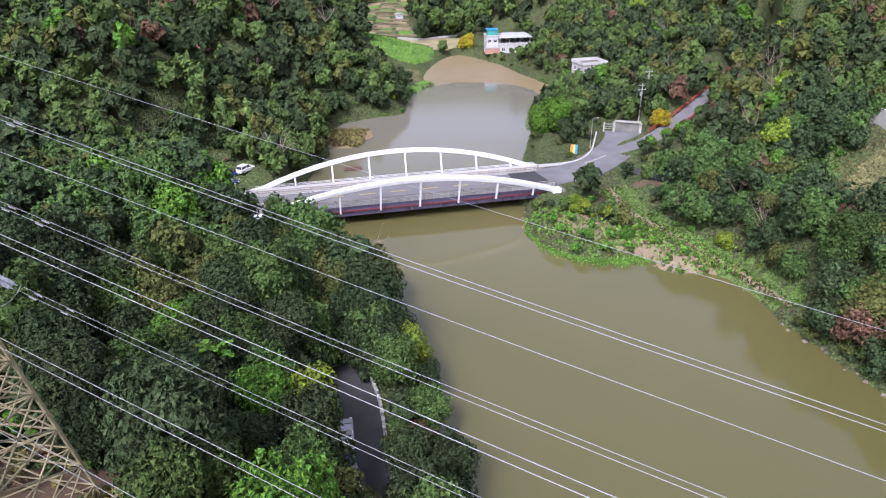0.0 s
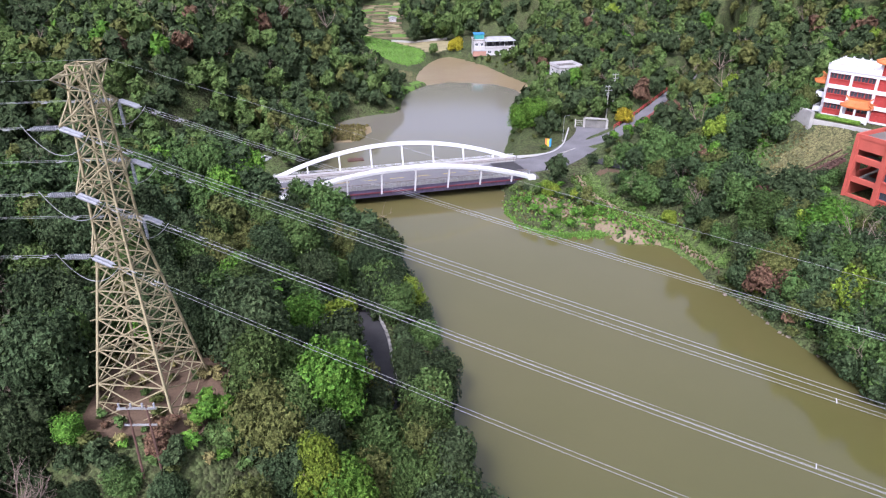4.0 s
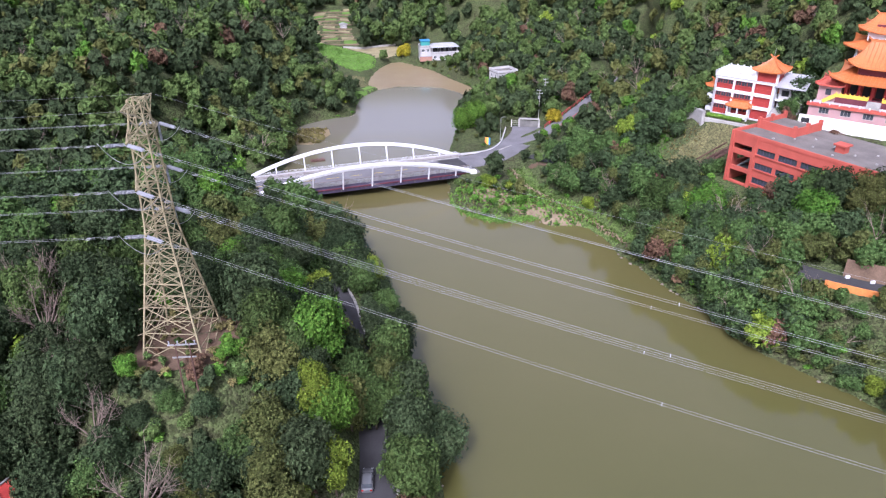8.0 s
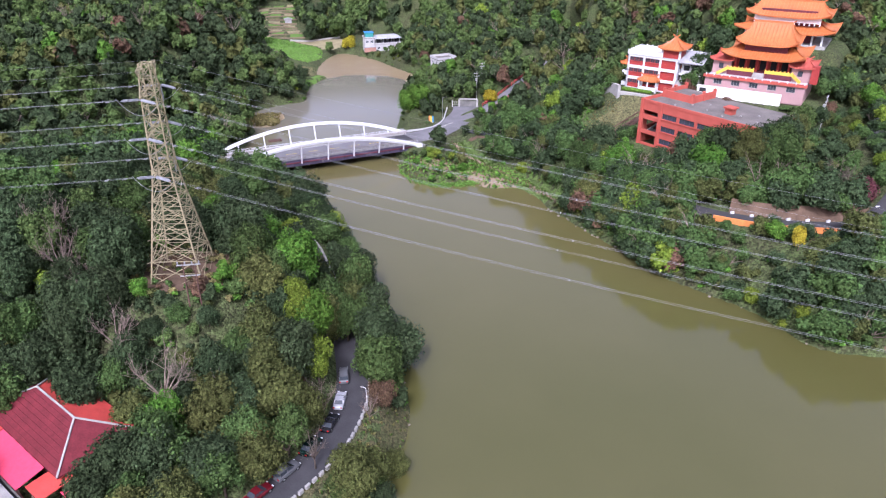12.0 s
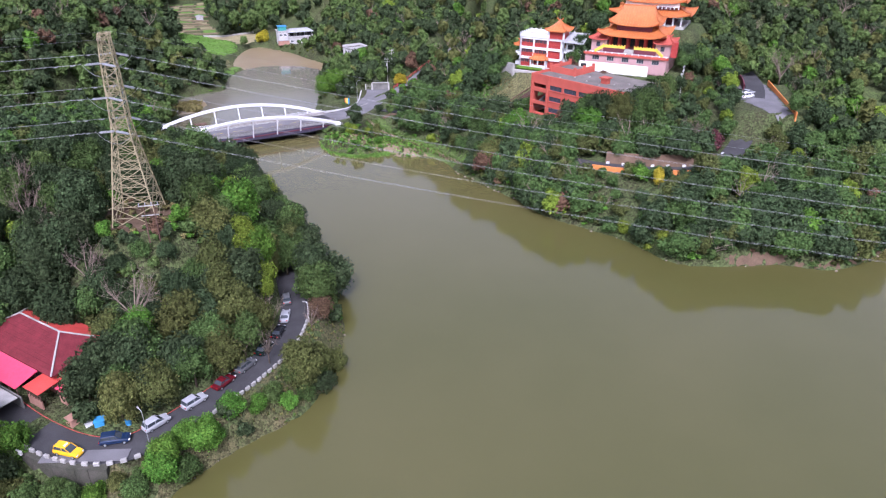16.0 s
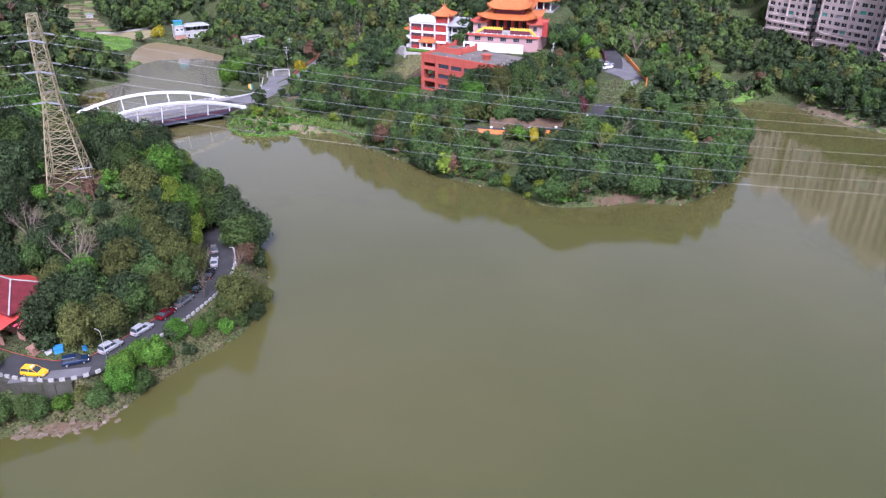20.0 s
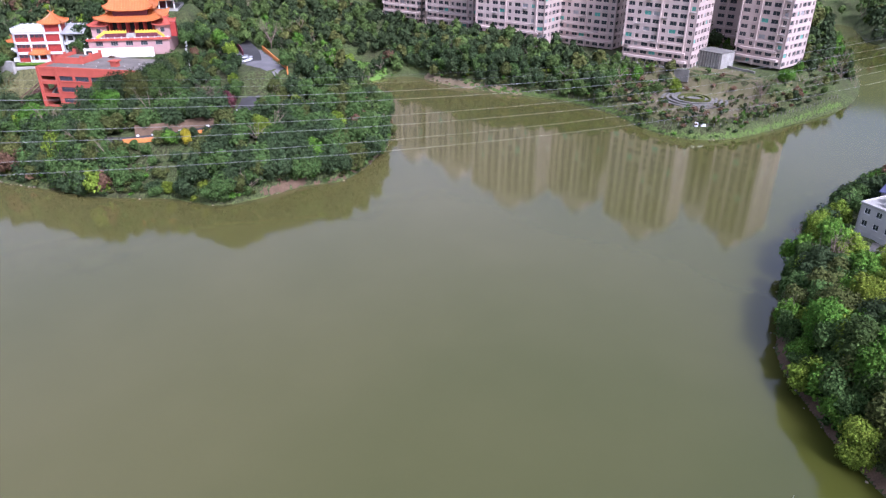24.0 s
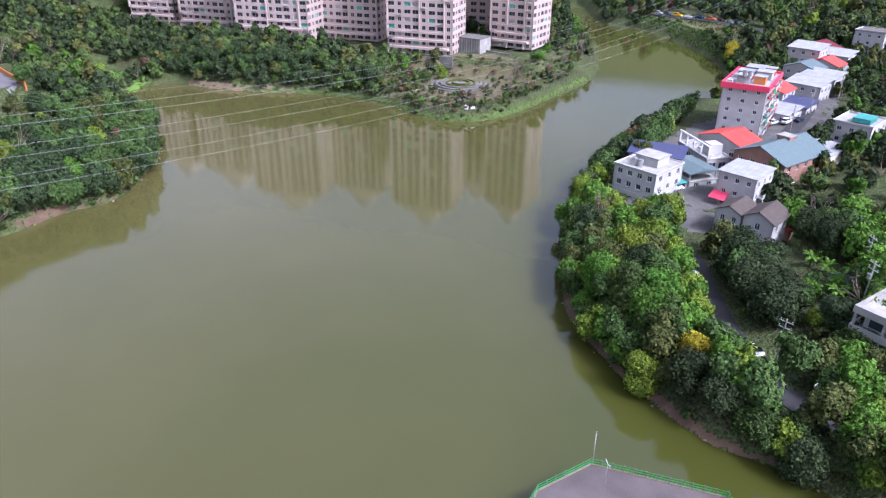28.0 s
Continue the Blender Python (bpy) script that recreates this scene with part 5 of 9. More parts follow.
# ---- tower blocks across the water ----
def tower_block(x, y, turn, w, d, base, floors, cols, label, step_out=True):
    fh = 3.05
    m = at(x, y, base, turn)
    top = thing("apartment_tower", m, label, "apartment block", "apartment towers")
    floors -= 2
    h = floors * fh
    bw = w / cols
    for k, (sm, sw) in enumerate(sides(w, d)):
        if k == 2:
            facade(top, sm, sw, h, [], M["apt"])
            continue
        n = cols if k == 0 else max(2, round(d / 3.6))
        holes, specs = [], []
        for f in range(floors):
            for c in range(n):
                cell = sw / n
                wide = 2.9 if (c % 3) != 1 else 1.6
                wide = min(wide, cell * 0.78)
                x0 = (c + 0.5) * cell - wide / 2
                z0 = f * fh + (0.95 if f else 0.7)
                holes.append((round(x0, 3), round(z0, 3), round(x0 + wide, 3), round(z0 + 1.65, 3)))
        facade(top, sm, sw, h, holes, M["apt"], 0.45)
        for i, (a, b, c, e) in enumerate(holes):
            g = "green_glass" if (i * 7919 + k * 31 + int(x)) % 13 == 0 else ("pale_roof" if (i * 104729 + k) % 17 == 0 else "glass")
            if b < 34:
                window(top, sm @ Matrix.Translation((a, 0.3, b)), round(c - a, 2), 1.65, g, 1, "apt")
    # solid near-black core, painted as the shade behind the windows
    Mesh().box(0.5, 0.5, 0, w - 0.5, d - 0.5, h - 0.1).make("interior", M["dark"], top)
    Mesh().box(-0.3, -0.3, h, w + 0.3, d + 0.3, h + 0.5).make("roof_slab", M["concrete"], top)
    # stepped crown of roof storeys, lift house and its cap
    Mesh().box(w * 0.1, d * 0.12, h + 0.5, w * 0.9, d * 0.88, h + 3.6).make("roof_storey", M["apt"], top)
    Mesh().box(w * 0.3, d * 0.25, h + 3.6, w * 0.7, d * 0.75, h + 8.2).make("lift_house", M["apt"], top)
    Mesh().box(w * 0.4, d * 0.3, h + 8.2, w * 0.6, d * 0.7, h + 11).make("roof_cap", M["concrete"], top)
    # projecting vertical bays
    for c in (0, cols // 2, cols - 1):
        cx = (c + 0.5) * w / cols
        Mesh().box(cx - bw * 0.5 - 0.25, -0.55, 6.1, cx - bw * 0.5 + 0.25, -0.003, h).make("fin", M["apt"], top)
    # planter ledges of the lowest storeys, stepping outwards
    for f in range(1, 4):
        out = 2.6 - 0.7 * f
        Mesh().box(0.4 + f, -out, f * fh - 0.5, w - 0.4 - f, -0.004, f * fh + 0.35).make("planter_ledge", M["apt"], top)
    for c in range(cols):
        cx = (c + 0.5) * w / cols
        if c % 2 == 0:
            Mesh().box(cx - 1.1, -2.0, 0, cx - 0.8, -1.7, 2.6).make("arcade_post", M["apt"], top)
    for k in range(10):
        f, c = (k * 7) % max(2, floors - 8), (k * 5 + int(x)) % cols
        cx, z = (c + 0.5) * w / cols, (f + 2) * fh + 0.55
        Mesh().box(cx - 1.15, -0.75, z - 0.1, cx + 1.15, -0.004, z + 0.06).make("balcony_tray", M["concrete"], top)
    return top


LAB = "tall pale pink tiled apartment tower with rows of dark windows"
tower_block(264, -7, -92, 29, 17, 10.2, 18, 8, LAB)
tower_block(277.5, 31.0, -91, 28, 16, 11.5, 18, 8, LAB)
tower_block(260.5, 64.0, -89, 35, 18, 11.6, 18, 9, LAB)
tower_block(274.5, 104, -91, 29, 17, 13, 17, 8, LAB)
tower_block(277.0, 135, -90, 26, 17, 14, 16, 7, LAB)
tower_block(302, 172, -90, 30, 17, 15, 16, 8, LAB)
tower_block(306, 206, -90, 28, 17, 16, 16, 7, LAB)
tower_block(284, -46.5, -104, 20, 18, 12, 18, 5, LAB)
tower_block(306, -22, -95, 26, 14, 12, 18, 6, LAB)
link = thing("podium_link", at(272, -35.5, 10.6, -105), "low ribbed concrete link between two apartment towers", "podium")
Mesh().box(0, 0, -1, 11, 9, 6.2).make("body", M["concrete"], link)
for k in range(9):
    Mesh().box(0.4 + 1.2 * k, -0.35, -1, 0.75 + 1.2 * k, -0.004, 6.6).make("rib", M["concrete_dark"], link)
Mesh().box(-0.2, -0.5, 6.2, 11.2, 9.2, 6.5).make("cornice", M["concrete_dark"], link)
for x, y, turn, w, h in ((258.5, -4, -92, 34, 2.2), (256, 66, -91, 40, 2.4), (270, 106, -91, 64, 2.6), (276, -42, -110, 18, 2.4)):
    Mesh(at(x, y, 9.4, turn)).box(0, 0, -2.5, w, 0.8, h).make("podium_wall", M["concrete_dark"], None, "stained concrete podium wall below the towers", "wall", bevel=0.06)


# ---- upstream houses ----
def blue_house():
    top = block("river_house", "small white house with a brick base and a blue rooftop shed", "house", at(17.7, 287.2, 2.9, 5), 5.2, 6, 2, 3.2, "white_wall", (2, 1, 1, 1), roof_mat="flat_roof")
    Mesh().box(-0.3, -0.9, 0, 5.5, -0.004, 2.2).make("brick_lean_to", M["brick"], top)
    Mesh().box(-0.4, -1.0, 2.2, 5.6, -0.004, 2.4).make("lean_to_roof", M["pale_roof"], top)
    Mesh().box(0.6, 0.6, 6.9, 4.6, 4.6, 9.0).make("roof_shed", M["teal"], top, "blue-green rooftop shed")
    Mesh().box(0.3, 0.3, 9.0, 4.9, 4.9, 9.2).make("shed_roof", M["blue"], top)


blue_house()
ch = block("canopy_house", "two-storey house with a pale canopied roof terrace", "house", at(22.9, 286.8, 2.9, 8), 13, 8, 1, 3.3, "white_wall", (4, 2, 2, 2), roof_mat="concrete", parapet=0.9)
for x in (0.4, 4.3, 8.6, 12.6):
    for y in (0.4, 7.6):
        Mesh().box(x - 0.1, y - 0.1, 3.5, x + 0.1, y + 0.1, 6.2).make("canopy_post", M["galv"], ch)
Mesh().add([(-0.6, -0.6, 6.2), (13.6, -0.6, 6.2), (13.6, 8.6, 6.2), (-0.6, 8.6, 6.2), (2, 4, 7.6), (11, 4, 7.6)], [(0, 1, 5, 4), (1, 2, 5), (2, 3, 4, 5), (3, 0, 4), (3, 2, 1, 0)]).make("canopy", M["pale_roof"], ch)
for k in range(4):
    Mesh().box(0.9 + 3.1 * k, 0.9, 3.6, 3.0 + 3.1 * k, 1.0, 5.8).make("terrace_screen", M["dark"], ch)
block("hill_house", "white two-storey house with an arcade and a dark roof terrace", "house", at(43.0, 216.5, 6.9, 18), 8.4, 7, 2, 2.7, "white_wall", (4, 2, 2, 2), (1.3, 1.2, 0.8), roof_mat="flat_roof", parapet=1.1)


# ---- the red-roofed lakeside hall ----
def lakeside_hall():
    m = at(-53.6, 15.8, 5.5, -48)
    top = thing("lakeside_hall", m, "long hall with a maroon hipped tile roof and pink awnings", "building")
    w, d, h, r = 20, 9.5, 4.3, 2.7
    hs = [(1.2 + 2.6 * k, 1.0, 3.0 + 2.6 * k, 2.5) for k in range(7)]
    facade(top, Matrix(), w, h, hs, M["brick"], 0.3)
    for a, b, c, e in hs:
        window(top, Matrix.Translation((a, 0.12, b)), c - a, e - b, "glass", 2)
    for k in (1, 2, 3):
        sm, sw = sides(w, d)[k]
        facade(top, sm, sw, h, [], M["brick"])
    Mesh().box(0.31, 0.31, 0, w - 0.31, d - 0.31, h).make("interior", M["dark"], top)
    o = 0.9
    A = [(-o, -o, h), (w + o, -o, h), (w + o, d + o, h), (-o, d + o, h)]
    P, Q = (d / 2, d / 2, h + r), (w - d / 2, d / 2, h + r)
    # three slopes in maroon, the back slope in a brighter red
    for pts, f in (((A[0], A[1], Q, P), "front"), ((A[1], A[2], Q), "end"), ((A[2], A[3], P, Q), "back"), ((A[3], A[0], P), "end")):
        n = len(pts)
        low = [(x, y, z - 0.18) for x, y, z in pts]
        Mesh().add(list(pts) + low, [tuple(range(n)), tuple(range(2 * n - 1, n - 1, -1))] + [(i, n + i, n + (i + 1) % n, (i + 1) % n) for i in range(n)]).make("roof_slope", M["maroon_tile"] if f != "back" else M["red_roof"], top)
    for a, b in ((P, Q), (A[0], P), (A[1], Q), (A[2], Q), (A[3], P)):
        Mesh().beam(Vector(a) + Vector((0, 0, 0.1)), Vector(b) + Vector((0, 0, 0.1)), 0.24, 0.14).make("ridge_cap", M["concrete"], top, "pale ridge cap")
    for k in range(1, 9):
        v = k / 9
        Mesh().beam((-o + (d / 2 + o) * v, -o + (d / 2 + o) * v, h + r * v + 0.03), (w + o - (d / 2 + o) * v, -o + (d / 2 + o) * v, h + r * v + 0.03), 0.07, 0.06).make("tile_course", M["maroon_tile"], top)
    for x0, x1, y0, y1, z0, z1, mt in ((6, 17.5, -4.6, -0.95, 3.1, 4.0, "pink_roof"), (17.6, 21.4, -3.6, 3.0, 2.9, 3.6, "red_roof"), (-1, 5.8, -4.0, -0.95, 3.2, 4.0, "red_roof"), (21.5, 23.4, -1.2, 3.2, 2.6, 3.0, "pink_roof")):
        aw = Mesh().add([(x0, y0, z0), (x1, y0, z0), (x1, y1, z1), (x0, y1, z1), (x0, y0, z0 + 0.1), (x1, y0, z0 + 0.1), (x1, y1, z1 + 0.1), (x0, y1, z1 + 0.1)],
                        [(3, 2, 1, 0), (4, 5, 6, 7), (0, 1, 5, 4), (1, 2, 6, 5), (2, 3, 7, 6), (3, 0, 4, 7)])
        aw.make("awning", M[mt], top, "faded pink sheet awning")
        Mesh().box(x0 + 0.2, y0 + 0.3, 0, x1 - 0.2, y0 + 0.5, 1.5).make("awning_wall", M["brick"], top)
        for k in range(6):
            x = x0 + 0.3 + k * (x1 - x0 - 0.6) / 5
            Mesh().box(x - 0.06, y0 + 0.28, 1.5, x + 0.06, y0 + 0.4, z0).make("awning_post", M["wood"], top)
    Mesh().box(5, -8.4, 2.2, 18.5, -5.0, 2.32).make("lower_canopy", M["concrete"], top, "grey corrugated lean-to canopy")
    for k in range(7):
        Mesh().box(5.3 + 2.1 * k, -8.2, 0, 5.42 + 2.1 * k, -8.08, 2.2).make("canopy_post", M["wood"], top)
    Mesh().box(5, -4.6, 0, 18.4, -4.4, 2.0).make("plinth_wall", M["concrete_dark"], top)


lakeside_hall()
for k, (x, y, s, mt, lab, nm) in enumerate(((-33.6, -7.8, 1.3, "blue", "blue plastic crate by the roadside", "crate"), (-35.2, -7.4, 0.9, "white", "white storage box by the wall", "storage_box"), (-37.2, -6.4, 1.5, "brick", "small brick shed by the road", "shed"), (-29.8, -8.8, 0.8, "blue", "blue barrel beside the road", "barrel"), (-36.0, -6.0, 1.2, "grey_wall", "grey stacked boxes by the shed", "box_stack"))):
    ms = Mesh(at(x, y, 5.2, 20 * k))
    (ms.tube([(0, 0, 0), (0, 0, 1.1)], 0.4, 10) if nm == "barrel" else ms.box(-s / 2, -s / 2, 0, s / 2, s / 2, s * 0.9).box(-s / 2 - 0.08, -s / 2 - 0.08, s * 0.9, s / 2 + 0.08, s / 2 + 0.08, s * 0.9 + 0.1))
    ms.make(nm, M[mt], None, lab, nm.replace("_", " "))
block("field_hut", "low field hut with a pale grey sheet roof", "hut", at(-56, 358, height(-53, 360), 0), 8, 5, 1, 2.4, "grey_wall", (2, 1, 1, 1), (1.0, 1.0, 0.9), roof="gable", roof_mat="pale_roof", pitch=0.25)
block("garden_shed", "small pale shed between terraced plots", "shed", at(-24, 383, height(-22, 384), 5), 4, 3, 1, 2.3, "white_wall", (1, 1, 1, 1), (0.8, 0.8, 0.9), roof="gable", roof_mat="pale_roof", pitch=0.25)
block("hillside_hut", "small hut with a rusty pink sheet roof on the wooded slope", "hut", at(-65.5, 186, height(-63.6, 186.4) - 0.3, -15), 5, 4, 1, 2.4, "brick", (2, 1, 1, 1), (1.0, 1.0, 0.9), roof="gable", roof_mat="flat_roof", pitch=0.4)
raft = thing("raft", pose(-21.5, 160, 0.05, 0, 0, 12), "low rusty brown raft floating behind the bridge", "raft")
for k in range(5):
    Mesh().box(-2.2, -1.1 + 0.45 * k, 0, 2.2, -0.75 + 0.45 * k, 0.22).make("plank", M["wood"], raft)
for x in (-1.6, 0, 1.6):
    Mesh().box(x - 0.1, -1.2, 0.22, x + 0.1, 1.2, 0.5).make("crossbar", M["wood"], raft)


# ---- the village on the far bank ----
def tanks(parent, x, y, z, n=2):
    for k in range(n):
        t = Mesh().tube([(x + k * 1.5, y, z), (x + k * 1.5, y, z + 1.7)], 0.6, 10)
        t.make("water_tank", M["galv"], parent, "steel rooftop water tank")


hb = block("shore_house", "white three-storey house with a grey ground floor and roof terrace", "house", at(144.2, -114.1, 5.6, -119), 11.3, 12, 3, 2.75, "white_wall", (4, 3, 2, 2), (1.3, 1.3, 0.9), roof_mat="concrete", parapet=0.5)
Mesh().box(-0.06, -0.08, 0, 11.4, -0.004, 2.6).make("ground_band", M["grey_wall"], hb)
Mesh().box(3, 4, 8.5, 9, 9, 10.6).make("stair_house", M["white_wall"], hb)
Mesh().box(2.7, 3.7, 10.6, 9.3, 9.3, 10.8).make("stair_roof", M["concrete"], hb)
tanks(hb, 4, 2.4, 8.5, 2)
block("navy_roof_house", "white house with a dark navy sheet roof", "house", at(156.5, -116.5, 5.8, -97), 13, 8, 2, 3.6, "white_wall", (4, 2, 2, 2), roof="shed", roof_mat="blue_roof", pitch=0.1)
gh = block("garage_house", "open garage house with a grey-green sheet roof", "house", at(160.0, -125.5, 5.9, -143), 10.6, 8.2, 1, 2.6, "grey_wall", (2, 2, 2, 2), roof="flat", roof_mat="concrete", parapet=0)
for x in (0.2, 5.2, 10.2):
    for y in (0.2, 7.8):
        Mesh().box(x - 0.12, y - 0.12, 2.8, x + 0.12, y + 0.12, 4.9).make("post", M["galv"], gh)
Mesh().add([(-0.6, -0.6, 4.9), (11.2, -0.6, 4.9), (11.2, 8.8, 4.9), (-0.6, 8.8, 4.9), (-0.6, 4, 5.8), (11.2, 4, 5.8)], [(0, 1, 5, 4), (4, 5, 2, 3), (0, 4, 3), (1, 2, 5), (3, 2, 1, 0)]).make("roof", M["green_roof"], gh)
Mesh().box(-0.3, -0.3, 2.8, 10.9, -0.15, 3.7).make("rail", M["white_wall"], gh)
tw = thing("teal_carport", at(144.6, -126.2, 5.7, -45), "open carport with a faded teal sheet roof", "carport")
for x in (0.2, 7.2):
    for y in (0.2, 3.8):
        Mesh().box(x - 0.08, y - 0.08, 0, x + 0.08, y + 0.08, 3.5).make("post", M["galv"], tw)
Mesh().add([(0, 0, 3.4), (7.4, 0, 3.4), (7.4, 4, 3.9), (0, 4, 3.9), (0, 0, 3.5), (7.4, 0, 3.5), (7.4, 4, 4.0), (0, 4, 4.0)], [(3, 2, 1, 0), (4, 5, 6, 7), (0, 1, 5, 4), (1, 2, 6, 5), (2, 3, 7, 6), (3, 0, 4, 7)]).make("roof", M["teal"], tw)
wc = block("white_block", "tall plain white house with a pale sheet roof", "house", at(144.4, -137.7, 5.9, -118), 8.7, 9, 3, 3.05, "white_wall", (3, 3, 1, 2), (1.0, 1.1, 1.0), roof="shed", roof_mat="pale_roof", pitch=0.05, over=0.4)
Mesh().add([(-0.6, -2.4, 3.0), (3.2, -2.4, 3.0), (3.2, -0.01, 4.2), (-0.6, -0.01, 4.2), (-0.6, -2.4, 3.12), (3.2, -2.4, 3.12), (3.2, -0.01, 4.32), (-0.6, -0.01, 4.32)], [(3, 2, 1, 0), (4, 5, 6, 7), (0, 1, 5, 4), (1, 2, 6, 5), (2, 3, 7, 6), (3, 0, 4, 7)]).make("porch_roof", M["pink_roof"], wc, "red sheet porch roof")
Mesh().box(8.75, 2, 4.2, 10, 5, 4.35).make("balcony_slab", M["white_wall"], wc)
Mesh().box(9.85, 2, 4.35, 10, 5, 5.2).make("balcony_rail", M["white_wall"], wc)
ga = block("gabled_house", "old white house with a brown tiled gable roof", "house", at(129.0, -137.2, 5.6, -117), 5.6, 7.5, 2, 3.1, "white_wall", (2, 2, 2, 2), (1.0, 1.3, 0.9), roof="gable", roof_mat="brown_tile", pitch=0.5, over=0.4)
gb = block("gabled_house", "old white house with a brown tiled gable roof and arched window", "house", at(126.4, -142.4, 5.6, -117), 6.4, 8, 2, 3.2, "white_wall", (1, 2, 2, 2), (1.1, 1.5, 0.9), roof="gable", roof_mat="brown_tile", pitch=0.55, over=0.5)
block("red_lean_to", "low store with a bright red sheet roof", "shed", at(131.5, -147.8, 5.8, -110), 5, 6, 1, 2.9, "brick", (1, 1, 1, 1), roof="shed", roof_mat="red_roof", pitch=0.12)
block("brick_workshop", "orange brick workshop with a wide grey-green gable roof", "workshop", at(166.6, -142.0, 6.4, -127), 14, 19, 2, 3.4, "brick", (4, 5, 3, 2), (1.2, 1.3, 1.2), roof="gable", roof_mat="green_roof", pitch=0.42, over=0.7)
bt = thing("roof_tower", at(172, -152, 13.4, -127), "small brick lift tower with a steel tank on the roof", "roof tower")
Mesh().box(0, 0, -1.5, 3.4, 3.2, 3.2).make("body", M["brick"], bt)
Mesh().box(-0.2, -0.2, 3.2, 3.6, 3.4, 3.4).make("cap", M["concrete"], bt)
tanks(bt, 4.6, 1.2, -0.4, 1)
block("pale_roof_annex", "workshop annex with a pale sheet roof", "workshop", at(180.5, -158.5, 6.6, -127), 9, 9, 1, 4.6, "cream", (2, 2, 2, 2), roof="shed", roof_mat="pale_roof", pitch=0.12)
block("red_roof_store", "white store with a bright orange-red sheet roof", "store", at(183.5, -133.6, 6.8, -128), 13.5, 9.5, 1, 4.6, "white_wall", (3, 2, 2, 2), roof="gable", roof_mat="red_roof", pitch=0.3)
ba = block("frame_house", "half-open white concrete house with balcony frames", "house", at(179, -128.4, 6.6, -150), 15, 6.5, 1, 3.2, "white_wall", (4, 2, 2, 2), (2.2, 1.8, 0.6), roof_mat="concrete", parapet=0.6)
for k in range(5):
    Mesh().box(0.1 + 3.65 * k, 0.1, 3.9, 0.4 + 3.65 * k, 0.4, 6.6).make("frame_post", M["white"], ba)
Mesh().box(0, 0, 6.6, 15, 0.5, 6.9).make("frame_beam", M["white"], ba)
Mesh().box(9, 2, 3.5, 12.5, 5.5, 6.4).make("roof_room", M["white_wall"], ba)
for k in range(8):
    Mesh().box(0.8 + k * 1.7, 1.6 + (k * 1.3) % 3, 3.43, 1.7 + k * 1.7, 2.6 + (k * 1.3) % 3, 3.9 + 0.1 * (k % 3)).make("rooftop_clutter", M["grey_wall"], ba)
rb = block("red_band_block", "white five-storey block with a red roof band and laundry balconies", "apartment house", at(200.2, -138.6, 7.8, -104), 12.2, 22, 5, 2.85, "white_wall", (3, 6, 2, 2), (1.1, 1.1, 1.0), roof_mat="pale_roof", parapet=0)
p = Mesh()
for q in ((-0.6, -0.6, 12.8, -0.1), (-0.6, 22.1, 12.8, 22.6), (-0.6, -0.1, -0.1, 22.1), (12.3, -0.1, 12.8, 22.1)):
    p.box(q[0], q[1], 13.5, q[2], q[3], 15.1)
p.make("red_band", M["pink_roof"], rb, "red tiled roof band")
for k, (x, y, s, mt) in enumerate(((3, 3, 3.5, "white_wall"), (7.6, 4, 3, "orange"), (2, 9, 4, "teal"), (7, 11, 4.2, "white_wall"), (3, 16, 5, "pale_roof"), (8.5, 17.5, 2.6, "red_roof"))):
    Mesh().box(x, y, 14.47, x + s, y + s, 16.6).make("roof_room", M[mt], rb)
    Mesh().box(x - 0.3, y - 0.3, 16.6, x + s + 0.3, y + s + 0.3, 16.8).make("roof_room_cover", M["pale_roof"], rb)
tanks(rb, 5, 2.2, 16.8, 2)
tanks(rb, 9, 14.6, 15.0, 2)
for k in range(9):
    x, y = 0.6 + (k * 4.3) % 10.5, 1 + (k * 7.1) % 20
    Mesh().box(x, y, 14.47, x + 1.5, y + 1.9, 15.5 + 0.2 * (k % 4)).make("roof_clutter", M[("grey_wall", "red_roof", "galv", "concrete")[k % 4]], rb)
for f in range(5):
    for k in range(5):
        z, y = 0.6 + f * 2.85, 1.4 + k * 4.1
        Mesh().box(12.25, y, z, 13.3, y + 2.6, z + 0.12).make("balcony_slab", M["concrete"], rb)
        Mesh().box(13.2, y, z + 0.12, 13.3, y + 2.6, z + 1.0).make("balcony_rail", M[("white", "galv", "red_roof", "green_rail", "white")[(f * 3 + k) % 5]], rb)
        if (f + k) % 2:
            Mesh().add([(12.25, y, z + 2.3), (12.25, y + 2.6, z + 2.3), (13.5, y + 2.6, z + 1.9), (13.5, y, z + 1.9)], [(0, 1, 2, 3), (3, 2, 1, 0)]).make("awning", M[("red_roof", "teal", "pale_roof")[(f + 2 * k) % 3]], rb)
tb = block("white_villa", "white three-storey house with a teal rooftop cover", "house", at(192.5, -168.0, 7.2, -118), 10, 12, 3, 2.9, "white_wall", (3, 3, 2, 2), (1.2, 1.2, 0.9), roof_mat="concrete", parapet=0.7)
Mesh().box(4, 2, 9.2, 8.6, 8, 10.4).make("roof_tank_cover", M["teal"], tb, "bright teal tarpaulin cover")
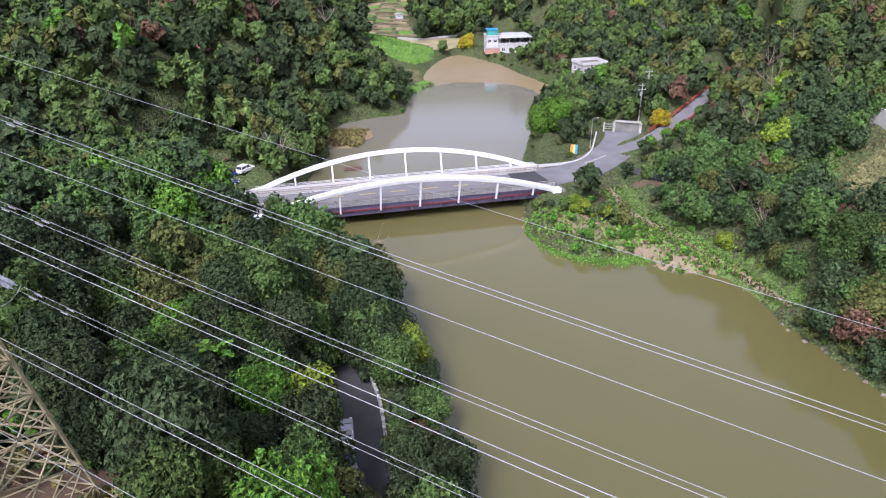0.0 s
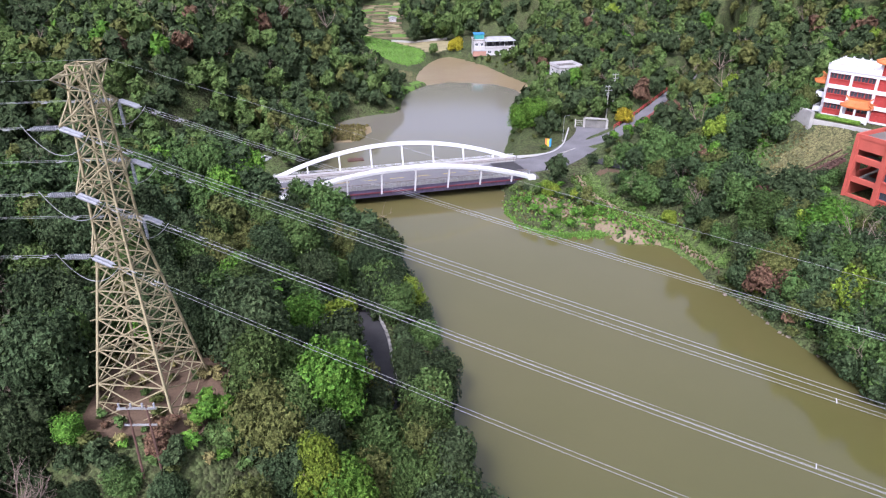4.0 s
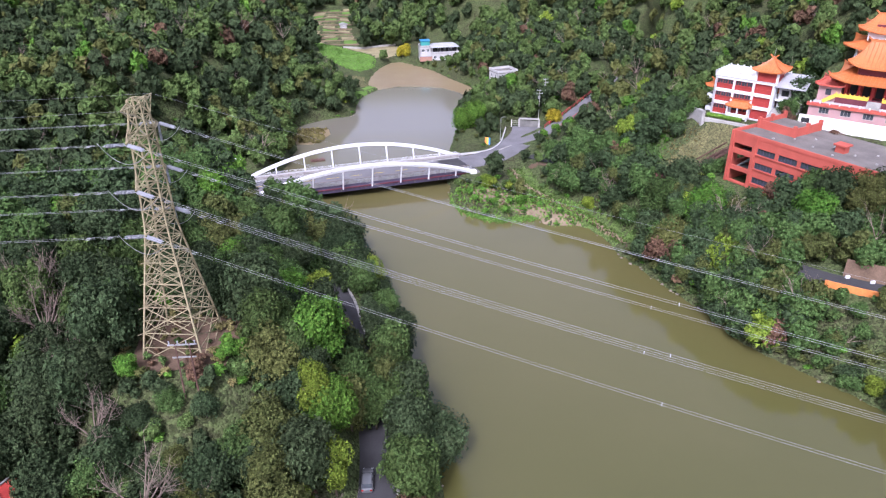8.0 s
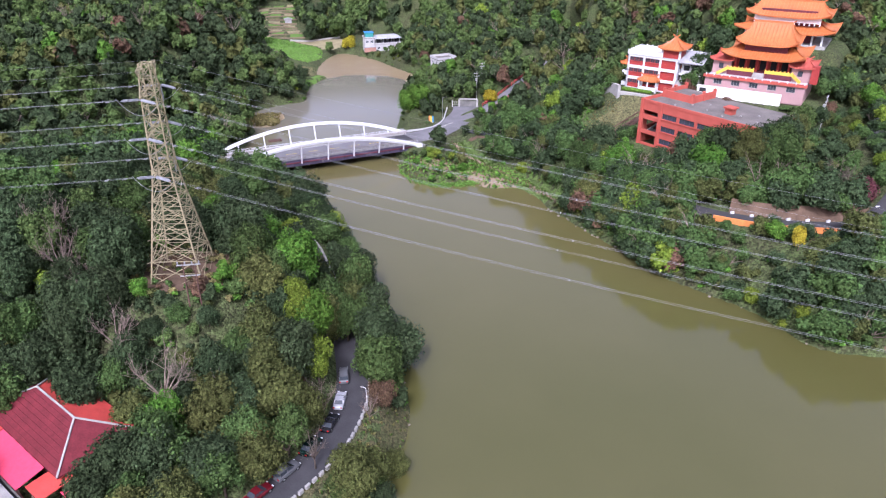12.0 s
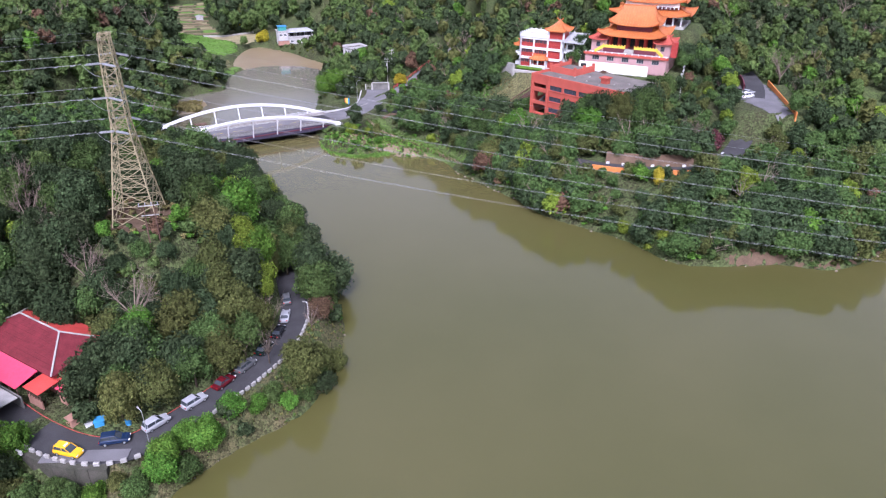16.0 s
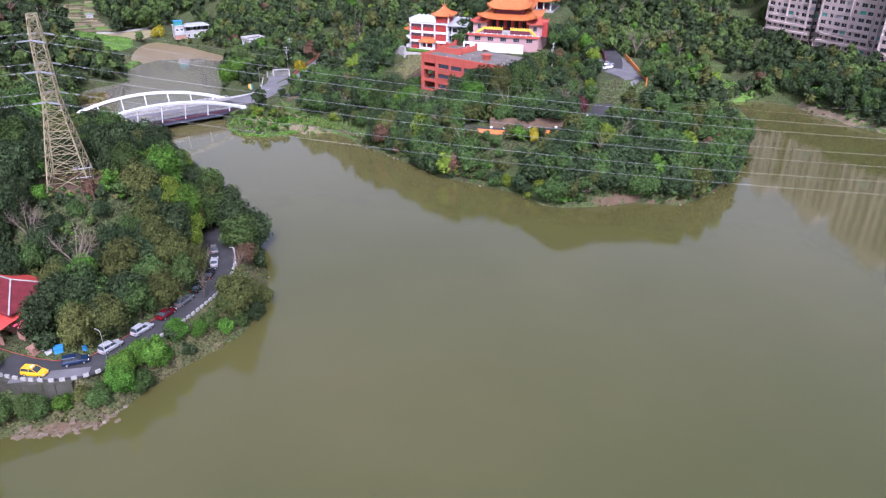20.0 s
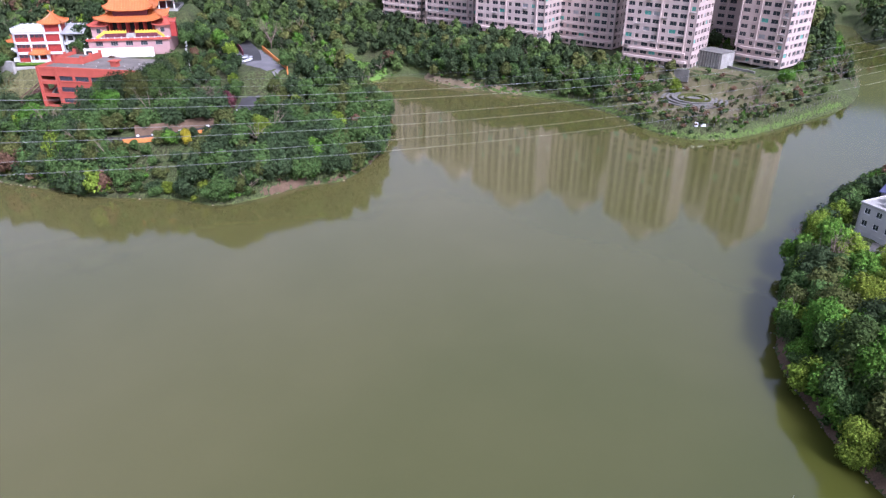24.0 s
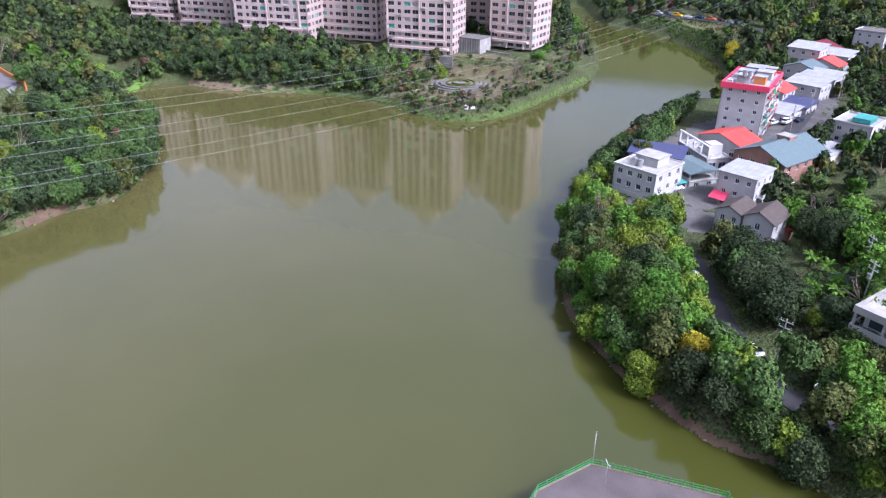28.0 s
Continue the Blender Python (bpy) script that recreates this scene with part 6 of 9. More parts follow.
ROW = [(222, -150, -120, 12, 9, 1, "pale_roof", "shed"), (232, -158, -120, 10, 8, 1, "blue_roof", "shed"), (238, -150, -118, 11, 10, 2, "red_roof", "gable"), (250, -162, -120, 12, 9, 2, "pale_roof", "shed"), (262, -168, -120, 12, 9, 2, "pale_roof", "shed"), (272, -163, -119, 12, 10, 2, "green_roof", "gable"),
       (284, -172, -119, 12, 9, 2, "red_roof", "gable"), (292, -166, -118, 12, 9, 3, "pale_roof", "shed"), (300, -178, -119, 12, 9, 2, "pale_roof", "shed"), (312, -172, -120, 14, 10, 2, "maroon_tile", "gable"), (224, -186, -120, 14, 11, 2, "blue_roof", "gable"), (244, -194, -120, 12, 11, 3, "pale_roof", "shed"),
       (262, -200, -118, 12, 10, 3, "pale_roof", "shed"), (282, -206, -119, 14, 10, 3, "green_roof", "gable"), (300, -204, -118, 12, 10, 4, "pale_roof", "shed"), (206, -190, -119, 10, 9, 2, "red_roof", "gable"), (332, -196, -118, 12, 10, 4, "flat_roof", "flat")]
for x, y, turn, w, d, fl, rm, kind in ROW:
    block("row_house", "weathered village house with a " + {"pale_roof": "pale metal", "blue_roof": "dark blue", "red_roof": "red sheet", "green_roof": "grey-green", "maroon_tile": "maroon tiled", "flat_roof": "flat grey"}[rm] + " roof", "house", at(x, y, height(x, y) - 0.2, turn), w, d, fl, 3.0,
          "white_wall" if (int(x) % 3) else "grey_wall", (3, 3, 2, 2), (1.2, 1.2, 0.9), roof=kind, roof_mat=rm, pitch=0.16 if kind == "shed" else 0.35, group="village row")
gy = thing("balcony_house", at(87.5, -157.0, 5.4, -128), "grey concrete house with deep open balconies", "house")
for z in (0, 3.2, 6.4):
    Mesh().box(-0.6, -1.4, z + 2.9, 9, 8, z + 3.2).make("floor_slab", M["concrete"], gy)
    Mesh().box(-0.6, -1.4, z + 3.2, 9, -1.2, z + 4.1).box(-0.6, -1.2, z + 3.2, -0.4, 8, z + 4.1).make("balcony_wall", M["concrete"], gy)
    for x in (-0.4, 4.0, 8.4):
        Mesh().box(x, -1.2, z, x + 0.35, -0.85, z + 2.9).make("column", M["concrete"], gy)
    Mesh().box(0.6, 0.6, z, 9, 8, z + 2.9).make("room_wall", M["grey_wall"], gy)
    for k in range(2):
        Mesh().box(1.4 + 3.8 * k, 0.54, z + 0.5, 3.6 + 3.8 * k, 0.597, z + 2.4).make("window", M["glass"], gy)
gs = thing("garden_shed", at(109, -157, 6.6, -110), "garden shelter with a pale green sheet roof", "shed")
for x in (0.2, 4.4):
    for y in (0.2, 3.2):
        Mesh().box(x - 0.06, y - 0.06, 0, x + 0.06, y + 0.06, 2.2).make("post", M["wood"], gs)
Mesh().box(-0.3, -0.3, 2.2, 4.9, 3.7, 2.3).make("roof", M["green_roof"], gs)
Mesh().box(1, 1, 0, 3, 2.2, 0.9).make("bench_table", M["wood"], gs)


# ---- the deck with the green fence ----
def deck():
    pts = [(53, -121.4), (46.2, -115.6), (36, -113.5), (24, -124), (24, -150), (52.6, -138.5)]
    M["pink_kerb"] = mat("faded_pink_kerb", (0.26, 0.17, 0.15), 0.85, var=0.3)
    M["deck_asphalt"] = mat("stained_deck_asphalt", (0.115, 0.098, 0.095), 0.85, var=0.4, scale=0.22, fine=6)
    Mesh().prism(pts, 3.2, 4.0).make("pavement", M["deck_asphalt"], None, "pale worn asphalt lakeside deck", "deck", kind="structure")
    Mesh().prism([(x * 0.98 + 0.7, y * 0.985 - 1.9) for x, y in pts], -3, 3.19).make("deck_wall", M["concrete"], None, "concrete wall below the lakeside deck", "wall", kind="structure")
    fence = thing("green_fence", Matrix.Translation((53, -121.4, 4.0)), "green painted steel railing round the deck edge", "fence")
    line = [pts[2], pts[1], pts[0], pts[5], pts[4]]
    post = None
    for (ax, ay), (bx, by) in zip(line, line[1:]):
        a, b = Vector((ax - 53, ay + 121.4, 0)), Vector((bx - 53, by + 121.4, 0))
        for z in (0.25, 0.6, 1.0):
            Mesh().beam(a + Vector((0, 0, z)), b + Vector((0, 0, z)), 0.05, 0.11 if z < 0.9 else 0.08).make("rail", M["green_rail"], fence)
        n = int((b - a).length / 1.4)
        for k in range(n):
            q = Matrix.Translation(a.lerp(b, k / n))
            if post is None:
                post = Mesh().box(-0.07, -0.07, 0, 0.07, 0.07, 1.15).make("post", M["concrete_dark"], fence)
                post.matrix_basis = q
            else:
                share(post, fence, q)
        Mesh().beam(a + Vector((0, 0, 0.1)), b + Vector((0, 0, 0.1)), 0.25, 0.16).make("kerb", M["pink_kerb"], fence)
    mast = thing("mast", Matrix.Translation((53.4, -121.6, 3.2)), "thin grey mast with small fittings at the deck corner", "mast")
    Mesh().tube([(0, 0, 0), (0.1, 0, 6.2)], 0.06, 6, 0.03).make("pole", M["galv"], mast)
    for z in (4.4, 5.0, 5.5):
        Mesh().beam((-0.25, 0, z), (0.3, 0, z), 0.08).make("fitting", M["white"], mast)
    lamp = thing("deck_lamp", Matrix.Translation((50.2, -123.6, 4.0)), "low white lamp post with two arms", "lamp post")
    Mesh().tube([(0, 0, 0), (0, 0, 3.4)], 0.045, 6, 0.035).make("pole", M["galv"], lamp)
    for s in (-1, 1):
        Mesh().beam((0, 0, 3.3), (0.5 * s, 0.3 * s, 3.5), 0.06).make("arm", M["white"], lamp)
        Mesh().box(0.5 * s - 0.12, 0.3 * s - 0.07, 3.44, 0.5 * s + 0.12, 0.3 * s + 0.07, 3.53).make("lamp_head", M["concrete"], lamp)


deck()


# ---- cars ----
CARPAINT = {k: mat("car_paint_" + k, c, 0.22, 0.3 if k in ("silver", "grey") else 0.0, var=0.05, bump=0) for k, c in
            {"silver": (0.5, 0.51, 0.53), "black": (0.015, 0.015, 0.018), "white": (0.75, 0.75, 0.76), "red": (0.1, 0.008, 0.012), "blue": (0.012, 0.026, 0.065), "yellow": (0.75, 0.42, 0.01), "green": (0.006, 0.02, 0.016), "grey": (0.16, 0.165, 0.17), "orange": (0.6, 0.14, 0.02)}.items()}
M["lamp_lens"] = mat("headlamp_lens", (0.7, 0.72, 0.75), 0.15, var=0.05, bump=0)
M["tail_lens"] = mat("tail_lamp_lens", (0.35, 0.01, 0.01), 0.2, var=0.05, bump=0)
CARS = {}


def loft(ms, rows, slot=0):
    """Rows of x and (half width, z) rings lofted along x; mirrored in y."""
    k = len(rows[0][1])
    vs = []
    for x, ring in rows:
        vs += [(x, y, z) for y, z in ring] + [(x, -y, z) for y, z in ring[::-1]]
    n = 2 * k
    fs = [(i * n + j, i * n + (j + 1) % n, (i + 1) * n + (j + 1) % n, (i + 1) * n + j) for i in range(len(rows) - 1) for j in range(n)]
    fs += [tuple(range(n))[::-1], tuple(range((len(rows) - 1) * n, len(rows) * n))]
    return ms.add(vs, fs, slot)


def car_meshes(style):
    van = style in ("suv", "van")
    L, W = (4.5, 0.89)
    hood, roof = (1.0, 1.72) if van else (0.88, 1.45)
    body = Mesh()
    ring = lambda w, z0, z1: [(w * 0.86, z0), (w, z0 + 0.16), (w, z1 - 0.16), (w * 0.9, z1)]
    loft(body, [(-2.25, ring(W * 0.86, 0.34, 0.78)), (-2.1, ring(W * 0.96, 0.26, hood + 0.02)), (-1.3, ring(W, 0.22, hood + 0.05)), (0.6, ring(W, 0.22, hood + 0.03)), (1.5, ring(W, 0.22, hood - 0.03)), (2.08, ring(W * 0.93, 0.26, hood - 0.15)), (2.25, ring(W * 0.8, 0.34, 0.6))])
    cab = Mesh()
    back = -2.05 if van else -1.55
    r2 = lambda w, z: [(w, hood - 0.02), (w, z)]
    loft(cab, [(back, r2(W * 0.86, hood + 0.02)), (back + (0.2 if van else 0.6), r2(W * 0.8, roof - 0.06)), (0.1, r2(W * 0.8, roof - 0.06)), (1.05, r2(W * 0.86, hood + 0.01))])
    rf = Mesh()
    loft(rf, [(back + (0.18 if van else 0.58), [(W * 0.8, roof - 0.08), (W * 0.74, roof)]), (-0.4, [(W * 0.81, roof - 0.07), (W * 0.74, roof + 0.03)]), (0.2, [(W * 0.8, roof - 0.08), (W * 0.74, roof - 0.01)])])
    pil = Mesh()
    for s in (-1, 1):
        for xa, xb in ((0.12, 1.05), (-0.45, -0.5), (back + (0.25 if van else 0.62), back + 0.05)):
            pil.beam((xa, s * W * 0.8, roof - 0.05), (xb, s * W * 0.88, hood), 0.09, 0.05)
    wheel = Mesh().tube([(0, -0.11, 0), (0, 0.11, 0)], 0.32, 14)
    rim = Mesh().tube([(0, -0.115, 0), (0, 0.115, 0)], 0.19, 10)
    hl = Mesh().box(2.06, 0.45, 0.6, 2.24, 0.78, 0.74)
    tl = Mesh().box(-2.26, 0.5, 0.66, -2.1, 0.84, 0.84)
    return dict(body=body, cab=cab, roof=rf, pillar=pil, wheel=wheel, rim=rim, headlamp=hl, tail_lamp=tl)


def car(style, paint, label, x, y, z, heading, group="parked cars", scale=1.0):
    if style not in CARS:
        CARS[style] = {}
        CARS[style]["parts"] = car_meshes(style)
    key = paint
    top = thing("car", pose(x, y, z, 0, 0, heading) @ Matrix.Scale(scale, 4), label, "car", group)
    got = CARS[style]

    def put(part, mt, m=Matrix(), parent=top):
        k = (part, mt.name)
        if k not in got:
            got[k] = got["parts"][part].make(part, mt, parent)
            got[k].matrix_basis = m
            return got[k]
        return share(got[k], parent, m, part)

    put("body", CARPAINT[paint])
    put("cab", M["glass"])
    put("roof", CARPAINT[paint])
    put("pillar", CARPAINT[paint])
    for a in (-1.38, 1.42):
        for s in (-1, 1):
            wob = put("wheel", M["rubber"], Matrix.Translation((a, s * 0.8, 0.32)))
            put("rim", M["galv"], Matrix(), wob)
    for part, mt in (("headlamp", "lamp_lens"), ("tail_lamp", "tail_lens")):
        put(part, M[mt])
        put(part, M[mt], Matrix.Rotation(0, 4, "Z") @ Matrix.Translation((0, -1.25, 0)))
    return top


def on_road(line, x, y, off):
    """The place nearest to x, y on a road, moved off to its left, with the road's heading."""
    d, at_ = seg_dist(np.array([x], float), np.array([y], float), line)
    i = min(int(at_[0]), len(line) - 2)
    u = at_[0] - i
    p, t = line[i] + (line[i + 1] - line[i]) * u, line[i + 1] - line[i]
    t = t / np.hypot(t[0], t[1])
    return p[0] - t[1] * off, p[1] + t[0] * off, p[2] + 0.05, math.degrees(math.atan2(t[1], t[0]))


for style, paint, lab, x, y, off in (("van", "grey", "grey van parked under the trees", -3.0, 20.3, 1.35), ("sedan", "silver", "silver saloon parked at the lake road", -5.1, 14.2, 1.35), ("sedan", "black", "black saloon parked at the lake road", -6.6, 9.2, 1.35), ("sedan", "green", "dark green saloon half hidden by leaves", -9.3, 4.6, 1.6),
                                     ("suv", "grey", "grey-blue hatchback parked at the lake road", -12.7, 0.4, 1.35), ("sedan", "red", "dark red saloon parked at the lake road", -16.2, -3.0, 1.35), ("suv", "silver", "silver hatchback parked at the lake road", -20.8, -6.4, 1.35), ("suv", "silver", "white and silver off-road car parked beside the lamp", -26, -9.9, 1.6),
                                     ("van", "blue", "dark blue van with a roof rack parked roadside", -31.2, -11.8, 1.7), ("sedan", "silver", "silver saloon parked below the wood", -9.9, 60.2, 1.5), ("sedan", "black", "black car parked below the wood", -9.0, 55.4, 1.5), ("suv", "white", "white car parked below the wood", -7.6, 50.6, 1.5)):
    px, py, pz, hd = on_road(LAKE_ROAD, x, y, off)
    car(style, paint, lab, px, py, pz, hd, scale=0.88)
px, py, pz, hd = on_road(LAKE_ROAD, -37.3, -13.4, -1.2)
taxi = car("suv", "yellow", "bright yellow taxi on the bend of the road", px, py, pz, hd, "", 0.88)
Mesh().box(-0.25, -0.35, 1.72, 0.0, 0.35, 1.9).make("roof_sign", M["white"], taxi)
for style, paint, lab, x, y, off, line in (("sedan", "white", "white car parked in the village lane", 80.5, -143.0, 1.8, VILLAGE_ROAD), ("sedan", "black", "black car parked in the village lane", 83.5, -141.2, -1.6, VILLAGE_ROAD), ("sedan", "silver", "silver car in the shaded lane", 107.4, -131.0, 1.6, VILLAGE_ROAD)):
    px, py, pz, hd = on_road(line, x, y, off)
    car(style, paint, lab, px, py, pz, hd)
for style, paint, lab, x, y, z, hd in (("sedan", "black", "black car parked by the grey house", 79.0, -158, 5.35, 120), ("suv", "white", "white car parked under the teal carport", 148.6, -128.6, 5.75, -60), ("sedan", "silver", "silver car under the garage roof", 155.5, -132.5, 5.95, 40), ("van", "red", "small red truck parked outside the house", 140.0, -127.2, 5.7, 60),
                                       ("suv", "white", "white car parked outside the row", 216, -160, 8.0, -30), ("sedan", "white", "white car parked near the block", 214, -156, 7.9, -35), ("sedan", "blue", "dark blue car parked near the block", 219, -164, 8.0, -35), ("suv", "white", "white car standing in the hilltop car park", 130.2, 67.2, 22.3, 15),
                                       ("sedan", "silver", "silver car standing in the hilltop car park", 133, 70.5, 22.3, 15), ("sedan", "blue", "dark blue car parked by the bridge end", -46, 142, 2.8, 10), ("suv", "white", "white car parked by the bridge end", -43.4, 146.8, 2.8, 60), ("van", "blue", "light blue van by the bridge end", -47.1, 145.2, 2.8, 20)):
    car(style, paint, lab, x, y, max(z, height(x, y) + 0.02), hd)
for k, (paint, style) in enumerate((("white", "sedan"), ("white", "suv"), ("grey", "van"), ("yellow", "van"), ("white", "sedan"), ("blue", "van"), ("orange", "van"), ("red", "sedan"), ("silver", "sedan"), ("blue", "van"), ("silver", "sedan"))):
    x, y, z, hd = along(FAR_ROAD, 6.6, 1.2, 4)[k]
    car(style, paint, paint + " vehicle in a row on the far bank road", x, y, z + 0.05, hd, "vehicles on the far road", 1.25 if style == "van" else 1.0)


# ---- street furniture and bank details ----
bollard = None
for x, y, z, hd in along(LAKE_ROAD, 1.25, -2.65, 14, 80):
    m = pose(x, y, z - 0.1, 0, 0, hd)
    if bollard is None:
        bollard = Mesh().box(-0.42, -0.2, 0, 0.42, 0.2, 0.62).make("roadside_block", M["concrete"], None, "weathered pale concrete guard block on the road edge", "road block", "guard blocks", bevel=0.07)
        bollard.matrix_world = m
    else:
        copy_thing(bollard, m)
for i0, i1, off, mt, lab in ((6, 44, 3.0, "steel_red", "thin red kerb line along the lane"),):
    ms = Mesh()
    pts = along(LAKE_ROAD, 1.0, off - 0.35, i0, i1)
    for a, b in zip(pts, pts[1:]):
        ms.beam((a[0], a[1], a[2] + 0.05), (b[0], b[1], b[2] + 0.05), 0.12, 0.03)
    ms.make("kerb_line", M[mt], None, lab, "kerb", kind="structure")
ms = Mesh()
pts = along(LAKE_ROAD, 1.5, -2.95, 14, 30)
for a, b in zip(pts, pts[1:]):
    ms.beam((a[0], a[1], a[2] - 1.6), (b[0], b[1], b[2] - 1.6), 1.3, 3.16)
M["mossy_stone"] = mat("dark_mossy_stone", (0.075, 0.068, 0.058), 0.95, var=0.5, scale=0.6, fine=5, bump=0.5, hue=(0.04, 0.045, 0.028))
ms.make("retaining_wall", M["mossy_stone"], None, "dark stone retaining wall under the road bend", "wall")
Mesh(pose(-36.5, -13.2, 5.27, 0, 0, -14)).box(-4, -1.3, 0, 7.5, 0.9, 0.09).make("concrete_apron", M["asphalt_pale"], None, "pale concrete patch on the road bend", "pavement", kind="structure")
rail = Mesh()
rail.beam((-47.5, -8.0, 5.9), (-42.8, -11.6, 5.9), 0.3, 0.7)
rail.make("low_wall", M["white_wall"], None, "short white roadside wall", "wall", bevel=0.05)


def street_lamp(x, y, z, h, label, reach=1.2, turn=0, mt="galv"):
    top = thing("street_lamp", pose(x, y, z, 0, 0, turn), label, "street lamp")
    Mesh().tube([(0, 0, 0), (0, 0, h * 0.9), (0.1 * reach, 0, h * 0.97), (0.4 * reach, 0, h), (reach, 0, h)], 0.06, 7, 0.035).make("pole", M[mt], top)
    Mesh().box(reach - 0.1, -0.1, h - 0.07, reach + 0.4, 0.1, h + 0.04).make("lamp_head", M["concrete"], top, bevel=0.03)
    Mesh().box(-0.2, -0.2, -0.3, 0.2, 0.2, 0.3).make("base", M["concrete"], top)


street_lamp(35.3, 161.0, 4.6, 7.2, "pale green street lamp at the junction", 1.2, 20)
street_lamp(-26.6, -14.6, 5.0, 6.6, "thin street lamp on the lake road", 1.0, 120)
street_lamp(-1.7, 12.2, 4.8, 4.0, "thin white street lamp on the lake road", 0.5, 150, "white")
street_lamp(70.5, -149.5, 5.2, 6.5, "bare roadside pole lamp in the village", 0.9, 150)


def utility_pole(x, y, h, turn, label):
    top = thing("utility_pole", pose(x, y, height(x, y) - 0.3, 0, 0, turn), label, "utility pole")
    Mesh().tube([(0, 0, 0), (0, 0, h)], 0.17, 8, 0.11).make("pole", M["concrete"], top)
    for z in (h - 0.5, h - 1.6):
        Mesh().beam((-1.1, 0, z), (1.1, 0, z), 0.12).make("crossarm", M["galv"], top)
        for q in (-0.9, 0, 0.9):
            Mesh().tube([(q, 0, z + 0.05), (q, 0, z + 0.4)], 0.08, 6).make("insulator", M["insul"], top)
    Mesh().box(-0.3, 0.15, h - 3.2, 0.3, 0.6, h - 2.3).make("transformer", M["galv"], top)


for x, y, h, t in ((50.5, 176.5, 10, 10), (54, 184, 10, 20), (118.5, 82, 10, 40), (98, -160, 9, 30), (113, -163, 9, 20), (206, -160, 9, 0), (84, -146.5, 8, 60), (228, -168, 9, 0), (252, -180, 9, 0)):
    utility_pole(x, y, h, t, "grey concrete utility pole with crossarms")


def gate():
    top = thing("barrier_gate", pose(43.1, 171.4, 5.45, 0, 0, -14), "closed grey sheet gate between pale posts", "gate")
    for x in (0, 6.4):
        Mesh().box(x - 0.3, -0.3, -0.5, x + 0.3, 0.3, 2.6).make("gate_post", M["concrete"], top)
    Mesh().box(0.32, -0.06, 0.15, 6.08, 0.06, 2.3).make("gate_leaf", M["concrete_dark"], top)
    Mesh().box(0, -0.5, 2.61, 6.4, 0.5, 2.9).make("gate_canopy", M["concrete"], top)
    for z in (0.7, 1.3, 1.9):
        Mesh().beam((-2.4, 0, z), (-0.3, 0, z), 0.1).make("bar", M["concrete"], top)
    Mesh().box(-2.6, -0.2, -0.5, -2.3, 0.2, 2.2).make("side_post", M["white_wall"], top)


gate()
Mesh(pose(35.3, 152.8, 4.2, 0, 0, 40)).box(-4, 0, -0.6, 9, 0.35, 0.5).make("kerb_wall", M["concrete"], None, "low pale wall curving round the planted corner", "wall", bevel=0.04)
sg = thing("sign_panel", pose(29.9, 157.2, height(29.9, 157.2), 0, 0, -10), "upright panel striped orange, yellow and blue", "sign")
for k, mt in enumerate(("orange", "gold", "blue")):
    Mesh().box(k * 0.55, 0, 0.3, k * 0.55 + 0.53, 0.12, 2.5).make("stripe", M[mt], sg)
Mesh().box(0.2, 0.02, -0.4, 0.32, 0.1, 0.3).box(1.3, 0.02, -0.4, 1.42, 0.1, 0.3).make("leg", M["galv"], sg)
ms = Mesh(pose(56.2, 164.2, height(56.2, 164.2) + 0.3, 0, 0, 25)).box(-2.4, -0.25, -0.6, 2.4, 0.25, 1.0)
ms.make("stone_block", M["dry_stone"] if "dry_stone" in M else M["stone"], None, "low yellowish stone wall by the junction", "wall", bevel=0.06)

# handrails of the hill road
for off in (-2.3, 2.3):
    rl = thing("road_railing", Matrix.Translation(tuple(HILL_ROAD[8])), "rusty red railing along the uphill road", "railing")
    pts = along(HILL_ROAD, 3.0, off, 8, 37)
    o = Vector(HILL_ROAD[8])
    for a, b in zip(pts, pts[1:]):
        for z in (0.55, 1.05):
            Mesh().beam(Vector(a[:3]) - o + Vector((0, 0, z)), Vector(b[:3]) - o + Vector((0, 0, z)), 0.14).make("rail", M["steel_red"], rl)
        Mesh().box(a[0] - o.x - 0.08, a[1] - o.y - 0.08, a[2] - o.z - 0.3, a[0] - o.x + 0.08, a[1] - o.y + 0.08, a[2] - o.z + 1.15).make("post", M["steel_red"], rl)

# the shore path with its timber posts
fence = None
for x, y, z, hd in along(PATH_E, 1.9, -0.8):
    zz = height(x, y)
    m = pose(x, y, zz - 0.2, 0, 0, hd)
    if fence is None:
        fence = Mesh().tube([(0, 0, 0), (0, 0, 0.95)], 0.12, 7).make("path_post", M["wood"], None, "short dark timber fence post on the shore path", "post", "shore path posts")
        fence.matrix_world = m
    else:
        copy_thing(fence, m)
PATH_F = curve([(222, 38, 1.4), (225, 15, 1.5), (228, 0, 1.6), (222.5, -24, 1.6), (213, -41, 1.6), (212, -55, 1.6), (223, -66, 1.6), (249, -76.5, 1.6), (284, -87.5, 1.6)], 6)
pf = None
for x, y, z, hd in along(PATH_F, 2.4, 0.0):
    m = pose(x, y, height(x, y) - 0.2, 0, 0, hd)
    if pf is None:
        pf = Mesh().tube([(0, 0, 0), (0, 0, 1.2)], 0.12, 6).make("shore_post", M["concrete_dark"], None, "grey railing post along the park shore", "post", "park shore posts")
        pf.matrix_world = m
    else:
        copy_thing(pf, m)

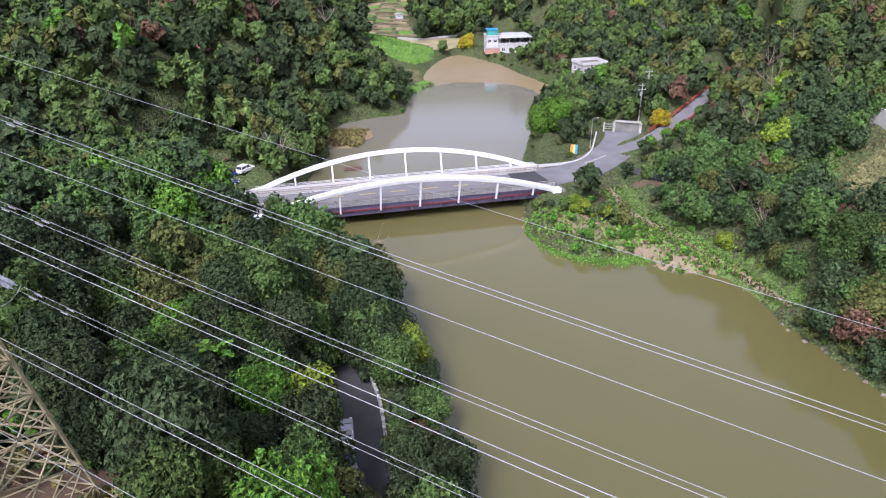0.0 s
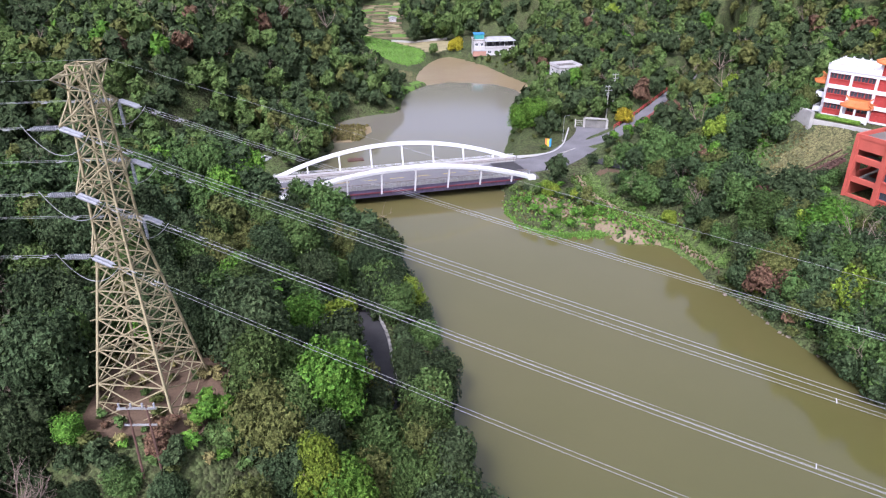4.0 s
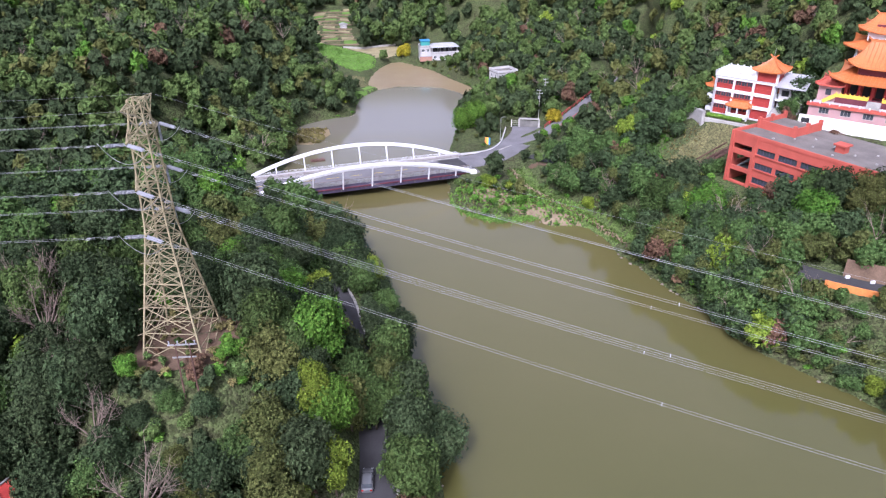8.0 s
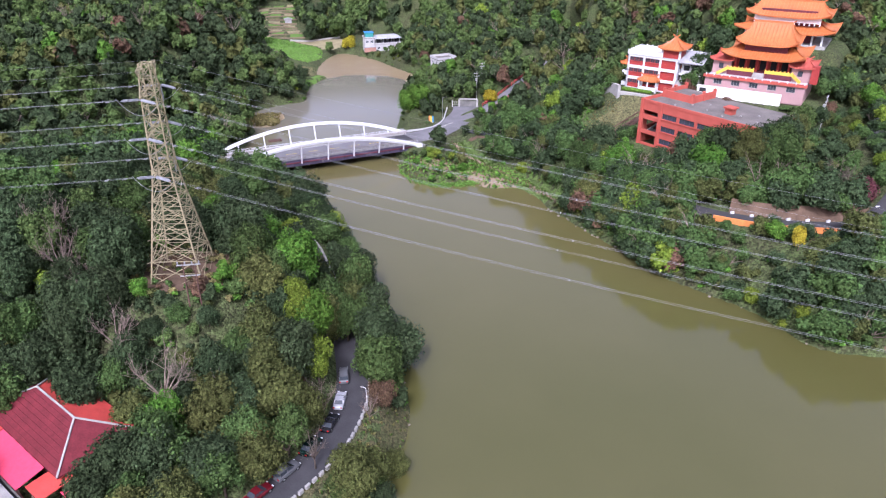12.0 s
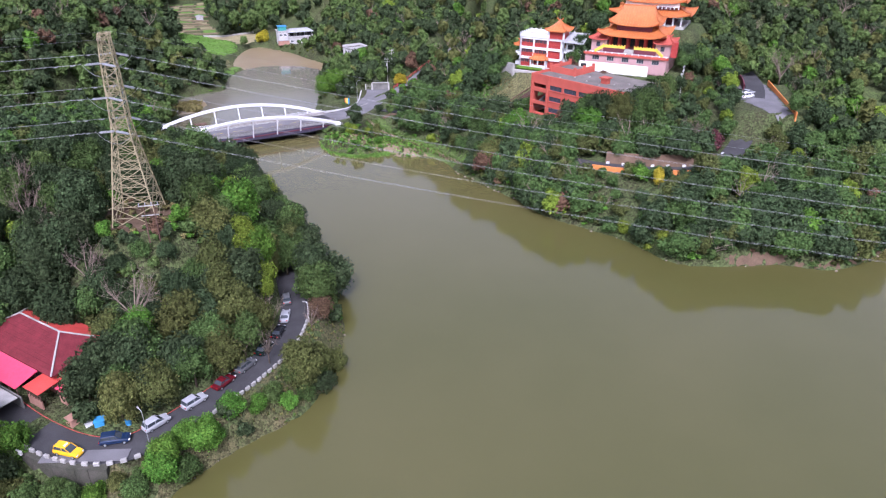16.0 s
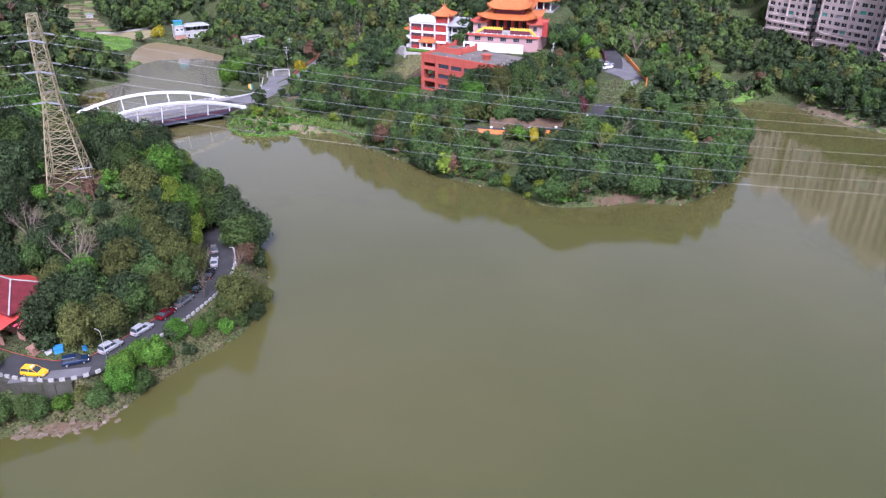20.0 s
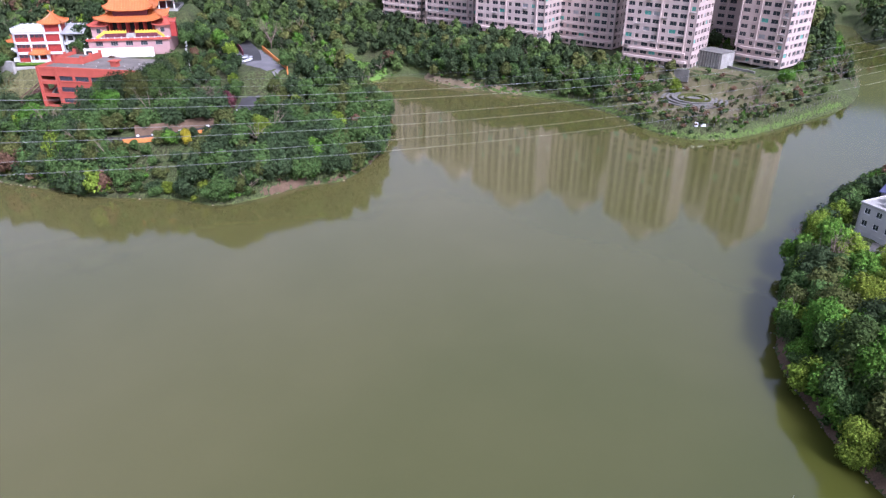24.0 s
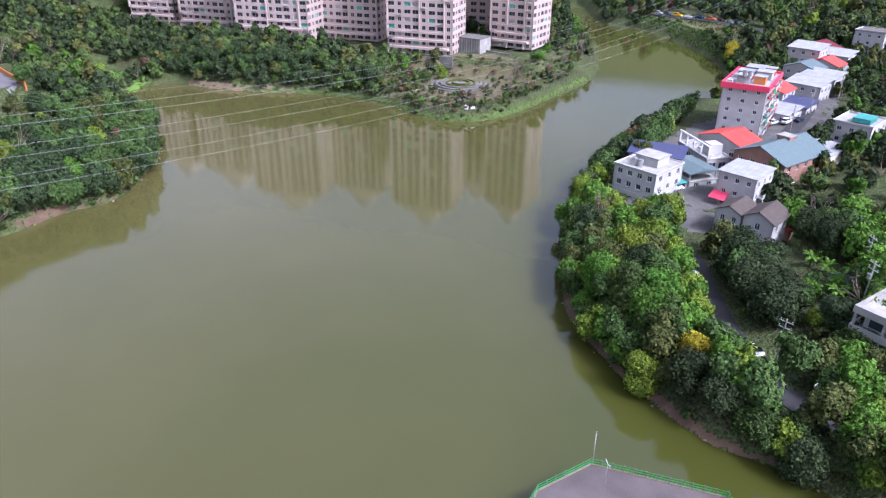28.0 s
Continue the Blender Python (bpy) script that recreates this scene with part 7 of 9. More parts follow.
# round terraces of the park
park = thing("park_terrace", Matrix.Translation((243, -46, height(243, -46) - 0.1)), "round stepped garden terrace with low kerbs and hedges", "garden")
for k, r in enumerate((11.5, 9.6, 7.8)):
    a0, a1 = 60, 300
    pts = [(r * math.cos(radians(a)), r * math.sin(radians(a)), 0.25 + 0.35 * k) for a in range(a0, a1 + 1, 8)]
    ms = Mesh().line(pts, 0.9, -0.35, 0.35)
    ms.make("step_ring", M["concrete_dark"], park)
for r, z in ((5.6, 0.9), (3.4, 1.1)):
    ms = Mesh().line([(r * math.cos(radians(a)), r * math.sin(radians(a)), z) for a in range(0, 361, 12)], 0.7, -0.35, 0.35)
    ms.make("hedge_ring", LEAF["olive"], park)
Mesh().tube([(0, 0, 0), (0, 0, 0.75)], 7.2, 28).make("paving", M["concrete_dark"], park)

# stones along the water's edge
r_ = np.random.default_rng(3)
V, F = [], []
base = [(-1, -1, -0.6), (1, -0.8, -0.6), (0.9, 1, -0.6), (-0.9, 0.9, -0.6), (-0.7, -0.6, 0.5), (0.7, -0.7, 0.45), (0.6, 0.7, 0.55), (-0.6, 0.6, 0.4)]
bf = [(3, 2, 1, 0), (4, 5, 6, 7), (0, 1, 5, 4), (1, 2, 6, 5), (2, 3, 7, 6), (3, 0, 4, 7)]
for a, b in zip(shore, np.roll(shore, -1, 0)):
    n = np.hypot(*(b - a))
    for k in range(int(n / 0.9)):
        p = a + (b - a) * (k + r_.random()) * 0.9 / n
        stony = 44 < p[0] < 58 and 62 < p[1] < 104 or (-40 < p[0] < -24 and -25 < p[1] < -8)
        if p[0] > 340 or p[1] < -160 or r_.random() < (0.25 if stony else 0.8):
            continue
        s = r_.uniform(0.12, 0.42 if stony else 0.3)
        ang = r_.uniform(0, 6.3)
        c, q = math.cos(ang) * s, math.sin(ang) * s
        off = r_.normal(size=2) * 0.45
        F += [[i + len(V) for i in f] for f in bf]
        V += [(p[0] + off[0] + x * c - y * q, p[1] + off[1] + x * q + y * c, 0.05 + z * s) for x, y, z in base]
me = bpy.data.meshes.new("bank_stones")
me.from_pydata(V, [], F)
me.materials.append(M["stone"])
tagged(new("bank_stones", me), "loose pale stones along the water's edge", "stones", kind="stuff")
for k in range(7):
    x, y = 214 + r_.uniform(-1, 4), -57.5 + r_.uniform(-2, 2)
    Mesh(pose(x, y, height(x, y), 0, 0, 40 * k)).add([(q[0] * 0.6, q[1] * 0.5, q[2] * 0.5 + 0.2) for q in base], bf).make("white_rock", M["white"], None, "white painted rock on the park shore", "rock", "white shore rocks")
M["beach_rock"] = mat("tan_beach_rock", (0.115, 0.092, 0.062), 0.9, var=0.4, scale=0.8, fine=6, bump=0.5, hue=(0.16, 0.12, 0.085))
for k in range(40):
    u = k / 39
    x, y = -40.5 + 14 * u + r_.uniform(-0.9, 0.9), -19.4 - 2.6 * math.sin(2.2 * u) + r_.uniform(-1.1, 1.1)
    a = r_.uniform(0.25, 0.75)
    Mesh(pose(x, y, max(height(x, y), 0) - 0.1, r_.uniform(-15, 15), 0, 67 * k)).add([(q[0] * a, q[1] * a * 0.7, q[2] * a * 0.55 + 0.15) for q in base], bf).make("boulder", M["beach_rock"], None, "tan weathered boulder on the stony beach", "boulder", "beach boulders")
boat = thing("moored_boat", pose(222.5, 55, 0.1, 0, 0, 75), "small grey boat moored at the muddy shore", "boat")
loft(b_ := Mesh(), [(-2.4, [(0.3, 0.0), (0.5, 0.4)]), (-1, [(0.55, -0.1), (0.8, 0.42)]), (1, [(0.5, -0.1), (0.75, 0.45)]), (2.4, [(0.05, 0.2), (0.1, 0.6)])])
b_.make("hull", M["pale_roof"], boat)
Mesh().box(-0.4, -0.7, 0.4, -0.1, 0.7, 0.5).make("thwart", M["wood"], boat)
# kerb wall round the bridge junction
ms = Mesh()
kerb = [Vector(tuple(q)) for q in curve([(21.6, 149.9, 3.95), (27.2, 151, 4.0), (31.5, 153.2, 4.1), (34.8, 157.9, 4.5), (36.9, 164.4, 5.0), (38.5, 170.1, 5.4)], 4)]
for a, b in zip(kerb, kerb[1:]):
    ms.beam(a + Vector((0, 0, 0.15)), b + Vector((0, 0, 0.15)), 0.3, 0.7)
ms.make("kerb_wall", M["white_wall"], None, "low off-white kerb wall round the bridge junction", "kerb wall", kind="structure")


# ---- grass, mud and open ground ----
def tufts(name, spots, size, mt, label):
    """Grass clumps: three crossed, bent blades each, joined as one."""
    r = np.random.default_rng(len(name))
    V, F = [], []
    for x, y, z in spots:
        for k in range(3):
            a, h, w = r.uniform(0, 6.28), size * r.uniform(0.6, 1.3), size * r.uniform(0.35, 0.7)
            c, s = math.cos(a) * w, math.sin(a) * w
            lx, ly = r.normal() * 0.3 * size, r.normal() * 0.3 * size
            i = len(V)
            V += [(x - c, y - s, z - 0.05), (x + c, y + s, z - 0.05), (x + c * 0.8 + lx, y + s * 0.8 + ly, z + h), (x - c * 0.6 + lx, y - s * 0.6 + ly, z + h * 0.8)]
            F.append((i, i + 1, i + 2, i + 3))
    me = bpy.data.meshes.new(name)
    me.from_pydata(V, [], F)
    me.materials.append(mt)
    return tagged(new(name, me), label, "grass", kind="stuff")


def area(poly, gap, keep=0.9, lo=0.1):
    """Jittered places on land inside a polygon."""
    r = np.random.default_rng(len(poly) + int(gap * 100))
    q = np.array(poly, float)
    xs, ys = np.meshgrid(np.arange(q[:, 0].min(), q[:, 0].max(), gap), np.arange(q[:, 1].min(), q[:, 1].max(), gap))
    p = np.stack([xs.ravel(), ys.ravel()], 1) + r.uniform(-0.5, 0.5, (xs.size, 2)) * gap
    sd = from_shore(p[:, 0], p[:, 1])
    ok = in_poly(p[:, 0], p[:, 1], q) & (r.random(len(p)) < keep) & (sd > lo)
    for _, line, width in ROADS:
        d, _ = seg_dist(p[:, 0], p[:, 1], line)
        ok &= d > width / 2 + 0.4
    p = p[ok]
    z = ground(p[:, 0], p[:, 1])
    return [(x, y, zz) for (x, y), zz in zip(p, z)]


def beside(line, left, right):
    """A polygon along a line, left and right of it."""
    out = []
    for side in (left, right):
        q = along(line, 2.0, side)
        out += [(p[0], p[1]) for p in (q if side == left else q[::-1])]
    return out


VERGE = [(-50, -24), (-27, -23), (-12, -13), (0, -1), (6, 12), (5, 30), (-2, 30), (-3, 12), (-12, -2), (-24, -12), (-34, -17), (-46, -12)]
tufts("verge_grass", area(VERGE, 0.8, 0.3), 0.4, LEAF["grass"], "uneven green grass on the lake verge")
tufts("dry_verge_grass", area(VERGE, 0.8, 0.35), 0.45, LEAF["dry"], "dry straw-coloured grass on the lake verge")
WETLAND = [(15, 130), (16, 116), (28, 109.5), (38, 110), (39, 105), (50, 104), (54, 112), (40, 121), (26, 127)]
tufts("wetland_grass", area(WETLAND, 0.6, 0.6, -1.5), 0.5, LEAF["field"], "lush green reeds on the shore spit")
tufts("wetland_dry_grass", area(WETLAND, 1.0, 0.5), 0.5, LEAF["dry"], "tan dead grass on the shore spit")
SHOREPATH = beside(PATH_E, 4.0, -2.6)
tufts("path_grass", area(SHOREPATH, 0.6, 0.8), 0.4, LEAF["grass"], "bright green grass beside the shore path")
FARSHORE = [(p[0], p[1], 0.0) for p in curve([(221, 44), (221, 30), (226, 0), (220, -25), (210, -42), (209, -57), (221, -69.5), (248, -80), (285, -91)], 6)]
PARK = beside(np.array(FARSHORE), 1.7, 0.1)
tufts("park_grass", area(PARK, 0.9, 0.7), 0.28, LEAF["grass"], "bright green grass strip along the park shore")
MEADOW = [(198, 80), (214, 78), (222, 88), (216, 104), (204, 108), (194, 98)]
tufts("meadow_grass", area(MEADOW, 0.8, 0.95), 0.5, LEAF["grass"], "bright green waterside meadow")
FIELD = [(-29, 304), (-37, 338), (-21, 328), (-9, 316), (-3, 299), (-4, 282), (-10, 273), (-16, 279)]
tufts("field_grass", area(FIELD, 1.1, 0.95), 0.5, LEAF["field"], "bright green marsh field up the valley")
SLOPE = [(61, 114), (74, 108), (80, 118), (82, 126), (72, 122)]
tufts("slope_grass", area(SLOPE, 0.8, 0.7), 0.4, LEAF["dry"], "dry grass on the bare hillside")
tufts("slope_green", area([(66, 116), (76, 124), (72, 134), (62, 126)], 0.8, 0.7), 0.5, LEAF["bright"], "green grass on the hillside")
FARBANK = [(330, -146), (361, -138), (410, -113), (446, -76), (452, -84), (416, -120), (366, -145), (335, -153)]
tufts("far_bank_grass", area(FARBANK, 1.3, 0.9), 0.8, LEAF["grass"], "green grass on the far channel bank")
tufts("far_slope_grass", area([(370, -150), (425, -122), (432, -132), (380, -160)], 1.5, 0.9), 0.6, LEAF["olive"], "mown slope below the far road")
# mud flats and terraced plots at the head of the lake
M["mud"] = mat("wet_brown_mud", (0.2, 0.158, 0.09), 0.35, var=0.4, scale=0.12, fine=1.0, bump=0.2, hue=(0.2, 0.145, 0.075))
Mesh().prism([(-9, 247), (-2, 246), (6, 251), (14, 250), (24, 247), (31, 238), (34, 222), (38, 228), (39, 240), (33, 262), (27, 280), (18, 294), (9, 310), (-1, 306), (-4, 284), (-10, 268)], -1, 0.06).make("mud_flat", M["mud"], None, "brown silt flat at the head of the lake", "mud", kind="structure")
Mesh().prism([(-31, 176), (-24, 176), (-19, 186), (-20, 192), (-28, 194), (-33, 188)], -1, 0.1).make("mud_flat", M["mud"], None, "reddish reed bed at the shore", "mud", kind="structure")
tufts("reed_bed", [(x, y, 0.1) for x, y in np.random.default_rng(5).uniform((-31, 177), (-21, 192), (260, 2))], 0.8, LEAF["dry"], "brown reeds on the mud bank")


def drape(poly, gap, mt, name, label, category, lift=0.07):
    """A thin uneven sheet that follows the ground inside a polygon."""
    q = np.array(poly, float)
    xs, ys = np.arange(q[:, 0].min(), q[:, 0].max() + gap, gap), np.arange(q[:, 1].min(), q[:, 1].max() + gap, gap)
    X, Y = np.meshgrid(xs, ys)
    r = np.random.default_rng(len(label))
    X, Y = X + r.uniform(-0.3, 0.3, X.shape) * gap, Y + r.uniform(-0.3, 0.3, X.shape) * gap
    Z = sheet(X.ravel(), Y.ravel()) + np.maximum(lift * 0.5, 0.06)
    inside = in_poly(X.ravel(), Y.ravel(), q)
    k = len(xs)
    F = []
    for j in range(len(ys) - 1):
        for i in range(k - 1):
            f = (j * k + i, j * k + i + 1, (j + 1) * k + i + 1, (j + 1) * k + i)
            if sum(inside[v] for v in f) >= 3:
                F.append(f)
    me = bpy.data.meshes.new(name)
    me.from_pydata(np.stack([X.ravel(), Y.ravel(), Z], 1).tolist(), [], F)
    me.materials.append(mt)
    me.polygons.foreach_set("use_smooth", [True] * len(F))
    return tagged(new(name, me), label, category, kind="structure")


M["tan_soil"] = mat("pinkish_tan_soil", (0.2, 0.16, 0.105), 0.95, var=0.4, scale=0.35, fine=3, bump=0.4, hue=(0.14, 0.105, 0.065))
M["yard"] = mat("patched_concrete_yard", (0.125, 0.12, 0.113), 0.9, var=0.5, scale=0.2, fine=3)
M["turf"] = mat("green_turf", (0.066, 0.115, 0.024), 0.95, var=0.4, scale=0.3, fine=4, bump=0.4, hue=(0.085, 0.11, 0.035))
M["dry_turf"] = mat("dry_park_turf", (0.12, 0.11, 0.05), 0.95, var=0.5, scale=0.3, fine=4, bump=0.4, hue=(0.06, 0.07, 0.028))
M["field"] = mat("young_field_turf", (0.115, 0.21, 0.04), 0.95, var=0.3, scale=0.2, fine=3, bump=0.4)
M["paddy"] = mat("pale_terrace_soil", (0.27, 0.235, 0.13), 0.95, var=0.35, scale=0.2, fine=2, bump=0.3)
leafage(M["turf"], 0.3, 0.5, 1.5, 0.8)
leafage(M["dry_turf"], 0.3, 0.5, 1.5, 0.8)
drape(FIELD, 2.0, M["field"], "field", "bright green marsh field up the valley", "field", 0.2)
drape([(-11, 222), (-9, 235), (-2.4, 247.5), (-6, 251), (-11, 242), (-14, 233)], 1.2, M["field"], "pond_reeds", "bright green reeds at the pond's edge", "grass", 0.2)
drape([(-17, 269), (-6, 264), (-5, 249), (-16, 245)], 1.4, M["dry_turf"], "reed_patch", "tan dry reeds beside the pond", "reeds", 0.2)
drape([(-21, 329), (-9, 317), (-3, 300), (4, 300), (10, 312), (6, 329)], 1.6, M["paddy"], "bare_bank", "pale bare earth bank above the silt flat", "earth", 0.2)
# terraced plots up the valley, each with its earth bund
plot_mats = ("paddy", "field", "turf", "paddy", "field", "dry_turf")
for row in range(11):
    yy = 334 + 9.5 * row
    cx = float(np.interp(yy, VALE[:, 1], VALE[:, 0]))
    for col in range(3):
        x0, x1 = cx - 13 + 8.8 * col, cx - 13 + 8.8 * (col + 1) - 0.8
        q = [(x0, yy), (x1, yy + 1.5 - col), (x1, yy + 8.6 - col), (x0, yy + 8.2)]
        drape(q, 1.4, M[plot_mats[(row * 2 + col * 5) % 6]], "terrace_plot", "small terraced vegetable plot on the valley floor", "field plot", 0.2)
    zz = height(cx, yy)
    Mesh().line([(cx - 13, yy - 0.6, height(cx - 13, yy)), (cx - 4, yy - 0.2, zz), (cx + 5, yy - 0.8, zz), (cx + 13, yy - 1.6, height(cx + 13, yy))], 0.7, -0.3, 0.55).make("terrace_bund", M["tan_soil"], None, "low earth bund between terraced plots", "bund", kind="structure")
Mesh().line([(-20, 328, height(-20, 328)), (-9, 325.5, height(-9, 325.5)), (0, 327, height(0, 327)), (7, 325, height(7, 325))], 0.5, -0.4, 0.9).make("field_wall", M["concrete"], None, "low grey wall along the field track", "wall")
M["verge"] = mat("dry_bank_soil_and_grass", (0.088, 0.072, 0.038), 0.95, var=0.5, scale=0.3, fine=4, bump=0.5, hue=(0.042, 0.06, 0.018))
leafage(M["verge"], 0.3, 0.5, 1.5, 0.8)
drape([(128, 80), (139, 86), (146.5, 79), (131, 49), (126, 51.5), (127, 66)], 1.2, M["asphalt_pale"], "car_park", "worn grey asphalt car park below the temple", "car park", 0.16)
drape(VERGE, 1.0, M["verge"], "lake_verge", "dry tan and green verge sloping from the road to the lake", "grass", 0.12)
drape(beside(PATH_E, 0.8, -0.7), 0.5, M["tan_soil"], "shore_path", "narrow trodden earth path along the shore", "path", 0.3)
drape(SHOREPATH, 1.0, M["turf"], "path_verge", "green grass strip beside the shore path", "grass", 0.2)
M["park_soil"] = mat("brownish_park_soil", (0.13, 0.11, 0.068), 0.95, var=0.45, scale=0.25, fine=3, bump=0.4, hue=(0.08, 0.085, 0.035))
drape([(221, -60), (238, -69), (258, -70), (272, -52), (264, -26), (242, -16), (226, -28)], 1.6, M["park_soil"], "park_ground", "brownish bare ground with thin grass in the park", "soil", 0.18)
drape(PARK, 0.9, M["turf"], "park_verge", "bright green grass strip along the park shore", "grass", 0.25)
bank_ = [p for p in shore if 215 < p[0] < 230 and 8 < p[1] < 66]
drape([tuple(p) for p in bank_] + [(p[0] + 2.6, p[1] - 0.3) for p in bank_[::-1]], 0.8, M["tan_soil"], "stony_shore", "pale stony strip at the water below the towers", "shore", 0.15)
drape(MEADOW, 1.5, M["field"], "meadow", "bright green waterside meadow", "grass", 0.3)
drape([(213, -42), (222, -26), (232, -14), (252, -18), (262, -40), (258, -62), (280, -80), (250, -72), (226, -62), (215, -54)], 1.6, M["dry_turf"], "park_lawn", "dry brownish lawn of the waterside park", "lawn", 0.1)
bank_ = [p for p in shore if 62 < p[0] < 158 and p[1] < -100]
drape([tuple(p) for p in bank_] + [(p[0] + 0.8, p[1] - 1.1) for p in bank_[::-1]], 0.45, M["earth"], "earth_bank", "reddish earth bank at the water below the village", "earth", 0.1)
bank_ = [p for p in shore if 96 < p[0] < 150 and 5 < p[1] < 35]
drape([tuple(p) for p in bank_] + [(p[0] - 0.7, p[1] + 1.7) for p in bank_[::-1]], 0.8, M["earth"], "earth_bank", "brown earth bank at the water below the peninsula", "earth", 0.1)
drape([(39.5, 138), (47, 133.5), (53.5, 125.5), (53.5, 122.5), (47, 130.5), (39.5, 135.5)], 0.6, M["earth"], "earth_bank", "reddish bare earth cutting above the shore path", "earth", 0.25)
drape([(20, 124), (27, 126), (36, 119), (46, 111), (50, 106), (48, 102.5), (39, 104.5), (35, 112), (26, 115)], 0.8, M["tan_soil"], "spit_soil", "pinkish tan bare soil of the shore spit", "soil")
drape([(-36, 28), (-22, 27), (-21, 40), (-35, 41.5)], 0.9, M["earth"], "tower_clearing", "reddish bare earth clearing round the pylon feet", "earth", 0.1)
drape([(66, 113.5), (72, 108.5), (80, 110), (89, 117), (86, 124), (76, 121)], 1.0, M["dry_turf"], "slope_soil", "dry tan grass slope below the white hall", "slope", 0.1)
drape([(90, 16.4), (95, 15), (104, 13.6), (105, 15.4), (97, 17.4), (91, 18)], 0.7, M["earth"], "earth_beach", "small brown earth beach at the water", "earth", 0.1)
drape([(128, -129), (140, -117), (166, -117), (200, -129), (226, -145), (262, -160), (262, -184), (214, -172), (186, -166), (160, -152), (128, -149)], 2.0, M["yard"], "yard", "patched grey concrete yards between the village houses", "yard", 0.12)
drape([(380, -158), (410, -143), (421, -128), (412, -118), (396, -128), (372, -146)], 2.5, M["dry_turf"], "mown_slope", "mown olive slope below the far road", "grass", 0.3)
drape([(-42.5, -18.8), (-39.4, -20.6), (-34, -22.6), (-28, -22.6), (-26.6, -21.4), (-30, -21.2), (-37.5, -19.8)], 0.4, M["earth"], "rocky_beach", "stony tan beach below the road bend", "beach", 0.12)
# floating weed along the spit and round shrubs on it
r_ = np.random.default_rng(11)
edge_ = curve([(16.5, 124, 0), (18, 118, 0), (22.5, 112.6, 0), (28, 110.2, 0), (35.5, 110.6, 0)], 60)
weed = []
for p_ in edge_:
    for _ in range(7):
        weed.append((p_[0] + r_.normal() * 0.5 + 0.4, p_[1] + r_.normal() * 0.9 + 0.5, 0.06))
tufts("floating_weed", weed, 0.26, LEAF["field"], "bright green floating weed at the edge of the spit")


# ---- trees ----
rng = np.random.default_rng(7)


def ico():
    bm = bmesh.new()
    bmesh.ops.create_icosphere(bm, subdivisions=1, radius=1)
    v = np.array([tuple(p.co) for p in bm.verts])
    f = np.array([[w.index for w in q.verts] for q in bm.faces])
    bm.free()
    return v, f


ICO_V, ICO_F = ico()


def crown_arrays(seed, cards, lobes, size, flat=0.75, spread_=0.62, core=0.8):
    """A crown of radius about 1 round the origin: uneven lobes with a dark core each, and leaf sprays on them."""
    r = np.random.default_rng(seed)
    cs, rs = [], []
    for k in range(lobes):
        a, h = r.uniform(0, 2 * np.pi), r.uniform(-0.55, 0.75)
        d = spread_ * np.sqrt(r.uniform(0.1, 1)) * np.sqrt(max(0.1, 1 - max(h, 0) ** 2))
        cs.append((d * np.cos(a), d * np.sin(a), h * flat))
        rs.append(r.uniform(0.3, 0.5) * (1.15 - 0.25 * abs(h)))
    cs.append((0, 0, 0.05))
    rs.append(0.62 * min(1, flat + 0.1))
    cs, rs = np.array(cs), np.array(rs)
    V, F, k = [], [], 0
    for c, q in zip(cs, rs):
        v = ICO_V * (q * core) * r.uniform(0.85, 1.12, (len(ICO_V), 1)) + c
        V.append(v)
        F += (ICO_F + k).tolist()
        k += len(v)
    which = r.choice(len(cs), cards, p=rs**2 / (rs**2).sum())
    d = r.normal(size=(cards, 3))
    d[:, 2] += 0.35
    d /= np.linalg.norm(d, axis=1, keepdims=True)
    p = cs[which] + d * (rs[which] * r.uniform(0.78, 1.1, cards))[:, None]
    nrm = d + r.normal(size=(cards, 3)) * 0.45 + (0, 0, 0.25)
    nrm /= np.linalg.norm(nrm, axis=1, keepdims=True)
    t = np.cross(nrm, r.normal(size=(cards, 3)))
    t /= np.linalg.norm(t, axis=1, keepdims=True)
    b = np.cross(nrm, t)
    s = size * r.uniform(0.6, 1.4, (cards, 1))
    V.append(np.stack([p - t * s, p + t * s * 0.7 - b * s * 0.75 - nrm * s * 0.2, p + t * s * 0.55 + b * s * 0.8], 1).reshape(-1, 3))
    F += (np.arange(cards * 3).reshape(-1, 3) + k).tolist()
    return np.concatenate(V), F


def bare_arrays(seed, n=9, sub=9):
    """A leafless crown: limbs that fork into fine twigs."""
    r = np.random.default_rng(seed)
    ms = Mesh()
    for i in range(n):
        a, up = r.uniform(0, 2 * np.pi), r.uniform(0.2, 1.0)
        e = Vector((math.cos(a) * (1.1 - 0.5 * up), math.sin(a) * (1.1 - 0.5 * up), up * 0.9))
        s = Vector((0, 0, -0.45 + 0.2 * r.random()))
        mid = s.lerp(e, 0.5) + Vector(r.normal(size=3) * 0.05)
        ms.tube([s, mid, e], 0.03, 4, 0.008, caps=False)
        for j in range(sub):
            p = mid.lerp(e, r.uniform(0, 1))
            q = p + Vector(r.normal(size=3) * 0.2) + (e - s) * 0.22
            ms.tube([p, q], 0.008, 3, 0.003, caps=False)
            for _ in range(3):
                w = p.lerp(q, r.uniform(0.3, 1))
                ms.tube([w, w + Vector(r.normal(size=3) * 0.13) + Vector((0, 0, 0.08))], 0.005, 3, 0.002, caps=False)
    return np.array([tuple(v) for v in ms.v]), [list(f) for f in ms.f]


def mesh_of(name, V, F, mt):
    me = bpy.data.meshes.new(name)
    me.from_pydata(V.tolist(), [], F)
    me.materials.append(mt)
    me.polygons.foreach_set("use_smooth", [True] * len(me.polygons))
    me.update()
    return me


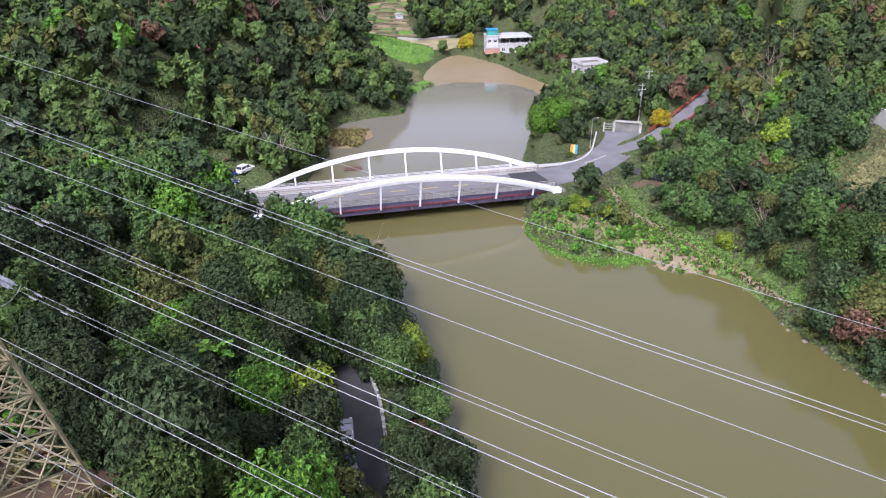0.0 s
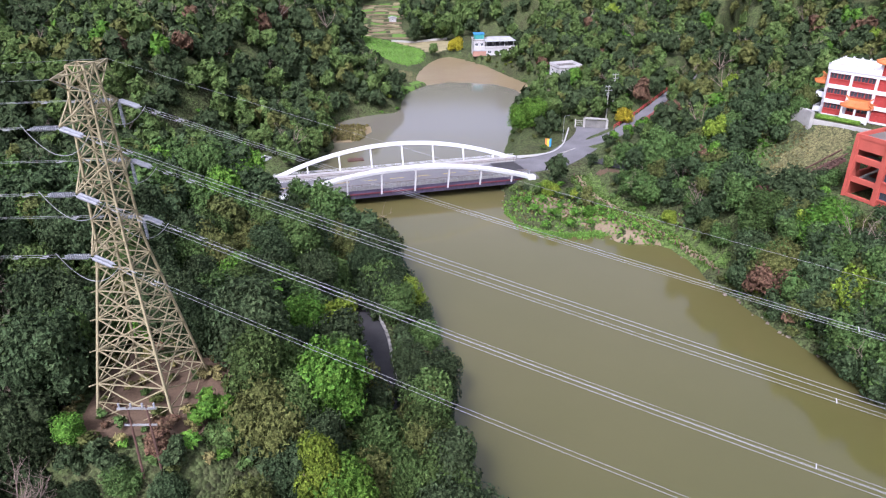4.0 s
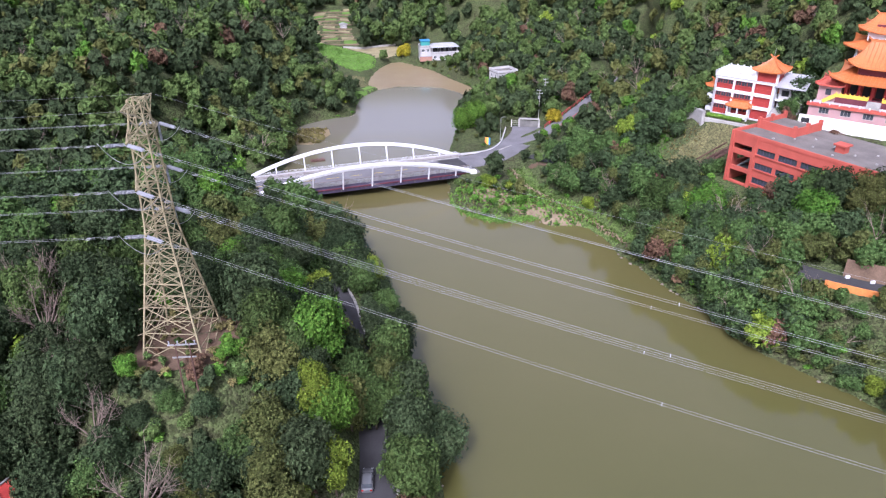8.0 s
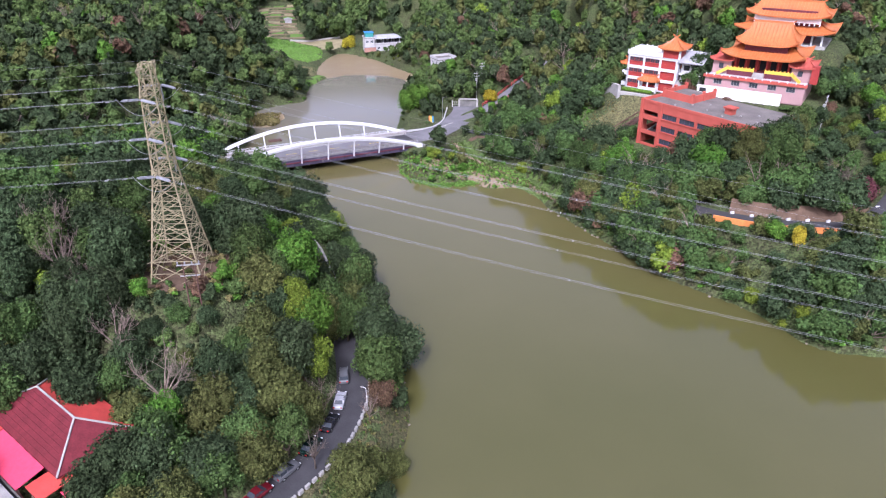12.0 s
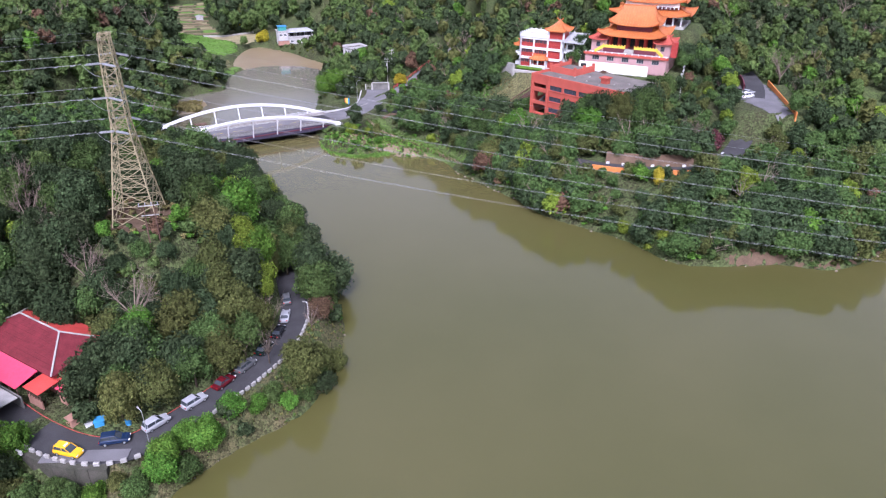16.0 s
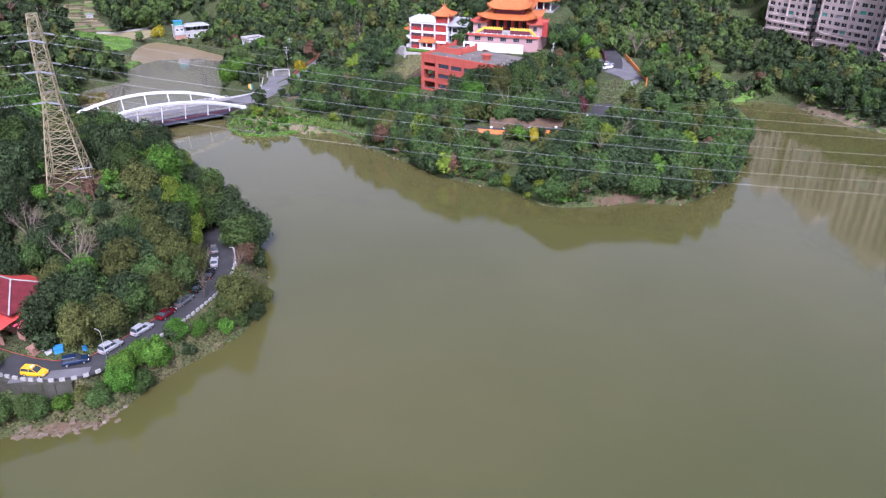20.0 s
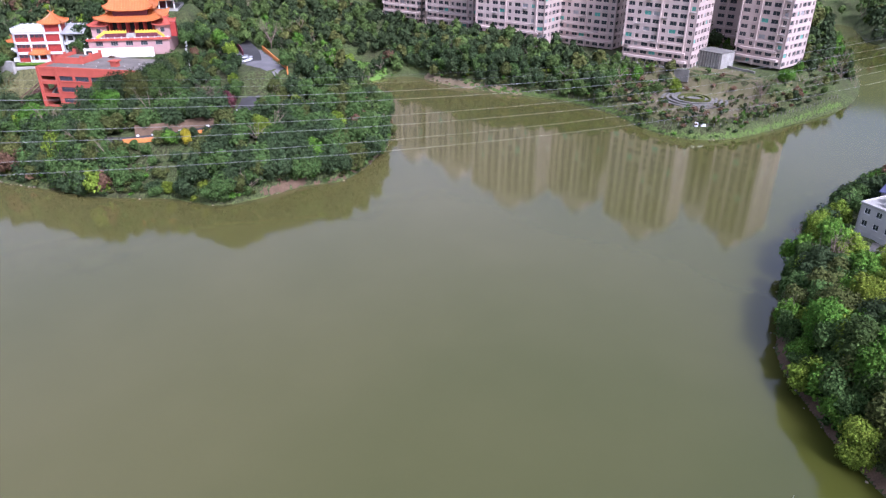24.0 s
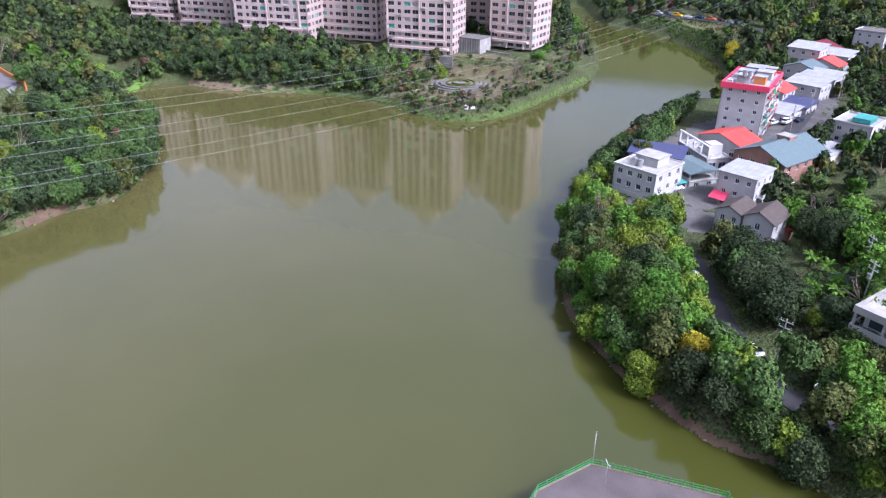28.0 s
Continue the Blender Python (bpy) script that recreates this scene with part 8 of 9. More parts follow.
def trunk_mesh(seed):
    r = np.random.default_rng(seed)
    ms = Mesh()
    ms.tube([(0, 0, -1.2), (0.03, 0.02, -0.5), (0.0, 0.05, 0.1)], 0.075, 7, 0.04)
    for k in range(5):
        a = k * 1.26 + r.uniform(-0.4, 0.4)
        ms.tube([(0, 0, -0.5 + 0.08 * k), (0.3 * math.cos(a), 0.3 * math.sin(a), -0.2 + 0.1 * k), (0.6 * math.cos(a), 0.6 * math.sin(a), 0.05 + 0.1 * k)], 0.035, 5, 0.012)
    return np.array([tuple(v) for v in ms.v]), ms.f


TRUNKS = [mesh_of("trunk", *trunk_mesh(k), M["bark"]) for k in range(3)]
KINDS = {"dark": "dense dark green broadleaf tree", "mid": "leafy mid-green broadleaf tree", "olive": "olive-green feathery tree", "lime": "fresh lime-green tree", "bright": "bright green round-crowned tree",
         "brown": "russet-leaved thin tree", "red": "dull red-leaved tree", "yellow": "yellow-flowering tree", "bare": "leafless pale brown tree"}
FULL = dict(KINDS, dry="dry straw-coloured scrub")
CROWNS = {}
for i, kind in enumerate(KINDS):
    if kind == "bare":
        CROWNS[kind] = [mesh_of("crown", *bare_arrays(50 + j), M["twig"]) for j in range(3)]
    else:
        n = 4 if kind in ("dark", "mid", "olive") else 2
        CROWNS[kind] = [mesh_of("crown", *crown_arrays(100 * i + j, 4000, 16 + 3 * j, 0.06 if kind != "olive" else 0.054, 0.72 + 0.1 * (j % 2), core=0.62), LEAF[kind]) for j in range(n)]


def plant(kind, x, y, R, H, where, z=None):
    """One tree as a thing: R its crown's radius, H its full height."""
    z = height(x, y) if z is None else z
    ob = thing("tree", pose(x, y, z, 0, 0, rng.uniform(0, 360)), KINDS[kind] + " " + where, "tree", "trees of the banks")
    ch = min(0.55 * H, 1.2 * R)
    crown = new("crown", CROWNS[kind][rng.integers(len(CROWNS[kind]))])
    crown.parent = ob
    crown.matrix_basis = Matrix.LocRotScale((0, 0, H - ch * 0.95), None, (R, R * rng.uniform(0.88, 1.1), ch * 1.12))
    tr = new("trunk", TRUNKS[rng.integers(3)])
    tr.parent = ob
    tr.matrix_basis = Matrix.LocRotScale((0, 0, H - ch), None, (max(R * 0.75, 1.2), max(R * 0.75, 1.2), (H - ch + 0.3) / 1.2))
    return ob


# small crowns for the woods that stay far off
FAR = {k: [crown_arrays(900 + 10 * i + j, 175, 3, 0.22, 0.85, core=0.74) for j in range(4)] for i, k in enumerate(("dark", "mid", "olive", "lime", "bright", "brown", "red"))}
MIDC = {k: [crown_arrays(1900 + 10 * i + j, 1100, 10, 0.1, 0.8, core=0.64) for j in range(3)] for i, k in enumerate(("dark", "mid", "olive", "lime", "bright", "brown", "red"))}
BUSH = {k if k != "red" else "dry": [crown_arrays(2900 + 10 * i + j, 30, 1, 0.4, 0.8, core=0.68) for j in range(4)] for i, k in enumerate(("dark", "mid", "olive", "lime", "bright", "brown", "red"))}
FAR_BARE = [bare_arrays(990 + j, 6, 4) for j in range(3)]


def wood(name, spots, label, crowns=None, sink=0.8):
    """Far woods: one mesh for each kind of leaf. Spots: kind, x, y, z, radius, height."""
    for kind in sorted({s[0] for s in spots}):
        V, F, k = [], [], 0
        for s in spots:
            if s[0] != kind:
                continue
            _, x, y, z, R, H = s
            v, f = (FAR_BARE[rng.integers(3)] if kind == "bare" else (crowns or FAR)[kind][rng.integers(3)])
            a = rng.uniform(0, 2 * np.pi)
            c, sn = np.cos(a), np.sin(a)
            ch = min(0.55 * H, R)
            w = np.stack([(v[:, 0] * c - v[:, 1] * sn) * R + x, (v[:, 0] * sn + v[:, 1] * c) * R + y, v[:, 2] * ch * 1.15 + z + H - ch * sink], 1)
            V.append(w)
            F += [[q + k for q in g] for g in f]
            k += len(w)
        me = mesh_of(name, np.concatenate(V), F, M["twig"] if kind == "bare" else LEAF[kind])
        tagged(new(name, me), label + ", " + FULL[kind].replace(" tree", " crowns"), "woods", kind="stuff")


def jitter(x0, x1, y0, y1, gap):
    xs, ys = np.meshgrid(np.arange(x0, x1, gap), np.arange(y0, y1, gap))
    p = np.stack([xs.ravel(), ys.ravel()], 1)
    p[:, 0] += gap / 2 * (np.round(ys.ravel() / gap) % 2)
    return p + rng.uniform(-0.42, 0.42, p.shape) * gap


# open ground: centre, half sizes, turn
OPEN = [(77, 113.5, 9, 5, 25), (24, 119, 7, 6, -30), (38, 113, 13, 6, -10), (-45, 139, 7, 9, 0), (-28.8, 34, 6.5, 6.5, 0), (208, 94, 16, 10, 20), (245, -45, 14, 12, 0), (398, -138, 22, 14, -45), (205, -152, 48, 16, -22), (114, -157.5, 7, 5.5, 0), (100, -157, 4.5, 4, 0), (23, 160, 4, 6, 0), (262, -84, 40, 5, -14), (71, 113, 6, 9, -30), (-33, -17.5, 9, 4, -8), (-3, 2, 4, 12, -35),
        (130, -121, 6, 4, 0), (88, -148, 8, 4, 30), (118, -152, 10, 6, 0), (222, -20, 1.5, 36, 5), (95, 16, 5, 1.2, -10), (-10, 248, 6, 8, 0), (-28, 112, 6, 6, 0), (85, 51, 13, 5, -30), (78.3, 95.2, 6, 2.5, -63), (87, 119, 10, 6, -45), (136.5, 67, 17, 6.5, 60), (129, 60, 8, 6, 45), (12, 310, 20, 8, 0), (32, 149, 9, 6, 25), (40, 158, 9, 8, 45), (44, 168, 7, 7, 0), (30, 138.5, 8, 6.5, 0)]


# the stretch of valley that carries trees
VALLEY = [(-160, 265), (-112, 335), (-95, 470), (70, 470), (142, 335), (152, 275), (185, 225), (330, 225), (365, 125), (480, 85), (545, 20), (560, -80), (560, -250), (480, -262), (330, -228), (200, -198), (100, -182), (50, -172),
          (-90, -60), (-82, 40), (-118, 110), (-155, 200)]


def free_of(x, y, margin=0.6):
    ok = np.ones(x.shape, bool)
    for name, line, width in ROADS:
        d, _ = seg_dist(x, y, line)
        shade = np.where((name == "lake_road") & ((y > 70) | (y > 30) & (y < 46)), -1.4, np.where((name == "lake_road") & (y > 46) & (y < 68), 0.3, np.where((name == "lake_road") & (y > 8), 1.0, 0.0))) + np.where(name == "hill_road", np.where(x < 75, 0.3, -0.9), 0.0) + np.where((name == "peninsula_road") & (y > 66) & (y < 128), -3.0, 0.0) + np.where((name == "village_road") & (x < 150), np.where(x > 94, 1.3, 0.6), 0.0)
        ok &= d > width / 2 + margin + shade
    for c, k in ((PADS, 0.8), (OPEN, 0)):
        for q in c:
            cs, s = math.cos(radians(q[4])), math.sin(radians(q[4]))
            u, v = (x - q[0]) * cs + (y - q[1]) * s, -(x - q[0]) * s + (y - q[1]) * cs
            ok &= (np.abs(u) > q[2] + k) | (np.abs(v) > q[3] + k)
    d, _ = seg_dist(x, y, PATH_E)
    ok &= d > 2.9
    d, _ = seg_dist(x, y, VALE)
    ok &= d > 13.5
    dx, dy = (x - BR[0][3]), (y - BR[1][3])
    u, v = dx * BR[0][0] + dy * BR[1][0], dx * BR[0][1] + dy * BR[1][1]
    ok &= ~((u > -5) & (u < BRL + 3) & (np.abs(v) < 12.5))
    ok &= in_poly(x, y, VALLEY)
    return ok


def pick(x, y, weights):
    names = list(weights)
    w = np.array([weights[n] for n in names], float)
    return rng.choice(names, size=len(x), p=w / w.sum())


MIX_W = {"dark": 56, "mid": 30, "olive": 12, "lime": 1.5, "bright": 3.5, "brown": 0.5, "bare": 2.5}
MIX_H = {"dark": 46, "mid": 40, "olive": 8, "bright": 1, "brown": 0.8, "bare": 5}
MIX_P = {"dark": 40, "mid": 34, "olive": 13, "lime": 1.5, "bright": 4, "brown": 2.0, "bare": 6}
MIX_F = {"dark": 22, "mid": 20, "olive": 14, "bright": 8, "brown": 3, "bare": 30}
MIX_V = {"dark": 4, "mid": 22, "olive": 20, "lime": 18, "bright": 32, "bare": 1}
MIX_B = {"mid": 36, "dark": 16, "olive": 22, "bright": 12, "lime": 5, "brown": 3}
# single trees that stand out: kind, x, y, radius, height
MARKED = [("lime", -4.6, 73, 3.2, 8), ("brown", -2.6, 58.5, 2.0, 4.5), ("lime", -13.5, 56, 3.8, 9), ("bright", -17, 52, 3.6, 9),
          ("mid", 86.6, 77.6, 4.4, 9.5), ("mid", 97.6, 66.6, 4.6, 14), ("dark", 103.5, 73.5, 5, 13), ("olive", 108.5, 78, 4.8, 12), ("mid", 112.5, 83, 4.6, 11), ("dark", 88, 74.6, 4.6, 11.5), ("olive", 91.5, 69.6, 4.6, 12.5), ("dark", 96.5, 70.5, 4.4, 13.5), ("dark", 56.8, 86.5, 4.2, 6.5), ("olive", 60, 81, 4.4, 7), ("mid", 96, 68, 4.4, 10), 
          ("olive", -30.5, -8.2, 3.4, 7.6), ("olive", -25.8, -5.6, 3.6, 8), ("mid", -20.6, -2.4, 3.4, 8), ("olive", -16.6, 0.6, 3.4, 8), ("mid", -12.9, 4.4, 3.2, 8), ("olive", -10.4, 8.6, 3.0, 7.5), ("bare", -8.0, 11.0, 2.4, 6), ("dark", -35.5, -2.2, 3.6, 7.5), ("mid", -31, -5.4, 3.4, 6.8), ("dark", -26.6, -5.6, 3.4, 6.6), ("dark", -22, -1.4, 3.6, 7.2), ("dark", -29, 0.5, 4.2, 8.5), ("mid", -18, 3.5, 3.4, 7), ("olive", -15.5, 13.5, 3.2, 9.5), ("lime", -8.5, 17, 2.8, 8.5),
          ("dark", 4.2, 28, 5.2, 9), ("dark", 1.5, 33, 3.8, 10), ("bright", -9, 24, 3.6, 9.5), ("olive", -7, 29, 3.4, 9.5), ("olive", -16, 20, 4.2, 10), ("brown", 0.6, 13.6, 2.2, 4.6), ("olive", -5.2, -0.8, 2.4, 4.8), ("bright", -24.6, -15.9, 2.4, 3.8), ("mid", -6.2, -2.6, 2.2, 3.6), ("bright", -12, -7.6, 1.7, 2.6), ("olive", -22, 7, 4.4, 9), ("olive", -14, 9, 4.4, 9), ("mid", -28, 2, 4.4, 9),
          ("olive", -5, -2.5, 2.6, 5), ("mid", -2.5, -0.5, 2.2, 4.5), ("bright", -25.5, -17.3, 2.6, 4.6), ("bright", -22, -14, 2.0, 3.6), ("bright", -18.5, -12.4, 1.8, 3.2), ("mid", -28.3, -18.2, 1.8, 3.4), ("bare", -1.5, 9.5, 1.8, 4), ("bare", -13, 3.8, 2.2, 5), ("mid", -38, -17.4, 2.4, 4), ("olive", -44, -16.5, 2.8, 4.6),
          ("bright", 28.6, 171, 4.8, 9), ("bright", 25, 173.5, 3.8, 8), ("mid", 33, 177, 4.6, 9.5), ("yellow", 54, 170, 3.0, 5), ("yellow", 9.8, 301, 4.6, 7), ("yellow", -4.5, 343, 4.6, 7.5), ("yellow", -1, 347, 4, 8), ("dark", 5, 338, 5, 8), ("dark", 9, 341, 4.5, 8), ("bright", 83, 72, 5.0, 9), ("dark", 66, 96, 5.4, 10), ("mid", 60, 92, 4.4, 8), ("red", 61, 97, 2.4, 6.5), ("bright", 66.5, 84, 4.4, 8),
          ("yellow", 329, -149, 4.5, 8), ("lime", 104, 30, 3.6, 8), ("red", 110, 54, 3.6, 7), ("bare", 106, 57, 3.8, 9), ("lime", 124, 37, 2.8, 7.5), ("yellow", 85, 38, 1.8, 5), ("lime", 80, 26, 2.2, 3.4), ("lime", 76, 36, 2.0, 3.2), ("bare", 152, 80, 4, 9), ("bare", 150, 68, 4, 8),
          ("lime", 114, -124.4, 4.8, 9), ("lime", 121, -122.5, 4.2, 8.5), ("lime", 106, -121.5, 4.4, 9), ("bright", 91, -127.6, 4.8, 9), ("bright", 85.5, -126.5, 4.6, 9), ("mid", 99, -127, 4.0, 8.5), ("lime", 75.5, -127, 3.6, 7.5), ("dark", 110, -141.5, 4.8, 8), ("dark", 102, -143.5, 5, 8.5), ("dark", 94, -146, 5, 8), ("dark", 118, -141.5, 4.2, 7), ("olive", 104, -118, 4, 8), ("bright", 96, -117, 3.8, 8), ("lime", 137, -108, 3.6, 7), ("mid", 90, -123, 4.4, 9), ("mid", 84, -128, 4.2, 8.5), ("dark", 102, -124, 4, 8), ("yellow", 80, -134, 3.2, 6), ("dark", 74, -133, 3.8, 7), ("dark", 70, -138, 3.8, 6.5), ("mid", 67, -143, 3.8, 6.5),
          ("dark", 64, -149, 3.8, 6.5), ("bare", 126, -113, 3.2, 7), ("dark", 119, -112, 3.4, 7), ("mid", 126, -108.5, 3, 6), ("bright", 33.5, 116, 1.8, 2.6), ("lime", 50, 112, 2.2, 3.4), ("lime", 26.5, 126.5, 2.4, 3.4), ("dark", 108, -146, 4.6, 6), ("dark", 100, -148, 4.4, 6), ("dark", 115, -147, 4, 5.5), ("mid", 96, -146, 3.4, 4.5),
          ("dark", 92, -155, 4.2, 5), ("mid", 86, -157, 4, 4.5), ("dark", 122, -158, 3.2, 9), ("dark", 128, -155, 3, 9), ("mid", 135, -160, 4, 7), ("mid", 240, -32, 3, 5), ("bright", 262, -72, 3.2, 5), ("lime", 247, -37, 2.8, 6), ("bare", 256, -66, 3.4, 6)]
taken = np.array([m[1:3] for m in MARKED])
for kind, x, y, R, H in MARKED:
    plant(kind, x, y, R, H, "on the lake bank")

# thickets that stay low: centre, radius, greatest height
LOW = [(154, 29, 9, 3.2), (143, 21, 5, 4.5), (-19, 222, 10, 6.0), (-18, 243, 13, 3.0), (-20, 268, 14, 2.5), (-32, 292, 10, 3.0), (100, 95, 5, 1.0), (106, 92.5, 5, 1.0), (112, 90, 4, 1.0), (-28, 104, 9, 4.0), (-35, 108, 7, 3.5), (400, -135, 30, 2.5), (370, -142, 25, 3.0), (428, -125, 18, 2.0), (106, -151, 7, 3.2), (93, -152, 5, 3.0), (81, 86, 5, 3.5), (65, 171, 10, 4.0), (70, 104, 8, 3.5), (-27, 25, 9, 3.0), (-32, 27, 6, 3.0), (-61, 177, 5, 4.5), (40, 208, 8, 3.0), (57, 160, 7, 3.0), (-42, 124, 9, 3.0), (-49, 133, 8, 3.0), (36, 205, 9, 3.2), (25, 280, 12, 2.5), (34, 283, 8, 2.5), (232, -56, 16, 2.2), (250, -62, 14, 2.6), (222, -42, 12, 2.4), (238, -30, 12, 3.0), (80, 43, 10, 3.4), (88, 40, 9, 3.4), (75, 93, 8, 3.2), (70.5, 85, 8, 5.0), (-33, 119, 9, 3.0), (124, 58, 9, 3.5), (124, 73, 9, 3.0), (121, 65, 9, 3.5), (128, 85, 7, 3.5), (118, 50, 10, 5.0), (116, 72, 7, 5.0), (20, 122, 12, 2.4), (80, 115, 9, 3.5), (38, 128, 6, 3.0), (44, 146, 8, 3.0), (37, 133, 7, 2.6), (49, 153, 6, 3.0)]

# the near west bank and the village bank: trees one by one
spots = jitter(-66, 8, -10, 112, 4.3)
sd = from_shore(spots[:, 0], spots[:, 1])
ok = (sd > 0.6) & free_of(spots[:, 0], spots[:, 1], 0.8) & (np.hypot(spots[:, None, 0] - taken[:, 0], spots[:, None, 1] - taken[:, 1]).min(1) > 2.8)
near = spots[ok]
order = np.argsort(np.hypot(near[:, 0] + 10, (near[:, 1] - 25) * 0.8))[:150]
rest_near = np.delete(near, order, axis=0)
near = near[order]
zs = ground(near[:, 0], near[:, 1])
sdn = from_shore(near[:, 0], near[:, 1])
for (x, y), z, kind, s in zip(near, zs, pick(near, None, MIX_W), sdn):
    R = rng.uniform(2.5, 4.4) * (0.8 if s < 5 else 1)
    H = R * rng.uniform(1.7, 2.3) + 1.2
    for cx, cy, r, most in LOW:
        if math.hypot(x - cx, y - cy) < r and H > most:
            R, H = R * 0.7, most
    plant(kind, x, y, R, H, "in the wood above the lake road", z)

# the lake road runs under a roof of leaves
for side in (-3.5, 3.5):
    for x, y, z, hd in along(LAKE_ROAD, 4.6, side):
        if (34 < y < 45 or 73 < y < 98) and from_shore(np.array([x]), np.array([y]))[0] > 0.6:
            plant(("dark", "mid", "olive", "mid")[rng.integers(4)], x + rng.uniform(-0.5, 0.5), y + rng.uniform(-1, 1), rng.uniform(3.5, 4.4), rng.uniform(7.5, 9.5), "overhanging the lake road")

woods, middle, bushes = [], [], []


def scatter(x0, x1, y0, y1, gap, mix, lo, hi, edge=0.8, tall=2.0, keep=None, into=None):
    p = jitter(x0, x1, y0, y1, gap)
    s = from_shore(p[:, 0], p[:, 1])
    ok = (s > edge) & free_of(p[:, 0], p[:, 1]) & (np.hypot(p[:, None, 0] - taken[:, 0], p[:, None, 1] - taken[:, 1]).min(1) > 3.0)
    if keep is not None:
        ok &= keep(p[:, 0], p[:, 1], s)
    p, s = p[ok], s[ok]
    z = ground(p[:, 0], p[:, 1], s)
    for (x, y), zz, kind, q in zip(p, z, pick(p, None, mix), s):
        R = rng.uniform(lo, hi) * (0.9 if q < 4 else 1)
        H = R * rng.uniform(0.8, 1.15) * tall
        for cx, cy, r, most in LOW:
            if math.hypot(x - cx, y - cy) < r and H > most:
                R, H = R * max(0.6, most / H), most
        (woods if into is None else into).append((kind, x, y, zz, R, H))


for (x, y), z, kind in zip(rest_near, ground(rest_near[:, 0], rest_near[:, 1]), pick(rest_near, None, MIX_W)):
    R = rng.uniform(2.4, 4.2)
    middle.append((kind, x, y, z, R, R * 2.2))
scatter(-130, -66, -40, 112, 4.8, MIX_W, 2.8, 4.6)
scatter(-112, 6, 112, 240, 4.3, MIX_H, 2.6, 4.6)
scatter(-150, 6, 112, 300, 5.4, MIX_H, 2.8, 4.8, keep=lambda x, y, s: (x < -112) | (y > 240))
scatter(-170, 170, 300, 520, 8.0, MIX_H, 3.8, 6.4)
scatter(42, 140, 8, 134, 3.8, MIX_P, 2.4, 4.1, into=middle)
scatter(62, 168, 2, 64, 3.2, MIX_P, 3.6, 5.0, edge=0.1, tall=1.9, keep=lambda x, y, s: s < 5, into=middle)
scatter(52, 74, 60, 126, 2.8, MIX_P, 2.2, 3.6, edge=3.0, keep=lambda x, y, s: s < 12, into=middle)
scatter(48, 72, 50, 92, 1.6, MIX_B, 1.0, 2.0, edge=0.0, tall=1.3, keep=lambda x, y, s: s < 3, into=bushes)
scatter(60, 168, 2, 64, 1.7, MIX_B, 1.0, 2.0, edge=-0.1, tall=1.3, keep=lambda x, y, s: (s < 2.2) & (np.hypot(x - 97, y - 16) > 6), into=bushes)
scatter(54, 74, 50, 91, 3.0, MIX_P, 2.8, 4.2, edge=0.4, keep=lambda x, y, s: s < 8, into=middle)
scatter(60, 160, -160, -100, 3.2, MIX_V, 2.8, 4.0, edge=0.4, tall=1.9, keep=lambda x, y, s: s < 4.5, into=middle)
scatter(150, 235, -140, -106, 3.4, MIX_P, 2.6, 3.8, edge=0.4, keep=lambda x, y, s: s < 13, into=middle)
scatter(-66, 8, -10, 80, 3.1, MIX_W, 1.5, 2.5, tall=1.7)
scatter(18, 215, 8, 300, 4.9, MIX_P, 2.3, 4.2, keep=lambda x, y, s: ~((x > 42) & (x < 140) & (y < 134)))
scatter(215, 300, -10, 300, 5.4, MIX_H, 2.6, 4.2)
scatter(222, 330, -95, -10, 4.6, MIX_F, 1.6, 3.0)
scatter(200, 246, -14, 86, 3.2, MIX_H, 1.9, 3.2, edge=2.8, keep=lambda x, y, s: s < 16, into=middle)
scatter(205, 240, -40, 70, 1.8, MIX_B, 0.8, 1.6, edge=2.2, tall=1.2, keep=lambda x, y, s: s < 7, into=bushes)
scatter(300, 520, -60, 200, 8.5, MIX_H, 3.6, 6)
scatter(60, 140, -200, -105, 3.7, MIX_V, 2.6, 4.0, into=middle)
scatter(140, 330, -230, -105, 5.6, MIX_P, 2.0, 3.4)
scatter(330, 560, -260, -60, 8.0, MIX_P, 3, 5)
scatter(170, 420, 300, 420, 9.0, MIX_H, 4, 6.4)
# shrubs of the park round its terrace
for x, y in jitter(213, 262, -76, -12, 2.5):
    s_ = from_shore(np.array([x]), np.array([y]))[0]
    if s_ > 4.2 and math.hypot(x - 243, y + 46) > 12 and rng.random() < 0.75:
        R = rng.uniform(0.8, 1.7)
        kind = ("bare", "bare", "olive", "mid", "bare", "dark", "brown")[rng.integers(7)]
        (woods if kind == "bare" else bushes).append((kind, x, y, height(x, y), R, R * (1.9 if kind == "bare" else 1.3)))
# scrub round the pylon's feet
for x, y in jitter(-36.5, -20.5, 26.5, 42, 1.9):
    edge_off = max(abs(x + 28.8), abs(y - 34))
    if rng.random() < (0.6 if edge_off < 4 else 0.95):
        R = rng.uniform(0.5, 1.1)
        bushes.append((("dry", "mid", "olive", "dry", "brown")[rng.integers(5)], x, y, height(x, y), R, R * 1.2))
